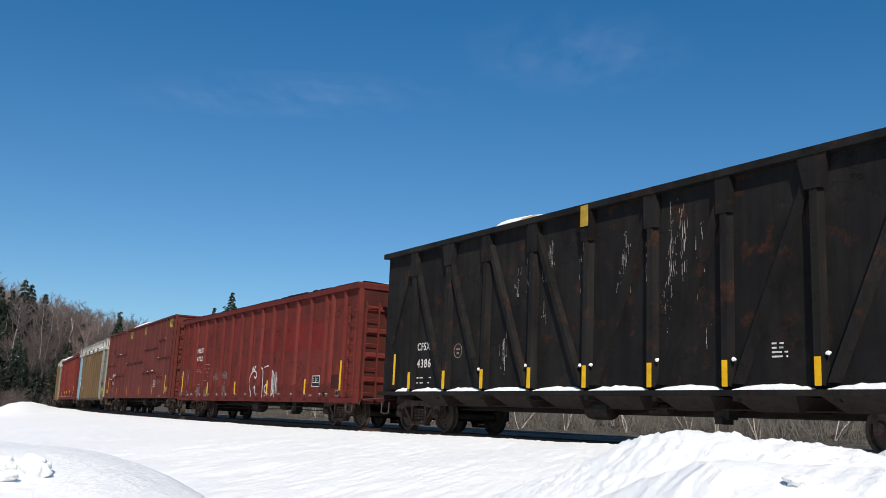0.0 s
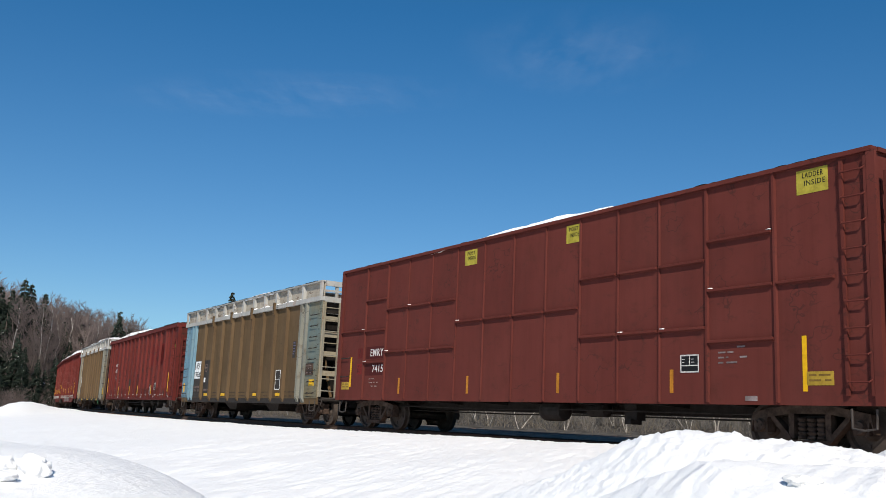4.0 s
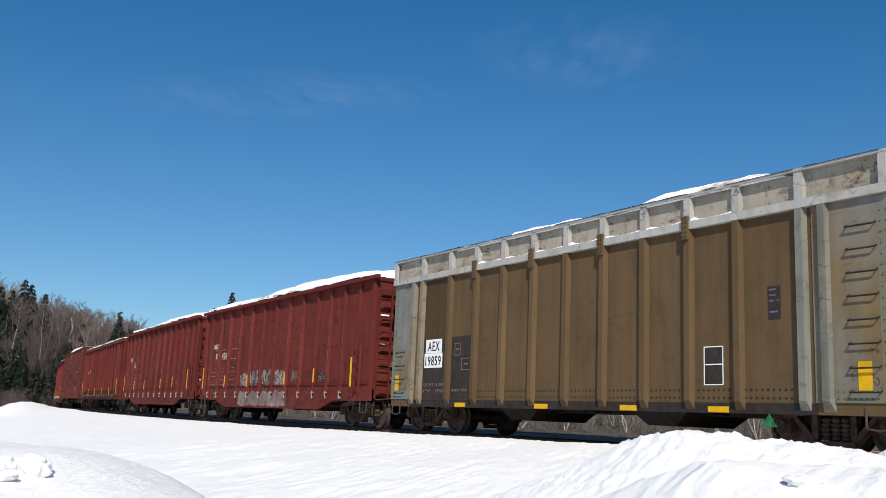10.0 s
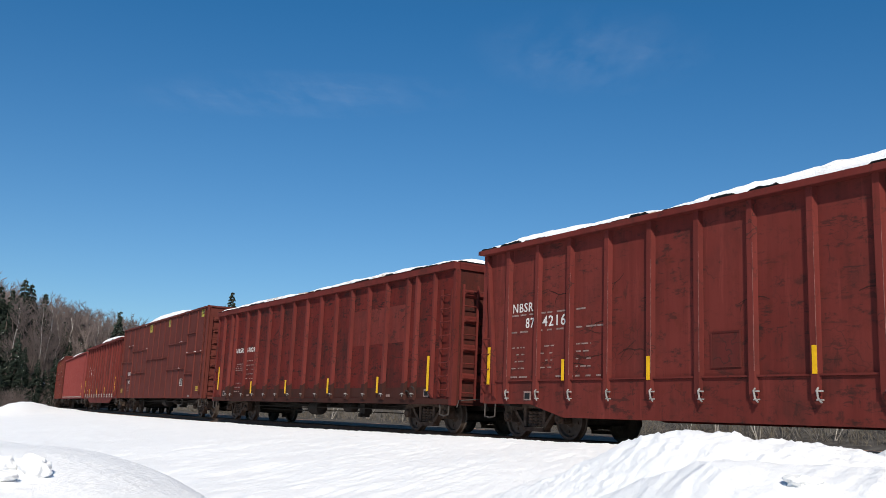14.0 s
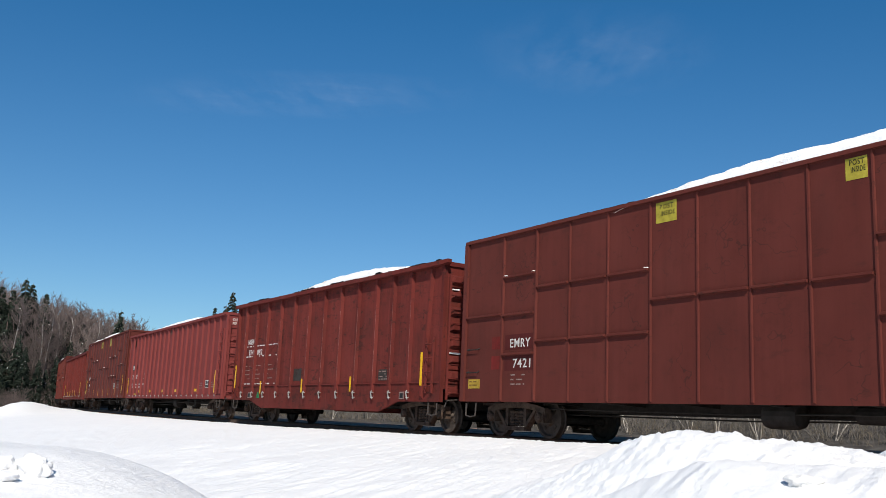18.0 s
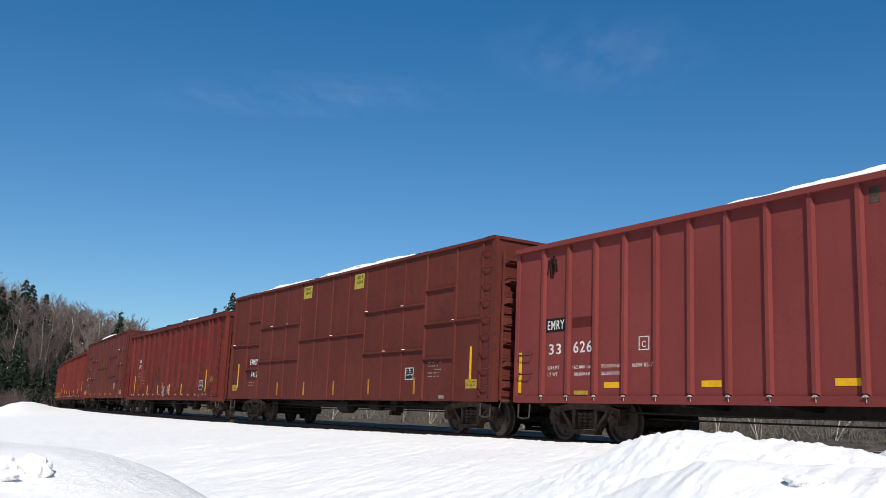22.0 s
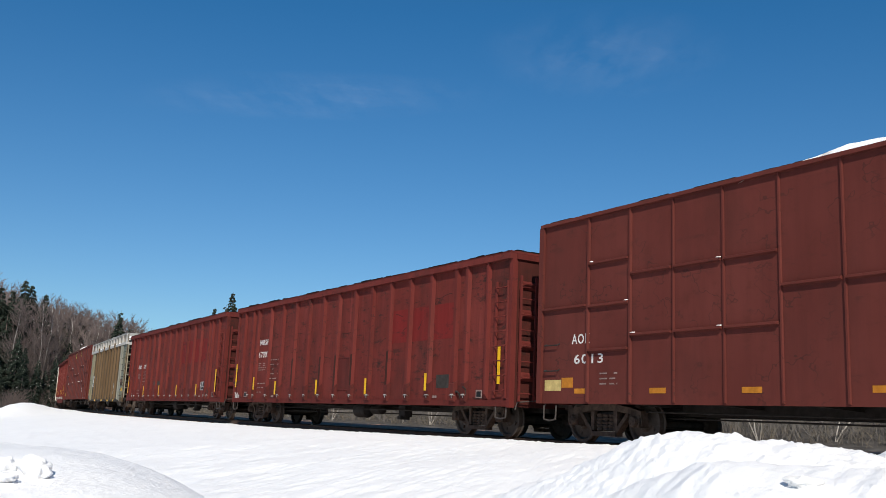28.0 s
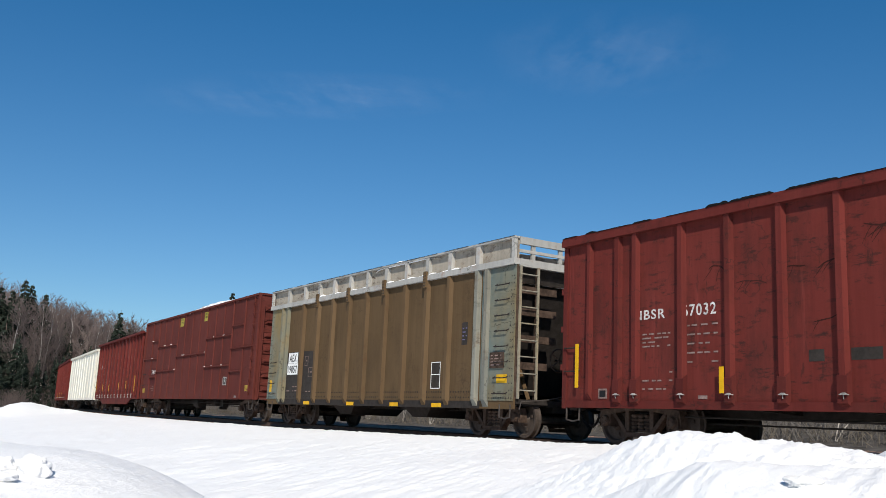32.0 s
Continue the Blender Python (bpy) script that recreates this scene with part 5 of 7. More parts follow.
def sprayed(car, r0, r1, z0, z1, length, y):
    """A patch filled in with spray paint, ragged along its top and ends."""
    rnd = random.Random(int(r0 * 31 + z0 * 17))
    bm = bmesh.new()
    n, w, lobes = 28, r1 - r0, max(1, round((r1 - r0) / 0.55))
    low = [(r0 + w * i / n - length / 2, 0, z0 + rnd.uniform(0, 0.06)) for i in range(n + 1)]
    high = [(r0 + w * i / n - length / 2, 0, z1 - (z1 - z0) * (0.3 * (1 - abs(math.sin(math.pi * lobes * i / n)) ** 0.5) + rnd.uniform(0, 0.08))) for i in range(n + 1)]
    lv, hv = [bm.verts.new(q) for q in low], [bm.verts.new(q) for q in high]
    for i in range(n):
        bm.faces.new((lv[i], lv[i + 1], hv[i + 1], hv[i]))
    part("graffiti_fill", bm, FILL, car, "patch of chalky grey spray paint", at=(0, y, 0))


FILL = paint("flaking grey spray paint", (0.15, 0.10, 0.088), (0.33, 0.285, 0.255), (0.085, 0.024, 0.019), rusty=1.0, sooty=0.75, scuffs=0.9, streaks=0.9, cracks=0.9)
# metres from the rear end
BELLY_POSTS = [0.92, 1.97, 3.02, 4.15, 5.30, 6.44, 7.59, 8.74, 9.86, 10.97, 11.92, 12.88]


def belly_boxcar(front, rear, label, words, seed, heaps, graffiti=(), tag=False, panel=(), dark=(), spray=(), hatch=None, bars=((2.9, 1.2), (5.3, 1.18), (8.76, 1.23), (11.06, 1.28))):
    """Outside-post boxcar with a deep fish-belly side sill."""
    car, L, mid = start_car("boxcar", label, "freight car", front, rear)
    shell(car, L, 1.06, 4.14, RED)
    rim(car, L, 4.13, 4.24, RED_POST, out=1.65)
    x = lambda r: r - L / 2
    for e in (-1, 1):
        bm = bmesh.new()
        prism(bm, [(e * (L / 2 + 0.03), -1.65, 4.13), (e * (L / 2 + 0.03), -1.40, 4.13), (e * (L / 2 + 0.03), -1.40, 4.24), (e * (L / 2 + 0.03), -1.65, 4.24)],
              [(e * (L / 2 + 0.26), -1.56, 4.18), (e * (L / 2 + 0.26), -1.44, 4.18), (e * (L / 2 + 0.26), -1.44, 4.27), (e * (L / 2 + 0.26), -1.56, 4.27)])
        part("chord_end", bm, RED_POST, car)
    for s in (-1, 1):
        bm = bmesh.new()
        y0, y1 = s * (SHEET - 0.04), s * (SHEET + 0.02)
        outline = [(x(0), 1.2), (x(0), 0.72), (x(1.75), 0.72), (x(2.85), 0.46), (x(11.35), 0.46), (x(12.35), 0.74), (x(L), 0.74), (x(L), 1.2)]
        prism(bm, [(a, y0, z) for a, z in outline], [(a, y1, z) for a, z in outline])
        part("side_sill", bm, RED, car, "deep fish-belly side sill")
        bm = bmesh.new()
        box(bm, -L / 2, L / 2, min(s * SHEET, s * (SHEET + 0.055)), max(s * SHEET, s * (SHEET + 0.055)), 1.203, 1.235)
        part("sill_flange", bm, RED_POST, car)
    post = shared("post/belly", lambda bm: hat_post(bm, 0.8, 4.13, half=0.09), RED_POST)
    lean_f = shared("post/bellyf", lambda bm: hat_post(bm, 0.76, 4.13, lean=0.3, half=0.06), RED_POST)
    lean_r = shared("post/bellyr", lambda bm: hat_post(bm, 0.76, 4.13, lean=-0.42, half=0.06), RED_POST)

    def hook(bm):
        tube(bm, [(-0.03, -FACE - 0.01, 1.02), (-0.03, -FACE - 0.05, 0.98), (-0.03, -FACE - 0.02, 0.86), (0.05, -FACE - 0.05, 0.80)], 0.017)
        box(bm, -0.05, 0.06, -FACE - 0.04, -FACE, 0.83, 0.85)
        box(bm, -0.06, 0.05, -FACE - 0.04, -FACE, 0.96, 0.985)
    hk = shared("tie_hook", hook, HOOK)
    # thin pale strip: worn paint plus the sunlit glint of the post's edge
    edge = shared("worn_edge", lambda bm: prism(bm, [(-0.006, -FACE - 0.003, 1.3), (0.006, -FACE - 0.003, 1.3), (0.006, -FACE + 0.002, 1.3), (-0.006, -FACE + 0.002, 1.3)],
                                                [(-0.003, -FACE - 0.003, 3.4), (0.003, -FACE - 0.003, 3.4), (0.003, -FACE + 0.002, 3.4), (-0.003, -FACE + 0.002, 3.4)]), CHALKY)
    for r in BELLY_POSTS:
        part("post", post, RED_POST, car, at=(x(r), 0, 0))
        part("post", post, RED_POST, car, at=(x(r), 0, 0), turn=math.pi)
        part("tie_hook", hk, STEP, car, at=(x(r) + 0.09, 0.02, 0))
        part("worn_edge", edge, CHALKY, car, at=(x(r) + 0.058, 0, 0))
    part("post", lean_f, RED_POST, car, at=(x(13.6), 0, 0))
    part("post", lean_r, RED_POST, car, at=(x(0.5), 0, 0))
    for s in (-1, 1):
        for e in (-1, 1):
            bm = bmesh.new()
            box(bm, e * L / 2 - 0.06, e * L / 2 + 0.06, s * SHEET - 0.05, s * SHEET + 0.05, 0.74, 4.13)
            part("corner_post", bm, RED_POST, car)
    end_ribs(car, L, (1.0, 1.4, 1.8, 2.2, 2.6, 3.0, 3.4, 3.8), RED_POST, 0.11, 0.24, 1.3)
    bm = bmesh.new()
    rnd = random.Random(seed)
    for z in (1.5, 1.9, 2.3, 2.7, 3.1, 3.5):
        y = -1.25
        while y < 0.6:
            w = rnd.uniform(0.1, 0.5)
            if rnd.random() < 0.28:
                box(bm, L / 2 + 0.02, L / 2 + 0.09, y, y + w * 0.7, z + 0.03, z + 0.05 + rnd.uniform(0, 0.025))
            y += w + 0.08
    tagged(part("caked_snow", bm, SNOW, car, "snow caked on the end ribs"), kind="stuff")
    for j, z in enumerate((1.42, 1.82)):
        st = stencils(car, 0, z, 0.42, 2, 0.0, seed + 40 + j, gap=0.07, name="end_stencil")
        st.location, st.rotation_euler = (L / 2 + 0.112, -0.9, z), (0, 0, math.pi / 2)
    ladder(car, x(13.8), x(14.1), 0.95, 2.34, 4, RED_POST, y=-SHEET - 0.05)
    ladder(car, x(0.03), x(0.33), 0.95, 2.34, 4, RED_POST, y=-SHEET - 0.05)
    ladder(car, -1.36, -0.95, 0.8, 3.9, 9, RED_POST, y=L / 2 + 0.12, on_end=1)
    for s in (-1, 1):
        bm = bmesh.new()
        rag_strip(bm, -L / 2 - 0.1, L / 2 + 0.05, s * 1.54, 4.238, seed + s, 0.075)
        tagged(part("netting", bm, NET, car, "black cover netting along the top edge"), kind="stuff")
    for text, r, z, h, w in words:
        lettering(car, text, r, z, h, L, width=w)
    bm = bmesh.new()
    for r0, r1, z in ((1.02, 3.95, 2.63), (1.02, 3.95, 2.26), (1.02, 3.95, 1.28)):
        for a in np.arange(r0, r1, 0.31):
            if rnd.random() < 0.75:
                box(bm, a - L / 2, a + rnd.uniform(0.12, 0.3) - L / 2, -SHEET - 0.006, -SHEET - 0.003, z, z + 0.035)
    tagged(part("stencil_block", bm, WHITE if tag else DIM, car, "worn painted lines"), kind="stuff")
    for j, r in enumerate((1.05, 2.05, 3.2)):
        stencils(car, r, 1.95, 0.45, 4, L, seed + j, gap=0.15)
    for r in (0.3, 13.62):
        reflector(car, r, 1.14, 1.98, L, 0.1, y=-FACE - 0.002)
    for r, z in bars:
        reflector(car, r, z, z + 0.43, L, 0.085, y=-FACE - 0.002)
    scratches(car, L, seed, 26 if seed == 7 else 16)
    plate(car, 11.22, 11.8, 1.3, 1.6, L, DARK_PANEL, "stencil_panel", "rubbed dark stencil panel", proud=0.004)
    stencils(car, 11.26, 1.56, 0.5, 4, L, seed + 70, gap=0.07, y=-SHEET - 0.008)
    for r in (1.55, L - 1.95):
        jacking_pad(car, r, 0.8, L, -SHEET - 0.021)
    for r0, r1, z0, z1 in dark:
        plate(car, r0, r1, z0, z1, L, DARK_PANEL, "paint_patch", "blacked-out patch", proud=0.004)
    for r0, r1, z0, z1 in panel:
        plate(car, r0, r1, z0, z1, L, RED_BRIGHT, "paint_patch", "repainted patch", proud=0.004)
    for r0, r1, z0, z1, y in spray:
        sprayed(car, r0, r1, z0, z1, L, y)
    for g in graffiti:
        scrawl(car, *g[:4], L, *g[4:])
    if hatch:
        door_panel(car, *hatch, L)
    if tag:
        bm = bmesh.new()
        prism(bm, [(-0.12, -0.02, 0), (0.12, -0.02, 0), (0.04, -0.02, 0.2), (-0.04, -0.02, 0.2)], [(-0.12, 0, 0), (0.12, 0, 0), (0.04, 0, 0.2), (-0.04, 0, 0.2)])
        part("tag", bm, GREEN, car, "green plastic tag", at=(2.5 - L / 2, -SHEET - 0.02, 0.8))
    underframe(car, L, mid, 1.4, 0.66, False, seed)
    snow_load(L, 4.24, mid, heaps, seed)
    return car


RED_SILL = paint("sooty red sill paint", (0.082, 0.018, 0.016), (0.1, 0.024, 0.02), (0.055, 0.018, 0.012), rusty=0.5, sooty=0.5)


def rose_boxcar(front, rear, label, seed):
    """Newer outside-post boxcar in faded red."""
    car, L, mid = start_car("boxcar", label, "freight car", front, rear)
    shell(car, L, 0.75, 4.03, ROSE)
    rim(car, L, 4.02, 4.12, ROSE, out=1.58)
    post = shared("post/rose", lambda bm: hat_post(bm, 0.9, 4.02, half=0.06, out=1.535, foot=0.04), ROSE)
    clip = shared("tie_bracket/rose", lambda bm: (prism(bm, [(-0.05, -1.54, 0.88), (0.05, -1.54, 0.88), (0.05, -1.5, 0.88), (-0.05, -1.5, 0.88)],
                                                        [(-0.015, -1.53, 0.915), (0.015, -1.53, 0.915), (0.015, -1.5, 0.915), (-0.015, -1.5, 0.915)]),
                                                  tube(bm, [(0.012, -1.515, 0.88), (0.012, -1.512, 0.8)], 0.008)), HOOK)
    for j in range(20):
        r = 0.92 + 0.8275 * j
        part("post", post, ROSE, car, at=(r - L / 2, 0, 0))
        part("post", post, ROSE, car, at=(r - L / 2, 0, 0), turn=math.pi)
        part("tie_bracket", clip, HOOK, car, at=(r - L / 2, 0, 0))
    for s in (-1, 1):
        bm = bmesh.new()
        box(bm, -L / 2, L / 2, min(s * SHEET, s * 1.5), max(s * SHEET, s * 1.5), 0.75, 0.9)
        part("side_sill", bm, ROSE, car)
        for e in (-1, 1):
            bm = bmesh.new()
            box(bm, e * L / 2 - 0.06, e * L / 2 + 0.05, s * SHEET - 0.04, s * SHEET + 0.05, 0.76, 4.02)
            part("corner_post", bm, ROSE, car)
    end_ribs(car, L, (1.1, 1.6, 2.1, 2.6, 3.1), ROSE, 0.1, 0.24, 1.28)
    ladder(car, L / 2 - 0.5, L / 2 - 0.1, 0.95, 3.5, 7, ROSE, y=-SHEET - 0.05)
    ladder(car, -1.36, -0.93, 0.85, 3.8, 8, ROSE, y=L / 2 + 0.11, on_end=1)
    for z in (1.35, 1.75):
        part("grab_iron", grab_mesh(), GRIME, car, at=(-L / 2 + 0.36, -SHEET - 0.03, z))
    plate(car, 0.99, 1.62, 2.22, 2.51, L, INK, "lettering_plate", "black plate", proud=0.004)
    lettering(car, "EMRY", 1.05, 2.27, 0.19, L, width=0.54, y=-SHEET - 0.008)
    lettering(car, "33", 1.1, 1.75, 0.22, L, width=0.4)
    lettering(car, "626", 1.89, 1.76, 0.23, L, width=0.56)
    plate(car, 1.84, 2.48, 2.27, 2.48, L, RED_SILL, "paint_patch", "darker patch", proud=0.004)
    for words, r, z, w in (("LD LMT", 1.08, 1.44, 0.38), ("LT WT", 1.08, 1.30, 0.32), ("162,000 LB", 1.88, 1.43, 0.54), ("58,000 LB", 1.93, 1.29, 0.48),
                           ("73,500 KG", 2.73, 1.43, 0.52), ("26,300 KG", 2.73, 1.29, 0.52), ("NEW 03-78", 3.6, 1.43, 0.58)):
        lettering(car, words, r, z, 0.075, L, width=w)
    bm = bmesh.new()
    for a, b, c, d in ((0, 0.27, 0, 0.018), (0, 0.27, 0.24, 0.258), (0, 0.018, 0, 0.258), (0.252, 0.27, 0, 0.258)):
        box(bm, a, b, -0.003, 0, c, d)
    part("stencil_frame", bm, WHITE, car, at=(3.76 - L / 2, -SHEET - 0.001, 1.74))
    lettering(car, "C", 3.84, 1.79, 0.12, L, width=0.1)
    plate(car, 1.98, 2.35, 0.92, 1.0, L, DULL_YELLOW, "notice", "small yellow notice", proud=0.05)
    stencils(car, 14.25, 1.4, 0.6, 3, L, 9, gap=0.1)
    stencils(car, 15.95, 1.42, 0.42, 3, L, 10, gap=0.09)
    for r in (2.82, 5.28, 7.85, 10.25, 13.48):
        plate(car, r, r + 0.43, 1.05, 1.16, L, YELLOW, "reflector", y=-SHEET)
    reflector(car, 0.12, 0.96, 1.83, L, 0.1, y=-SHEET - 0.004)
    reflector(car, 16.6, 0.99, 1.86, L, 0.1, y=-1.53)
    framed_sign(car, 15.1, 15.65, 1.2, 1.5, L)
    plate(car, 8.52, 8.68, 3.7, 3.95, L, RUST, "tag_plate", "small rusty plate")
    scrawl(car, 1.0, 3.35, 0.3, 0.5, L, 77, SOOTED, 2, thick=0.03, label="dark smear")
    bm = bmesh.new()
    tube(bm, [(L / 2 - 0.55, -1.5, 4.11), (L / 2 - 0.5, -1.5, 4.21), (L / 2 - 0.1, -1.5, 4.21), (L / 2 - 0.05, -1.5, 4.11)], 0.016)
    part("top_handrail", bm, GRIME, car)
    p = plate(car, 0, 0.6, 3.5, 3.82, 0, ROSE, "warning_plate", "plate with white warning words", proud=0.004)
    p.location, p.rotation_euler = (L / 2 + 0.004, -1.3, 3.62), (0, 0, math.pi / 2)
    for i, line in enumerate(("CAUTION", "NO ROOF")):
        t = lettering(p, line, 0, 0, 0.11, 0.0, WHITE, 0, width=0.5)
        t.location = (0.05, -0.0065, 0.18 - 0.15 * i)
    underframe(car, L, mid, 1.8, 0.7, True, seed)
    snow_load(L, 4.12, mid, [(8.5, 5.2, 0.30), (11, 3.8, 0.30)], seed)
    return car


def black_gondola(front, rear, label):
    """High-sided wood-chip gondola: posts and diagonals outside a dark sheet."""
    car, L, mid = start_car("gondola_car", label, "freight car", front, rear)
    sheet = 1.40
    shell(car, L, 1.02, 4.65, BLACK, sheet)
    rim(car, L, 4.64, 4.77, BLACK, out=1.58, inner=1.36)
    nodes = [1.57, 3.2, 4.8, 6.55, 8.31, 10.08, 11.8, 13.56, 15.25]
    upright = shared("post/black", lambda bm: hat_post(bm, 1.02, 4.64, half=0.11, out=1.54, base=sheet, foot=0.05), BLACK)
    gusset = shared("gusset", lambda bm: prism(bm, [(-0.14, -1.42, 4.1), (0.14, -1.42, 4.1), (0.27, -1.42, 4.64), (-0.27, -1.42, 4.64)],
                                               [(-0.14, -1.56, 4.1), (0.14, -1.56, 4.1), (0.27, -1.56, 4.64), (-0.27, -1.56, 4.64)]), BLACK)
    small = shared("gusset/small", lambda bm: prism(bm, [(-0.14, -1.42, 4.0), (0.14, -1.42, 4.0), (0.16, -1.42, 4.64), (-0.16, -1.42, 4.64)],
                                                    [(-0.14, -1.555, 4.0), (0.14, -1.555, 4.0), (0.16, -1.555, 4.64), (-0.16, -1.555, 4.64)]), BLACK)
    for r in nodes:
        for t in (0, math.pi):
            part("post", upright, BLACK, car, at=(r - L / 2, 0, 0), turn=t)
        part("gusset", gusset if r in (3.2, 13.56) else small, BLACK, car, at=(r - L / 2, 0, 0))
        reflector(car, r, 1.05, 1.49, L, 0.115, y=-1.54)
    plate(car, 0.5, 0.72, 1.05, 2.05, L, BLACK, "mounting_plate", y=-sheet, proud=0.05)
    reflector(car, 0.64, 1.17, 1.99, L, 0.09, y=-sheet - 0.05)

    def diagonal(bm, dx):
        low = [(-0.1, -sheet, 1.1), (-0.06, -1.52, 1.1), (0.06, -1.52, 1.1), (0.1, -sheet, 1.1)]
        prism(bm, low, [(a + dx, b, 4.4) for a, b, _ in low])
    fwd = shared("diagonal/f", lambda bm: diagonal(bm, -1.47), BLACK)
    aft = shared("diagonal/a", lambda bm: diagonal(bm, 1.47), BLACK)
    for a, b in zip(nodes, nodes[1:]):
        if b < 8.4:
            part("diagonal", fwd, BLACK, car, at=(b - 0.2 - L / 2, 0, 0))
        else:
            part("diagonal", aft, BLACK, car, at=(a + 0.2 - L / 2, 0, 0))
    for e in (-1, 1):
        bm = bmesh.new()
        tube(bm, [(e * (L / 2 - 0.5), -1.46, 2.3), (e * (L / 2 - 1.25), -1.46, 4.2)], 0.035)
        part("end_rod", bm, BLACK, car)
    bm = bmesh.new()
    box(bm, -L / 2, L / 2, -1.57, -1.36, 0.9, 0.995)
    part("side_sill", bm, BLACK, car)
    for j in range(8):
        bm = bmesh.new()
        x0 = nodes[0] - L / 2 + 0.2 + j * 1.68
        prism(bm, [(x0, -1.45, 0.9), (x0 + 1.25, -1.45, 0.9), (x0 + 1.25, -0.3, 0.9), (x0, -0.3, 0.9)],
              [(x0 + 0.2, -1.1, 0.66), (x0 + 1.05, -1.1, 0.66), (x0 + 1.05, -0.3, 0.66), (x0 + 0.2, -0.3, 0.66)])
        part("cross_bearer", bm, GRIME, car)
    # snow lying on the sill between the posts
    for a, b in zip([0.75] + nodes, nodes + [15.8]):
        bm = bmesh.new()
        n = 12
        w = b - a - 0.3
        prev = None
        for i in range(n + 1):
            h = 0.02 + 0.075 * (math.sin(math.pi * i / n) ** 0.5) * (0.8 + 0.5 * noise.noise((a * 3 + i * 0.7, 0, 2)))
            ring = [(a + 0.15 + w * i / n - L / 2, -1.55, 0.992), (a + 0.15 + w * i / n - L / 2, -1.405, 0.992), (a + 0.15 + w * i / n - L / 2, -1.405, 0.995 + h * 1.2), (a + 0.15 + w * i / n - L / 2, -1.53, 0.995 + h * 0.6)]
            if prev:
                prism(bm, prev, ring)
            prev = ring
        tagged(part("ledge_snow", bm, SNOW, car, "snow lying on the side sill"), kind="stuff")
    for j, r in enumerate(nodes[2:8]):
        for d in (-0.16, 0.16) if j == 2 else (0.16 if j > 2 else -0.16,):
            part("snow_clump", snow_clump_mesh(j % 3), SNOW, car, at=(r + d - L / 2, -1.5, 1.5 + 0.04 * (j % 2)))
    plate(car, 8.18, 8.41, 4.3, 4.74, L, DULL_YELLOW, "tape", "faded yellow tape", y=-1.575)
    lettering(car, "CFSX", 1.72, 2.04, 0.2, L, width=0.6, y=-sheet - 0.004)
    lettering(car, "4386", 1.72, 1.6, 0.22, L, width=0.66, y=-sheet - 0.004)
    stencils(car, 1.74, 1.36, 0.68, 2, L, 3, WHITE, y=-sheet - 0.004, gap=0.13)
    stencils(car, 12.64, 1.75, 0.3, 4, L, 4, WHITE, y=-sheet - 0.004, gap=0.07)
    bm = bmesh.new()
    for a in range(20):
        t0, t1 = 2 * math.pi * a / 20, 2 * math.pi * (a + 1) / 20
        prism(bm, [(0.16 * math.cos(t0), 0, 0.16 * math.sin(t0)), (0.18 * math.cos(t0), 0, 0.18 * math.sin(t0)), (0.18 * math.cos(t1), 0, 0.18 * math.sin(t1)), (0.16 * math.cos(t1), 0, 0.16 * math.sin(t1))],
              [(0.16 * math.cos(t0), 0.002, 0.16 * math.sin(t0)), (0.18 * math.cos(t0), 0.002, 0.18 * math.sin(t0)), (0.18 * math.cos(t1), 0.002, 0.18 * math.sin(t1)), (0.16 * math.cos(t1), 0.002, 0.16 * math.sin(t1))])
    box(bm, -0.08, 0.08, 0, 0.002, 0.02, 0.06)
    box(bm, -0.05, 0.05, 0, 0.002, -0.08, -0.03)
    part("emblem", bm, CHALK, car, "worn round emblem", at=(3.6 - L / 2, -sheet - 0.006, 1.97))
    # scraped bare streaks on sheets and posts: from the rear, middle height, reach, how many
    rnd = random.Random(12)
    for r, zm, reach, n in ((5.45, 1.75, 0.55, 40), (5.9, 3.3, 0.5, 14), (6.35, 3.2, 0.8, 34), (7.05, 3.6, 0.5, 30), (6.9, 2.9, 0.8, 18), (8.0, 3.4, 0.9, 12), (9.3, 3.4, 0.7, 44), (9.15, 2.8, 0.5, 16), (9.95, 3.1, 1.0, 22), (10.35, 2.4, 0.6, 14),
                            (10.5, 3.4, 1.0, 60), (10.75, 3.6, 0.9, 46), (11.2, 3.3, 0.8, 14), (11.3, 1.9, 0.3, 4)):
        bm = bmesh.new()
        on_post = min(abs(r - q) for q in nodes) < 0.12
        for j in range(n):
            dx, z, h, w = rnd.gauss(0, 0.06), rnd.triangular(-reach, reach, 0.1), 0.01 + 0.3 * rnd.random() ** 3, rnd.uniform(0.0015, 0.007)
            z = max(1.08 - zm, min(4.5 - zm - h, z))
            lean = rnd.gauss(0, 0.01)
            prism(bm, [(dx - w, 0, z), (dx + w, 0, z), (dx + w, 0.002, z), (dx - w, 0.002, z)],
                  [(dx - w * 0.4 + lean, 0, z + h), (dx + w * 0.4 + lean, 0, z + h), (dx + w * 0.4 + lean, 0.002, z + h), (dx - w * 0.4 + lean, 0.002, z + h)])
        tagged(part("scrape", bm, SCRAPED, car, "scraped white streaks", at=(r - L / 2, -1.545 if on_post else -sheet - 0.005, zm)), kind="stuff")
    underframe(car, L, mid, 1.35, 0.8, True, 7)
    snow_load(L, 4.76, mid, [(2.6, 2.4, 0.12), (5.8, 1.6, 0.34), (9, 3, -0.05)], 31, half=1.32)
    return car


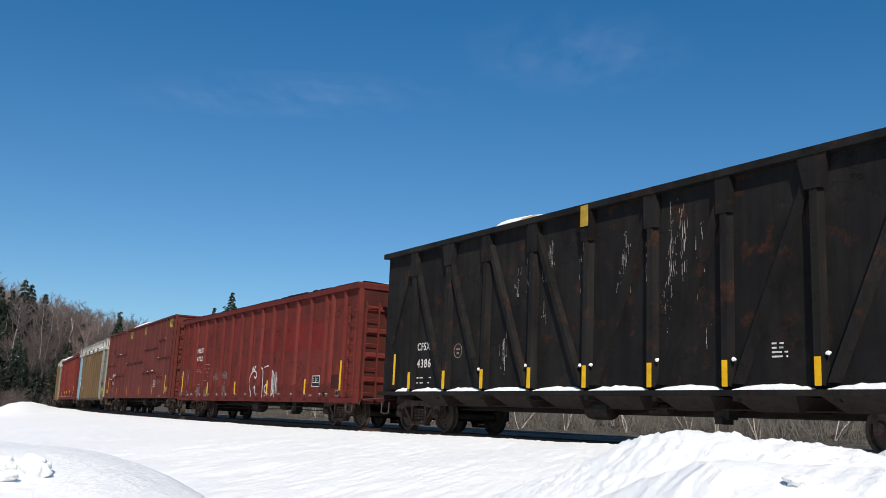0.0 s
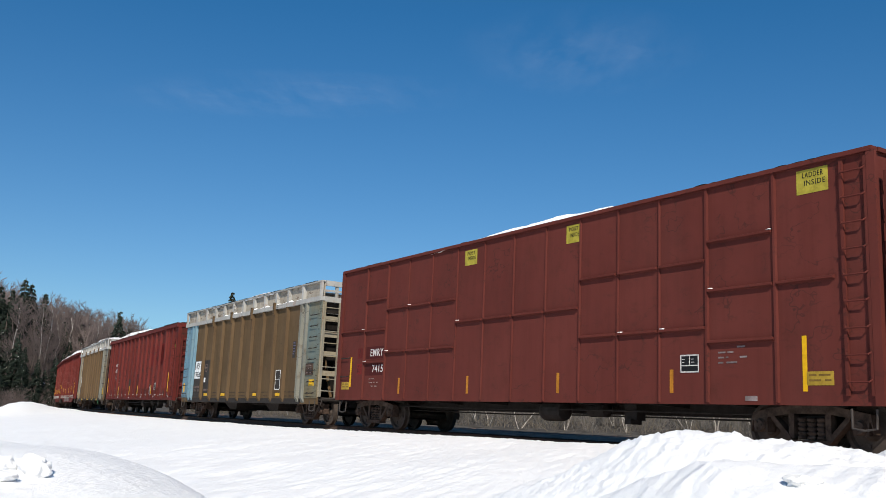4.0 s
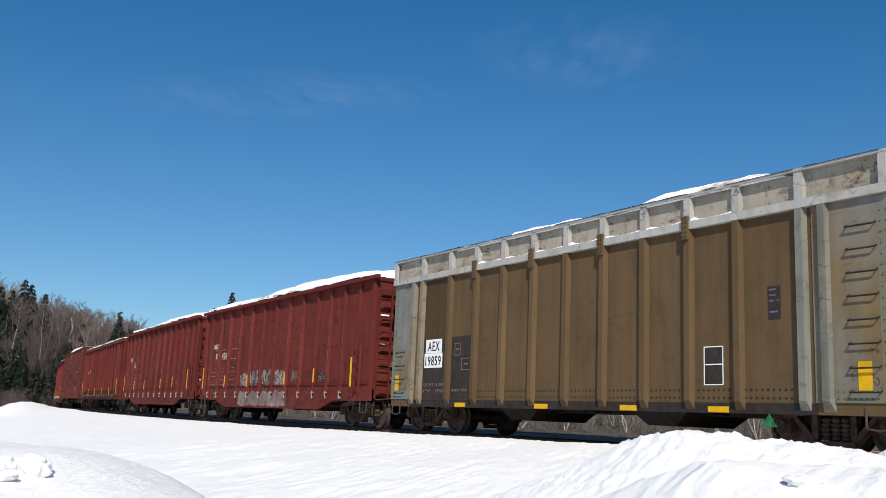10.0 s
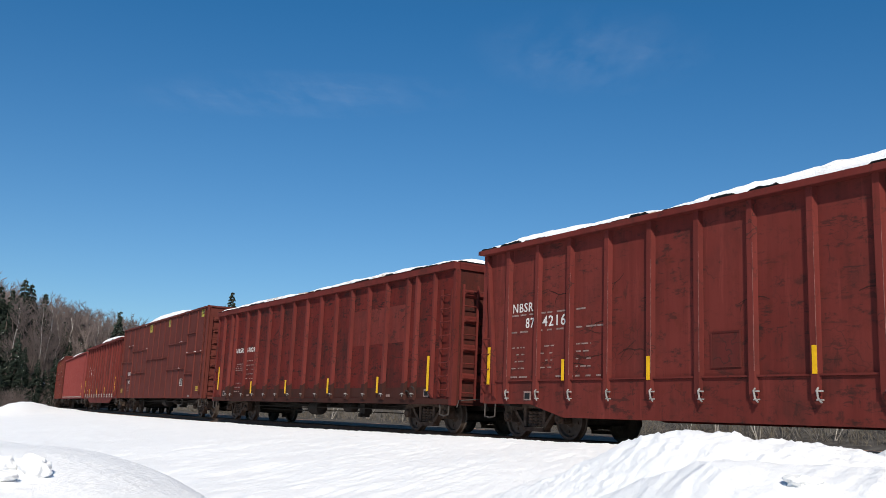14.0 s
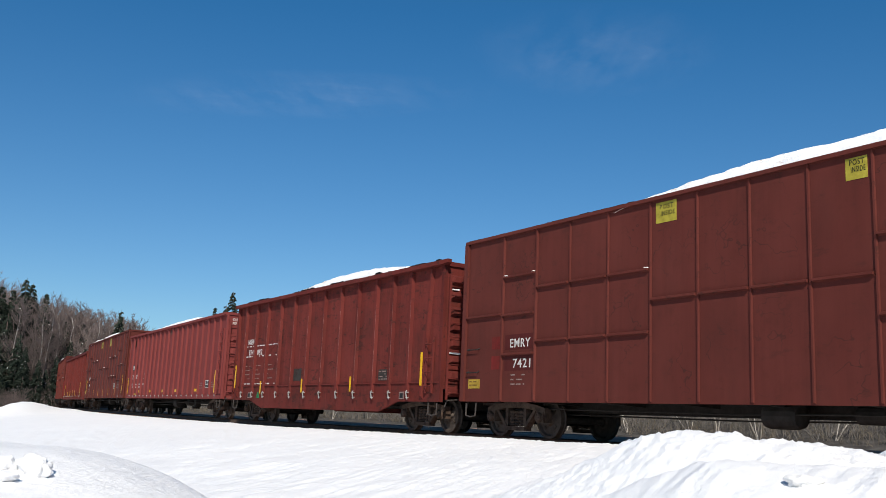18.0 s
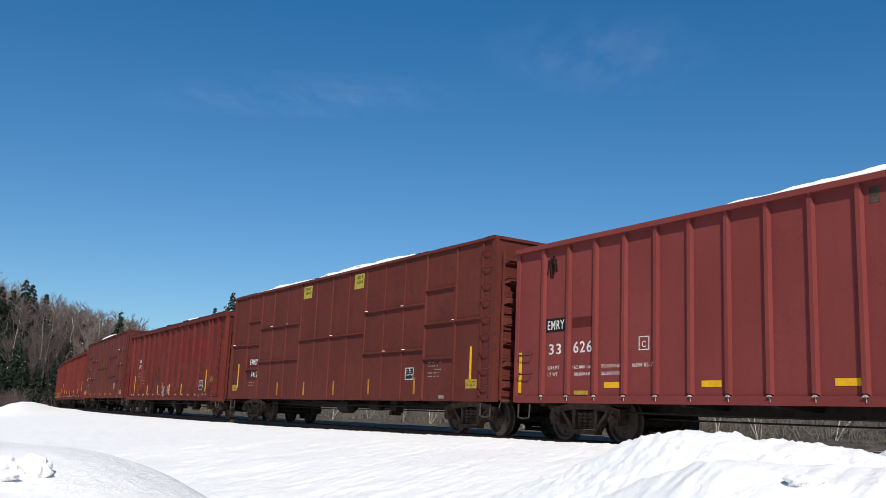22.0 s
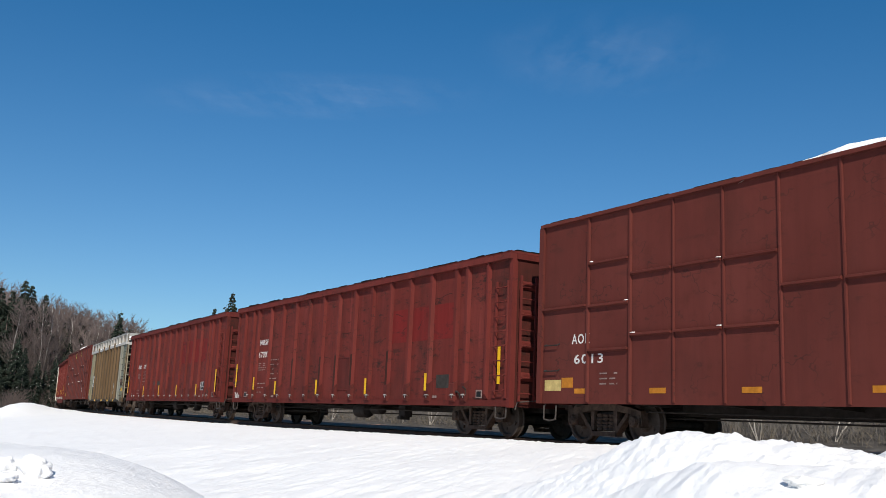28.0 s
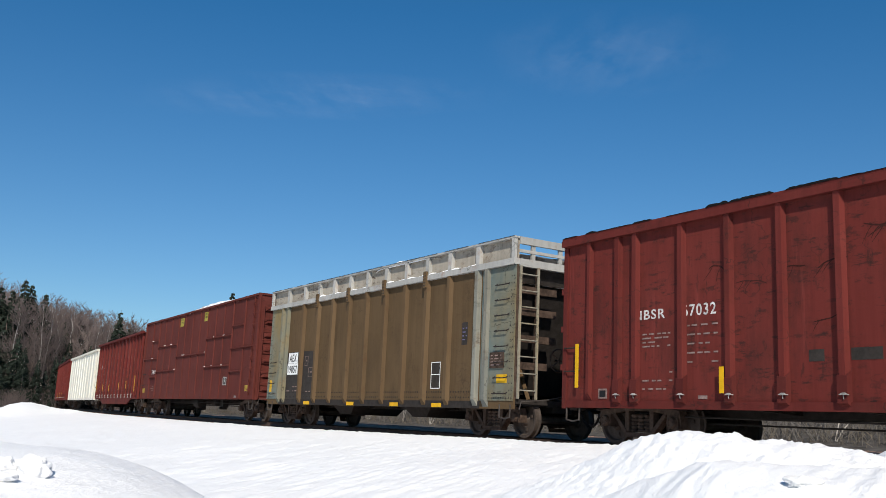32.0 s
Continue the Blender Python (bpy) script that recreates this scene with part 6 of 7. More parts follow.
def cream_boxcar(front, rear, label):
    car, L, mid = start_car("boxcar", label, "freight car", front, rear)
    shell(car, L, 0.68, 3.96, CREAM)
    rim(car, L, 3.94, 4.08, CREAM)
    post = shared("post/cream", lambda bm: hat_post(bm, 0.72, 3.94, half=0.05, out=1.51), CREAM)
    for j in range(11):
        part("post", post, CREAM, car, at=(0.9 + (L - 1.8) * j / 10 - L / 2, 0, 0))
    end_ribs(car, L, (1.2, 1.8, 2.4, 3.0, 3.5), CREAM, 0.09, 0.2, 1.28)
    ladder(car, -1.36, -0.93, 0.85, 3.8, 8, RUST, y=L / 2 + 0.1, on_end=1)
    ladder(car, L / 2 - 0.5, L / 2 - 0.1, 0.9, 3.6, 7, CREAM, y=-SHEET - 0.03)
    underframe(car, L, mid, 1.7, 0.68, True, 5)
    return car


# ---- the train, front to rear ----
Y3 = lambda *rs: [(r, 0.95, 1.39) for r in rs]
TALL = lambda r, z=1.03: (r, z, z + 0.87)
black_gondola(-145.3, -128.8, "weathered black high-sided chip gondola with snow on its sill")
red_boxcar(-127.38, -110.23, "oxide red outside-post boxcar with white spray-paint scrawl", [("NBSR", 2.18, 2.64, 0.19, 0.86), ("67025", 2.16, 2.3, 0.2, 0.95)],
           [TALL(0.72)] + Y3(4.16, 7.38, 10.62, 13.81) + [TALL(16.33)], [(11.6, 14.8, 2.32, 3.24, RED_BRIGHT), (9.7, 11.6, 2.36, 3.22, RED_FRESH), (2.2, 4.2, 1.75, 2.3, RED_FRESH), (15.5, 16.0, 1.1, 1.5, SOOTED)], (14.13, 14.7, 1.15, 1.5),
           [(-0.05, 1.58, 0.66, 0.34, 5, CHALK, 6), (-0.02, 0.76, 0.6, 0.46, 15, CHALK, 5), (0.86, 1.2, 0.7, 0.88, 8, CHALK, 4), (2.4, 0.78, 0.7, 0.48, 18, CHALK, 6), (3.42, 0.76, 0.62, 0.46, 6, CHALK, 5), (4.55, 1.42, 0.62, 0.36, 16, CHALK, 6), (5.6, 1.5, 0.72, 0.34, 17, CHALK, 7), (5.55, 0.8, 0.72, 0.62, 19, CHALK, 4), (10.75, 0.85, 0.55, 0.95, 13, WHITE, 4)],
           [(16.0, 1.6, 0.16), (9.0, 3.0, -0.1), (1.8, 1.6, 0.09)], 1, tag_at=8.6)
brown_boxcar(-108.93, -91.9, "brown high boxcar with stepped side stiffeners and yellow placards", [("EMRY", 1.86, 1.97, 0.2, 0.72), ("7415", 2.0, 1.52, 0.21, 0.6)],
             [(15.73, 16.29, 4.05, 4.44, ("LADDER", "INSIDE")), (6.4, 6.9, 4.0, 4.37, ("POST", "INSIDE")), (10.15, 10.58, 4.03, 4.41, ("POST", "INSIDE"))], [(9, 6, 0.25)], 2,
             bars=[(0.72, 1.14, 1.98), (3.5, 0.94, 1.35), (6.68, 0.94, 1.35), (9.96, 0.95, 1.36), (13.07, 0.95, 1.36), (15.79, 0.97, 1.82)], sign=13.28)
hopper(-90.45, -76.3, "tan open hopper car with pale boards and blue corner", "19838", GREYBLUE, BLUE, [(8.6, 2.4, 0.24), (4.0, 2, 0.12)], 3)
red_boxcar(-74.96, -57.81, "oxide red outside-post boxcar with a snow-topped load", [("NBSR", 2.08, 2.57, 0.17, 0.84), ("67016", 2.06, 2.22, 0.2, 0.93)],
           [TALL(0.63, 1.08)] + Y3(4.19, 7.39, 9.54, 12.77) + [TALL(16.3, 1.06)], [(11.2, 14.8, 2.36, 3.3, RED_FRESH), (13.8, 14.8, 2.36, 3.36, RED_BRIGHT), (6.52, 7.15, 1.35, 1.77, DARK_PANEL), (12.86, 12.94, 2.43, 3.26, SCARLET)], (13.0, 13.58, 1.15, 1.5),
           [(11.92, 0.95, 0.58, 0.5, 11, WHITE, 4), (16.62, 2.94, 0.31, 0.3, 12, LIME, 5)], [(6.0, 6.5, 0.4), (12.0, 4, 0.12)], 4, hatch=(8.65, 9.35, 1.06, 1.98), diamonds=True)
hopper(-56.37, -42.2, "tan open hopper car with rusty boards and heaped load", "19859", OCHRE, OCHRE, [(6.0, 4.5, 0.26), (10.5, 2.8, 0.34)], 5, False)
belly_boxcar(-41.0, -26.35, "dark red fish-belly boxcar with grey graffiti and a snowy load", [("NBSR", 1.13, 2.71, 0.19, 0.66), ("87", 1.4, 2.31, 0.22, 0.4), ("4256", 2.12, 2.31, 0.22, 0.78)], 6,
             [(3.0, 7.0, 0.40), (10.0, 7.5, 0.52)], [(4.4, 1.22, 4.3, 0.58, 22, WHITE, 13, -SHEET - 0.006, 0.006), (4.4, 1.22, 4.3, 0.56, 26, SOOTED, 11, -SHEET - 0.005, 0.012), (4.35, 0.52, 4.5, 0.66, 25, CHALK, 16, -SHEET - 0.027, 0.009), (9.13, 1.3, 0.6, 0.44, 23, CHALK, 6)],
             spray=[(4.42, 5.22, 1.21, 1.74, -SHEET - 0.003), (5.42, 6.3, 1.21, 1.8, -SHEET - 0.003), (6.55, 7.46, 1.21, 1.8, -SHEET - 0.003), (7.7, 8.64, 1.21, 1.76, -SHEET - 0.003), (4.35, 8.81, 0.5, 1.08, -SHEET - 0.023)], dark=[(5.5, 6.2, 1.3, 1.7)])
belly_boxcar(-25.2, -10.78, "oxide red fish-belly boxcar with a snow-covered load", [("NBSR", 1.05, 2.71, 0.2, 0.72), ("87", 1.52, 2.35, 0.22, 0.3), ("4216", 2.1, 2.35, 0.23, 0.76)], 7,
             [(2.5, 7.0, 0.34), (10.0, 7.0, 0.44)], panel=[(9.95, 12.8, 2.4, 3.3)], hatch=(6.72, 7.3, 1.4, 1.95))
red_boxcar(-9.54, 7.65, "sooty red outside-post boxcar with a snow-covered load", [("NBSR", 2.15, 2.45, 0.17, 0.8), ("67028", 3.3, 2.45, 0.17, 0.75)],
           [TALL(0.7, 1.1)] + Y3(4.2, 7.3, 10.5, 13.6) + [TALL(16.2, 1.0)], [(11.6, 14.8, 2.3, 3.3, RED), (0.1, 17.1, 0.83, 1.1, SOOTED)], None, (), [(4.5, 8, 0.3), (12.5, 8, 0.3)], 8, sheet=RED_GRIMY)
brown_boxcar(8.9, 25.84, "brown high boxcar with a heaped snowy load", [("EMRY", 1.8, 1.95, 0.19, 0.72), ("7421", 1.92, 1.5, 0.2, 0.62)],
             [(15.79, 16.28, 4.16, 4.47, ("LADDER", "INSIDE")), (6.23, 6.74, 4.06, 4.45, ("POST", "INSIDE")), (10.15, 10.51, 4.1, 4.44, ("POST", "INSIDE"))], [(9.5, 5.2, 0.42), (7, 3, 0.2)], 9, sign=13.16)
belly_boxcar(26.87, 41.28, "red fish-belly boxcar with a green tag and snowy load", [("NBSR", 1.14, 2.71, 0.2, 0.6), ("874", 1.27, 2.33, 0.2, 0.46), ("082", 2.07, 2.32, 0.2, 0.48)], 10,
             [(2.0, 4.0, 0.2), (8.8, 5.0, 0.46), (12.6, 3.0, 0.14)], tag=True, dark=[(5.45, 6.05, 1.36, 1.75)], bars=((2.85, 0.95), (6.33, 0.98), (9.72, 1.0)))
rose_boxcar(42.5, 59.92, "faded red smooth-posted boxcar with white lettering", 11)
brown_boxcar(60.7, 77.62, "brown high boxcar with yellow bars and placards", [("EMRY", 1.86, 1.97, 0.2, 0.72), ("7412", 2.01, 1.52, 0.21, 0.6)],
             [(6.19, 6.81, 4.0, 4.4, ("POST", "INSIDE")), (9.8, 10.38, 3.98, 4.42, ("POST", "INSIDE"))], [(4.5, 5.0, 0.26), (10.0, 6.0, 0.3)], 12,
             bars=[(0.72, 1.17, 2.04), (4.5, 0.9, 1.32), (6.65, 0.9, 1.32), (8.79, 0.9, 1.32), (11.0, 0.93, 1.34), (13.47, 0.93, 1.35), (16.0, 1.16, 2.04)], sign=13.0)
red_boxcar(78.66, 95.81, "oxide red outside-post boxcar with frayed netting", [("NBSR", 2.35, 2.58, 0.17, 0.8), ("67010", 2.32, 2.26, 0.21, 0.88)],
           [TALL(2.14, 1.03)] + Y3(5.1, 7.26, 9.45, 11.57) + [TALL(15.3, 1.04)], [(9.83, 14.7, 2.34, 3.3, RED_BRIGHT), (6.38, 6.99, 1.34, 1.75, DARK_PANEL), (5.76, 5.95, 1.35, 1.53, DARK_PANEL), (11.66, 11.8, 2.4, 3.2, SCARLET)], (14.0, 14.57, 1.13, 1.5),
           [(7.54, 0.75, 1.84, 0.75, 31, WHITE, 7), (15.5, 1.4, 0.5, 0.3, 32, LIME, 6, -SHEET - 0.004, 0.012)], [(11.5, 2.4, 0.26)], 13)
brown_boxcar(96.92, 113.88, "plain brown high boxcar with small orange bars", [("AOK", 1.0, 1.95, 0.2, 0.56), ("6013", 1.08, 1.55, 0.19, 0.86)], [], [(9.0, 5.0, 0.3)], 14, flat_bars=True, sign=13.18, notices=False)
red_boxcar(114.94, 132.09, "oxide red outside-post boxcar with scuffed sides", [("NBSR", 2.25, 2.68, 0.19, 0.84), ("67005", 2.2, 2.24, 0.21, 0.9)],
           [(0.38, 1.22, 2.07), (2.15, 1.12, 1.56)] + Y3(4.12, 7.36, 10.57) + [(13.75, 1.04, 1.47), (16.84, 1.17, 2.02)], [(11.6, 14.8, 2.31, 3.19, RED_BRIGHT), (14.1, 14.67, 1.1, 1.43, DARK_PANEL)], None, [(-0.02, 0.75, 0.56, 0.3, 41, WHITE, 6)], (), 15, hatch=(8.65, 9.35, 1.1, 2.0), sooty=(5, 7, 8, 9, 11))
red_boxcar(133.35, 150.5, "oxide red outside-post boxcar with black netting along the top", [("NBSR", 2.02, 2.31, 0.18, 0.8), ("67032", 3.25, 2.3, 0.21, 0.76)],
           [TALL(0.5, 1.07)] + Y3(4.2, 7.39, 10.63, 13.82) + [TALL(16.5, 1.06)], [(10.7, 14.8, 2.32, 3.29, RED_BRIGHT), (5.82, 6.09, 1.43, 1.61, DARK_PANEL), (6.54, 7.04, 1.43, 1.61, DARK_PANEL)], (14.13, 14.67, 1.14, 1.48), (), (), 16, hatch=(8.7, 9.4, 1.1, 1.75))
hopper(152.15, 166.1, "tan open hopper car with pale upper boards and a rusty corner", "19857", GREYBLUE, GREYBLUE, [(9.0, 2.5, 0.22)], 17)
brown_boxcar(167.2, 184.0, "brown high boxcar with small placards", [("EMRY", 1.8, 1.95, 0.19, 0.7)],
             [(6.3, 6.85, 4.0, 4.38, ("POST", "INSIDE")), (10.0, 10.45, 4.0, 4.38, ("POST", "INSIDE"))], [(11.0, 4.5, 0.3)], 18)
belly_boxcar(185.1, 199.5, "oxide red fish-belly boxcar behind a brown one", [("NBSR", 1.1, 2.7, 0.18, 0.62)], 19, [(7, 6, -0.1)], panel=[(9.0, 12.0, 2.4, 3.1)])
cream_boxcar(200.8, 218.4, "off-white boxcar with a rusty end ladder")
red_boxcar(219.6, 236.75, "oxide red outside-post boxcar near the tail of the train", [], Y3(4.2, 7.3, 10.4), (), None, (), (), 20)
red_boxcar(238.0, 255.15, "oxide red outside-post boxcar at the tail of the train", [], Y3(4.2, 7.3, 10.4), (), None, (), (), 21)


# ---- woods and brush ----
BARK = plain("grey-brown bark", (0.17, 0.14, 0.125), 0.9, 0.0, 0.4, 5.0)
BIRCH = plain("pale birch bark", (0.46, 0.43, 0.4), 0.8, 0.0, 0.35, 4.0)
TWIG = plain("bare twigs", (0.185, 0.146, 0.136), 0.9, 0.0, 0.45, 0.5)
NEEDLE = plain("spruce needles", (0.038, 0.05, 0.038), 0.9, 0.0, 0.6, 1.2)


def limb(verts, faces, a, b, r0, r1):
    d = (b - a).normalized()
    s = d.orthogonal().normalized()
    t = d.cross(s)
    i = len(verts)
    for p, r in ((a, r0), (b, r1)):
        for k in range(3):
            w = 2.0944 * k
            verts.append(tuple(p + (s * math.cos(w) + t * math.sin(w)) * r))
    for k in range(3):
        faces.append((i + k, i + (k + 1) % 3, i + 3 + (k + 1) % 3, i + 3 + k))


def raw_mesh(name, verts, faces, material):
    me = bpy.data.meshes.new(name)
    me.from_pydata(verts, [], faces)
    me.materials.append(material)
    return me


def spike(verts, faces, a, b, r):
    """A twig: three-sided and pointed."""
    d = (b - a).normalized()
    s = d.orthogonal().normalized()
    t = d.cross(s)
    i = len(verts)
    for k in range(3):
        w = 2.0944 * k
        verts.append(tuple(a + (s * math.cos(w) + t * math.sin(w)) * r))
    verts.append(tuple(b))
    faces.extend(((i, i + 1, i + 3), (i + 1, i + 2, i + 3), (i + 2, i, i + 3)))


def bare_tree(seed, high, pale):
    """Leafless hardwood: tapered trunk, steep limbs and a haze of fine twigs."""
    rnd = random.Random(seed)
    tv, tf, cv, cf = [], [], [], []
    pts = [Vector((0, 0, -0.5))]
    n, lx = 9, rnd.gauss(0, 0.05)
    for k in range(1, n + 1):
        pts.append(Vector((rnd.gauss(0, 0.05) * k / 3 + lx * k, rnd.gauss(0, 0.05) * k / 3, high * 0.93 * k / n)))
    for k in range(n):
        limb(tv, tf, pts[k], pts[k + 1], 0.1 * (1 - k / (n + 0.5)) + 0.01, 0.1 * (1 - (k + 1) / (n + 0.5)) + 0.01)

    def away(d, wide):
        return (d + Vector((rnd.gauss(0, wide), rnd.gauss(0, wide), rnd.gauss(0.25, 0.25)))).normalized()
    for k in range(40):
        f = rnd.uniform(0.1, 1.0)
        i = min(int(f * n), n - 1)
        p = pts[i].lerp(pts[i + 1], f * n - i)
        a = rnd.uniform(0, 6.28)
        d = Vector((math.cos(a), math.sin(a), rnd.uniform(0.6, 1.8))).normalized()
        size = high * 0.17 * (1.15 - f) + 0.75
        q = p + d * size
        limb(cv, cf, p, q, 0.018, 0.007)
        for _ in range(5):
            g = p.lerp(q, rnd.uniform(0.25, 1.0))
            e = away(d, 0.45)
            h = g + e * size * rnd.uniform(0.35, 0.6)
            limb(cv, cf, g, h, 0.009, 0.005)
            for _ in range(11):
                m = g.lerp(h, rnd.uniform(0.2, 1.0))
                spike(cv, cf, m, m + away(e, 0.55) * size * rnd.uniform(0.16, 0.34), 0.0065)
    root = tagged(new("bare_tree"), "leafless grey-brown hardwood tree on a snowy hillside", "tree", "trees of the wood")
    part("trunk", raw_mesh("trunk", tv, tf, BIRCH if pale else BARK), BARK, root)
    part("crown", raw_mesh("crown", cv, cf, TWIG), TWIG, root)
    return root


def spruce(seed, high):
    """Spruce: trunk and drooping whorls of ragged needle sprays, with gaps."""
    rnd = random.Random(seed)
    tv, tf, cv, cf, sv, sf = [], [], [], [], [], []
    limb(tv, tf, Vector((0, 0, -0.5)), Vector((0, 0, high * 0.5)), 0.17, 0.1)
    limb(tv, tf, Vector((0, 0, high * 0.5)), Vector((0, 0, high)), 0.1, 0.015)
    z = high * 0.1
    while z < high * 0.985:
        f = z / high
        reach = (1 - f) ** 0.78 * high * 0.225 + 0.06
        for k in range(7 if f < 0.85 else 5):
            if rnd.random() < 0.12:
                continue
            a, ln = rnd.uniform(0, 6.28), reach * rnd.uniform(0.55, 1.15)
            d = Vector((math.cos(a), math.sin(a), 0))
            s = Vector((-d.y, d.x, 0))
            base = Vector((0, 0, z + rnd.uniform(-0.1, 0.1)))
            for j in range(6):
                g0 = 0.15 + 0.85 * j / 6
                p = base + d * ln * g0 + Vector((0, 0, ln * (0.12 - 0.45 * g0 * g0)))
                for side in (-1, 1):
                    w = ln * 0.3 * (1.15 - g0) + 0.08
                    q = p + s * side * w * rnd.uniform(0.6, 1.2) + d * w * 0.9 - Vector((0, 0, w * rnd.uniform(0.2, 0.55)))
                    e = p + d * ln * 0.24 - Vector((0, 0, 0.03 + 0.1 * g0))
                    i = len(cv)
                    cv.extend((tuple(p), tuple(q), tuple(e), tuple((p + q) / 2 - Vector((0, 0, rnd.uniform(0.1, 0.28))))))
                    cf.extend(((i, i + 1, i + 2), (i, i + 3, i + 1)))
                    if rnd.random() < 0.035 and f < 0.8:
                        i = len(sv)
                        u = Vector((0, 0, 0.05))
                        sv.extend((tuple(p + u), tuple(p * 0.7 + q * 0.3 + u), tuple(e + u), tuple((p + e) / 2 + u * 1.5)))
                        sf.extend(((i, i + 1, i + 3), (i + 1, i + 2, i + 3)))
        z += 0.2 + 0.12 * rnd.random()
    root = tagged(new("spruce"), "dark green spruce with snow on some boughs", "tree", "trees of the wood")
    part("trunk", raw_mesh("trunk", tv, tf, BARK), BARK, root)
    part("crown", raw_mesh("crown", cv, cf, NEEDLE), NEEDLE, root)
    if sf:
        part("bough_snow", raw_mesh("bough_snow", sv, sf, SNOW), SNOW, root)
    return root


def hill(x, y):
    return float(ground_height(np.array([x]), np.array([y]))[0])


def plant_wood():
    rnd = random.Random(5)
    bare = [bare_tree(s, h, s in (2, 3, 6)) for s, h in ((1, 10.5), (2, 9.0), (3, 11.0), (4, 8.0), (6, 10.0))]
    dark = [spruce(s, h) for s, h in ((1, 11.5), (2, 9.0), (3, 7.0))]
    used = set()

    def put(ob, x, y, size):
        m = Matrix.Translation((x, y, hill(x, y) - 0.1)) @ Matrix.Rotation(rnd.uniform(0, 6.28), 4, "Z")
        if ob.name in used:
            ob = copy_thing(ob, m)
        else:
            used.add(ob.name)
            ob.matrix_basis = m
        ob.scale = (size, size, size * rnd.uniform(0.95, 1.08))
    # the wood stands on a rise beyond the bend; its top line falls away along the track
    for row in range(9):
        depth = 108 + 4.5 * row
        for k in range(27):
            slope = -0.505 + 0.19 * (k + rnd.uniform(0.1, 0.9)) / 27
            y = depth + rnd.uniform(-3, 3)
            top = np.interp(slope, [-0.5, -0.478, -0.45, -0.40, -0.372, -0.34, -0.315], [0.128, 0.123, 0.114, 0.107, 0.100, 0.097, 0.085])
            tall = (top * y * rnd.uniform(0.86, 1.0) + 0.293) - hill(slope * y, y)
            i = rnd.randrange(5)
            if row < 4 and rnd.random() < 0.27:
                i = rnd.randrange(3)
                put(dark[i], slope * y, y, tall * rnd.uniform(0.55, 0.85) / (11.5, 9.0, 7.0)[i])
            else:
                put(bare[i], slope * y, y, tall / (10.5, 9.0, 11.0, 8.0, 10.0)[i])
    # dark young spruces along the edge of the wood
    for k in range(12):
        slope = -0.488 + 0.122 * (k + rnd.uniform(0.2, 0.8)) / 12
        y, i = rnd.uniform(99, 106), rnd.randrange(3)
        put(dark[i], slope * y, y, (rnd.uniform(0.04, 0.078) * y * (1.0 if slope < -0.43 else 0.75) + 0.293 - hill(slope * y, y)) / (11.5, 9.0, 7.0)[i])
    # spruces whose heads stand over the rest
    for slope, y, top, kind in ((-0.479, 109, 0.1297, 0), (-0.4665, 110, 0.1180, 0), (-0.4535, 109, 0.1243, 0), (-0.4459, 111, 0.1215, 0), (-0.430, 109, 0.1185, 0), (-0.3469, 106, 0.0972, 1),
                                (-0.3343, 110, 0.0875, 2), (-0.385, 114, 0.088, 2), (-0.404, 113, 0.088, 1), (-0.2271, 118, 0.1251, 0), (-0.2455, 121, 0.1105, 0), (-0.2335, 122, 0.1120, 1)):
        put(dark[kind], slope * y, y, (top * y + 0.293 - hill(slope * y, y)) / (11.5, 9.0, 7.0)[kind])


plant_wood()


def brush(name, label, seed, count, u0, u1, d0, d1, high, material, thick, spread=0.45):
    """Dense leafless scrub or dead grass on the bank beyond the track."""
    rnd = random.Random(seed)
    u = np.array([rnd.uniform(u0, u1) for _ in range(count)])
    d = np.array([rnd.uniform(d0, d1) for _ in range(count)])
    pts = [line_at(a, -b) for a, b in zip(u, d)]
    x, y = np.array([p[0] for p in pts]), np.array([p[1] for p in pts])
    z = ground_height(x, y)
    verts, faces = [], []
    for i in range(count):
        p = Vector((x[i], y[i], z[i] - 0.05))
        h = high * rnd.uniform(0.4, 1.2)
        lean = Vector((rnd.gauss(0, spread), rnd.gauss(0, spread), 1)).normalized()
        q = p + lean * h * 0.55
        e = q + (lean + Vector((rnd.gauss(0, 0.3), rnd.gauss(0, 0.3), 0.2))).normalized() * h * 0.5
        limb(verts, faces, p, q, thick, thick * 0.8)
        limb(verts, faces, q, e, thick * 0.8, thick * 0.35)
        for _ in range(2):
            g = q + (lean + Vector((rnd.gauss(0, 0.6), rnd.gauss(0, 0.6), 0))).normalized() * h * rnd.uniform(0.2, 0.4)
            limb(verts, faces, q, g, thick * 0.6, thick * 0.3)
    ob = new(name, raw_mesh(name, verts, faces, material))
    return tagged(ob, label, "brush", kind="stuff")


SCRUB = plain("grey scrub stems", (0.215, 0.2, 0.19), 0.9, 0.0, 0.5, 0.5)
STRAW = plain("dead grass", (0.22, 0.19, 0.15), 0.9, 0.0, 0.4, 0.7)
brush("scrub", "grey leafless scrub on the bank beyond the rails", 3, 13000, -14, 62, 5.2, 12.0, 1.1, SCRUB, 0.008)
brush("dead_grass", "bleached dead grass and stalks on the bank", 4, 5000, -14, 62, 4.8, 8.0, 0.5, STRAW, 0.005, 0.6)


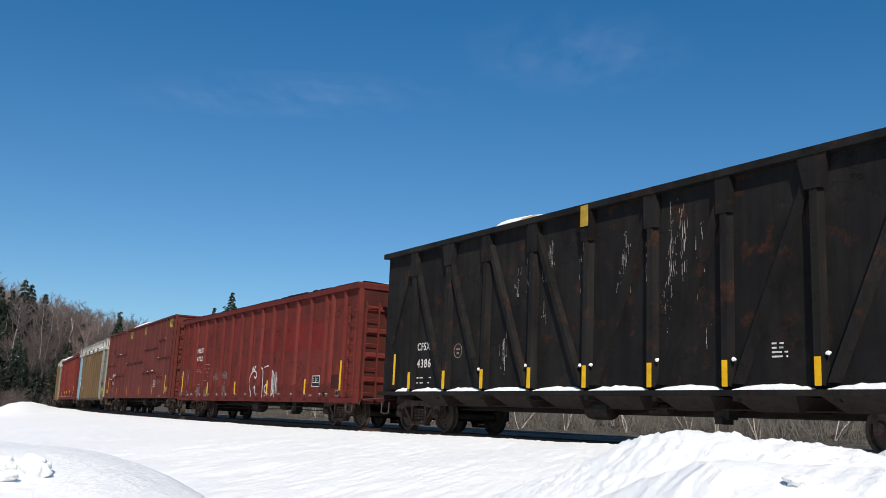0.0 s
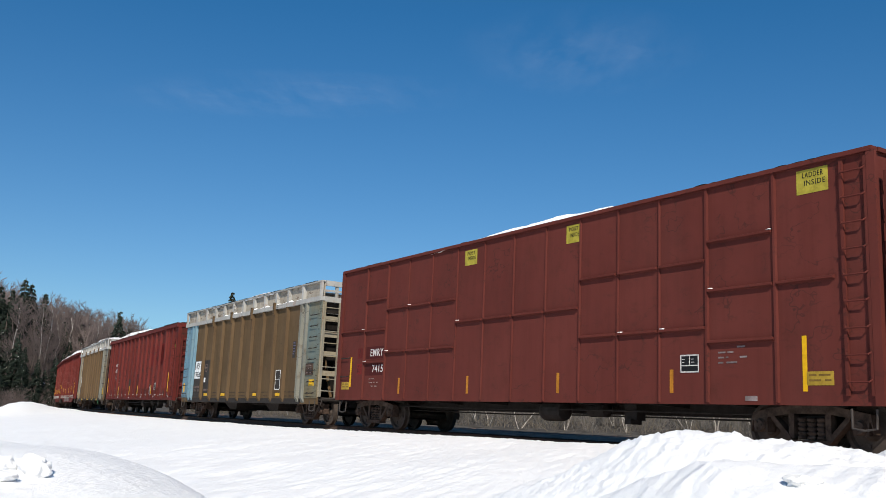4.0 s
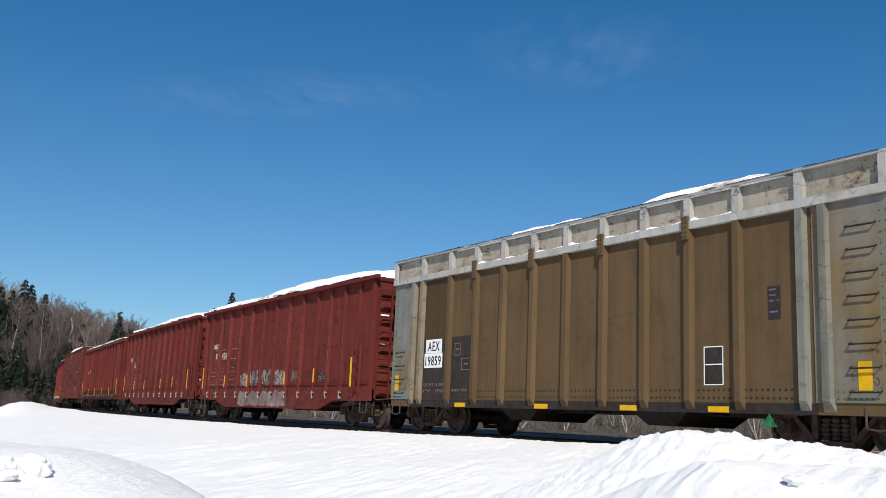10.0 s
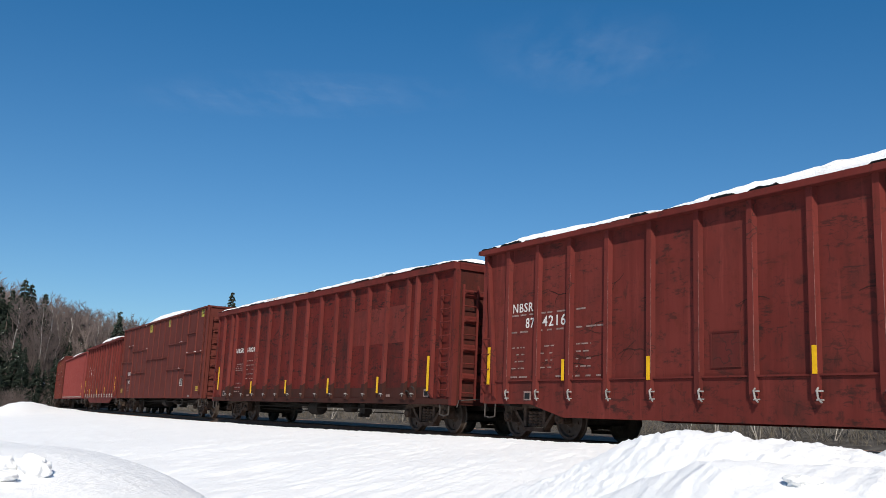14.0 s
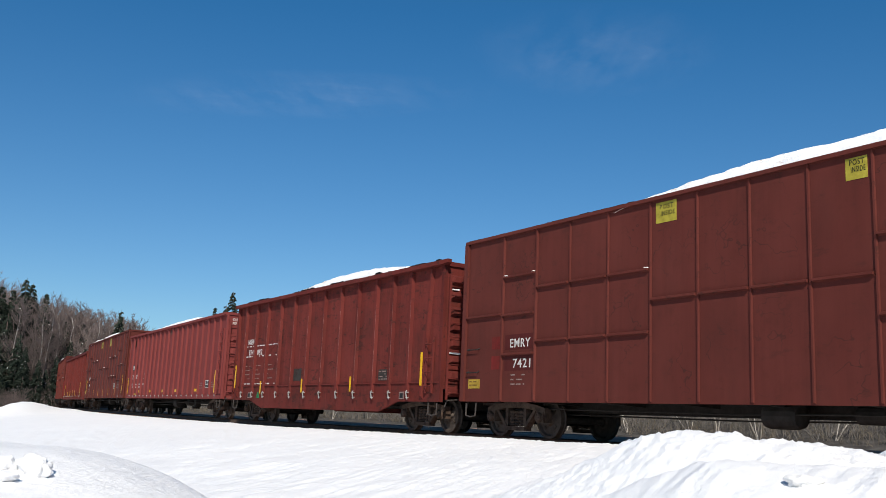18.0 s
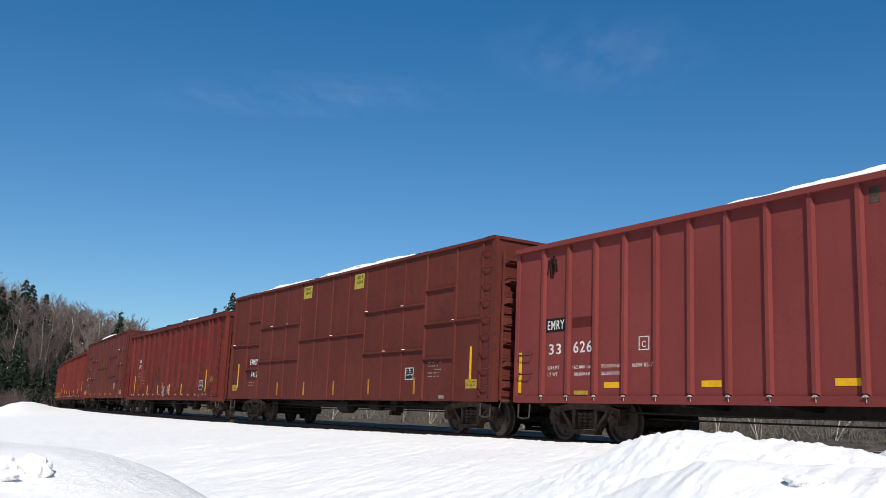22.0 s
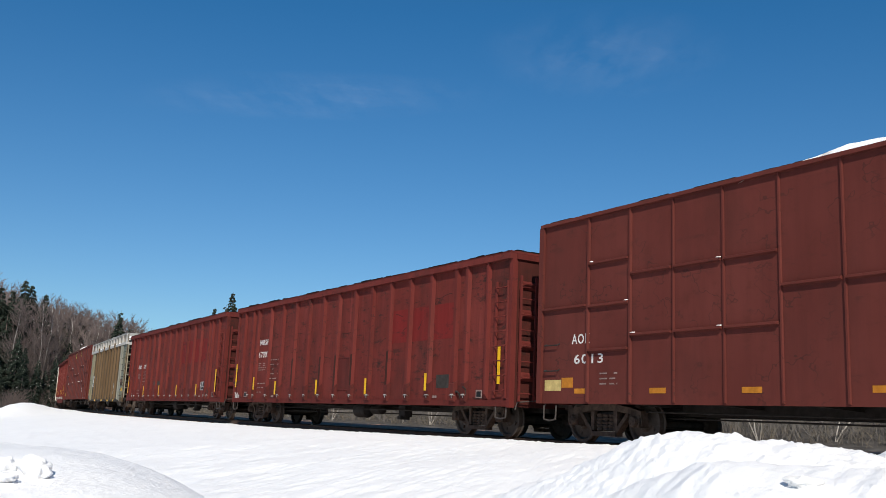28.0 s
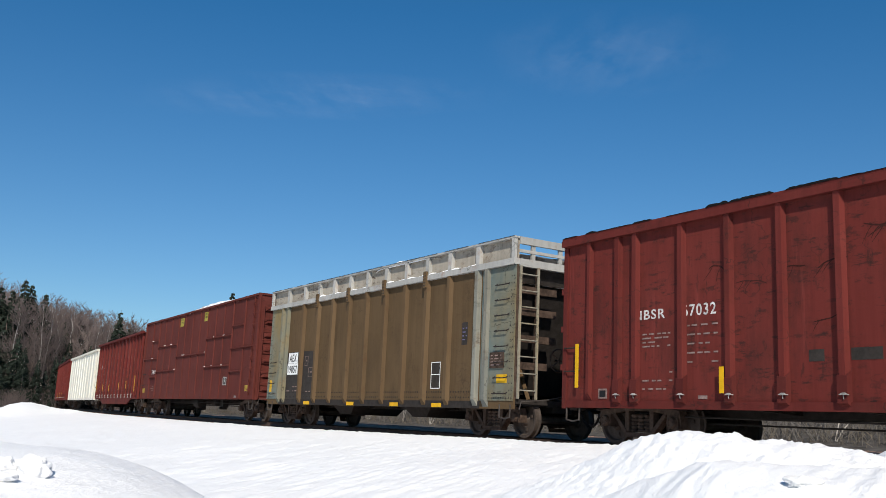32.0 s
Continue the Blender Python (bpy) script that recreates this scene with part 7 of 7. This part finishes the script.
def thicket(count, seed):
    """Undergrowth at the foot of the wood."""
    rnd = random.Random(seed)
    verts, faces = [], []
    y = np.array([rnd.uniform(99, 118) for _ in range(count)])
    x = y * np.array([rnd.uniform(-0.52, -0.30) for _ in range(count)])
    z = ground_height(x, y)
    for i in range(count):
        p = Vector((x[i], y[i], z[i] - 0.1))
        lean = Vector((rnd.gauss(0, 0.25), rnd.gauss(0, 0.25), 1)).normalized()
        h = rnd.uniform(0.8, 2.6)
        spike(verts, faces, p, p + lean * h, 0.02)
        for _ in range(5):
            q = p + lean * h * rnd.uniform(0.2, 0.8)
            spike(verts, faces, q, q + (lean + Vector((rnd.gauss(0, 0.5), rnd.gauss(0, 0.5), 0))).normalized() * h * 0.4, 0.012)
    return tagged(new("undergrowth", raw_mesh("undergrowth", verts, faces, TWIG)), "bare brown undergrowth at the foot of the wood", "brush", kind="stuff")


thicket(11000, 8)


def sapling(u, d, seed):
    """A pale young birch, forked near the ground and leaning."""
    rnd = random.Random(seed)
    x, y = line_at(u, -d)
    ob = new("sapling")
    ob.location = (x, y, hill(x, y))
    for k in range(rnd.randint(2, 3)):
        verts, faces, line = [], [], [Vector((0, 0, -0.1))]
        lean = Vector((rnd.gauss(0, 0.4), rnd.gauss(0, 0.4), 1)).normalized()
        for j in range(5):
            line.append(line[-1] + (lean + Vector((rnd.gauss(0, 0.1), rnd.gauss(0, 0.1), 0.1))).normalized() * 0.42)
            if j > 0:
                limb(verts, faces, line[-1], line[-1] + Vector((rnd.gauss(0, 0.25), rnd.gauss(0, 0.25), 0.35)), 0.009, 0.004)
        bm = bmesh.new()
        tube(bm, line, 0.015, 5)
        stem = part("stem", bm, BIRCH, ob)
        tagged(part("twigs", raw_mesh("twigs", verts, faces, BIRCH), BIRCH, stem), kind="stuff")
    return tagged(ob, "pale leaning birch sapling among grey scrub", "tree", "saplings on the bank")


for _i, (_u, _d) in enumerate(((-2.5, 5.2), (0.5, 5.0), (3.0, 5.6), (6.0, 5.1), (9.5, 5.4), (12.0, 5.2), (16.5, 5.5), (20.0, 5.2), (-5.0, 5.4), (26.0, 5.6), (31.0, 5.3), (1.8, 6.2), (4.6, 5.0), (7.6, 5.9), (11.0, 6.3), (14.2, 5.1), (18.0, 6.0), (22.5, 5.4), (-1.0, 6.4), (-3.8, 5.0), (28.5, 5.0), (35.0, 5.4), (39.0, 5.2))):
    sapling(_u, _d, _i)


def snow_chunk(x, y, rx, ry, rz, seed, dirty=False):
    """A block of broken crust lying on a drift."""
    bm = bmesh.new()
    bmesh.ops.create_icosphere(bm, subdivisions=4, radius=1.0)
    for v in bm.verts:
        c = v.co.copy()
        k = 0.82 + 0.34 * noise.fractal(c * 1.2 + Vector((seed, seed, 0)), 1.0, 2.0, 4)
        v.co = Vector((c.x * rx, c.y * ry, c.z * rz)) * k
    ob = tagged(new("snow_chunk", mesh_of("snow_chunk", bm, DIRTY_SNOW if dirty else SNOW, True)),
                "lump of snow with a dirty beige crust" if dirty else "broken lump of packed snow on a smooth drift", "snow", "snow lumps")
    ob.location = (x, y, hill(x, y) + rz * 0.35)
    return ob


# along x, along y, three half sizes, and whether its crust is dirty
CHUNKS = [(-2.45, 5.83, 0.13, 0.1, 0.09, False), (-2.62, 5.8, 0.08, 0.07, 0.06, False), (-2.55, 5.6, 0.13, 0.08, 0.045, False), (2.52, 6.45, 0.13, 0.1, 0.06, True)]
DIRTY_SNOW = snow_material("dirty snow", (0.78, 0.77, 0.74), 7.0, (0.5, 0.44, 0.32))
for _i, (_x, _y, _a, _b, _c, _m) in enumerate(CHUNKS):
    snow_chunk(_x, _y, _a, _b, _c, _i * 3.1, _m)


# ---- thin high cloud ----
def cloud_material():
    m = bpy.data.materials.new("cirrus")
    m.use_nodes = True
    nt = m.node_tree
    nt.nodes.clear()
    out, mix, clear, veil = (nt.nodes.new("ShaderNode" + k) for k in ("OutputMaterial", "MixShader", "BsdfTransparent", "BsdfTranslucent"))
    veil.inputs[0].default_value = (1, 1, 1, 1)
    tc, ln = nt.nodes.new("ShaderNodeTexCoord"), nt.nodes.new("ShaderNodeVectorMath")
    sc = nt.nodes.new("ShaderNodeMapping")
    sc.inputs["Location"].default_value, sc.inputs["Scale"].default_value = (-1, -1, 0), (2, 2, 0)
    ln.operation = "LENGTH"
    nt.links.new(tc.outputs["Generated"], sc.inputs[0])
    nt.links.new(sc.outputs[0], ln.inputs[0])
    fall = ramp(nt, ln.outputs["Value"], 1.0, 0.1)
    puff = ramp(nt, add_noise(nt, 0.011, (1, 0.45, 1), 6, 0.62), 0.38, 0.85)
    mul = nt.nodes.new("ShaderNodeMath")
    mul.operation = "MULTIPLY"
    nt.links.new(fall, mul.inputs[0])
    nt.links.new(puff, mul.inputs[1])
    nt.links.new(times(nt, mul.outputs[0], 0.07), mix.inputs[0])
    nt.links.new(clear.outputs[0], mix.inputs[1])
    nt.links.new(veil.outputs[0], mix.inputs[2])
    nt.links.new(mix.outputs[0], out.inputs[0])
    return m


CIRRUS = cloud_material()


def cloud(w, d):
    nx, ny = 24, 12
    verts = [(w * (i / nx - 0.5), d * (j / ny - 0.5), 14 * noise.noise((i * 0.3, j * 0.4, w))) for i in range(nx + 1) for j in range(ny + 1)]
    faces = [(a, a + ny + 1, a + ny + 2, a + 1) for a in (i * (ny + 1) + j for i in range(nx) for j in range(ny))]
    return tagged(new("cloud", raw_mesh("cloud", verts, faces, CIRRUS)), "faint wisp of high white cloud in a blue sky", "cloud", kind="structure")


CLOUDS = [(cloud(640, 620), 300, 2150, 900, 8), (cloud(1100, 380), -430, 2250, 800, -10)]


# ---- movement ----
def motions():
    for car, s, length in TRAIN + LOADS:
        walk(car, [(t, car_pose(s, length, t)) for t in range(0, 33)])
    for w, s, dx in ROLLING:
        rows, seen = [], [t / 15 for t in range(0, 481) if -13 < s - rolled(t / 15) < 42]
        for t in [0.0] * (not seen or seen[0] > 0) + seen + [32.0] * (not seen or seen[-1] < 32):
            u = t if not seen else min(max(t, seen[0]), seen[-1])
            turn = (rolled(u) - rolled(0.0)) / 0.42
            rows.append((t, Matrix.Translation((dx, 0, 0.425)) @ Matrix.Rotation(turn % (2 * math.pi), 4, "Y")))
        walk(w, rows)
    for ob, x, y, z, turn in CLOUDS:
        walk(ob, [(0.0, pose(x, y, z, 0, 0, turn)), (16.0, pose(x + 38, y, z, 0, 0, turn)), (32.0, pose(x + 76, y, z, 0, 0, turn))])


motions()
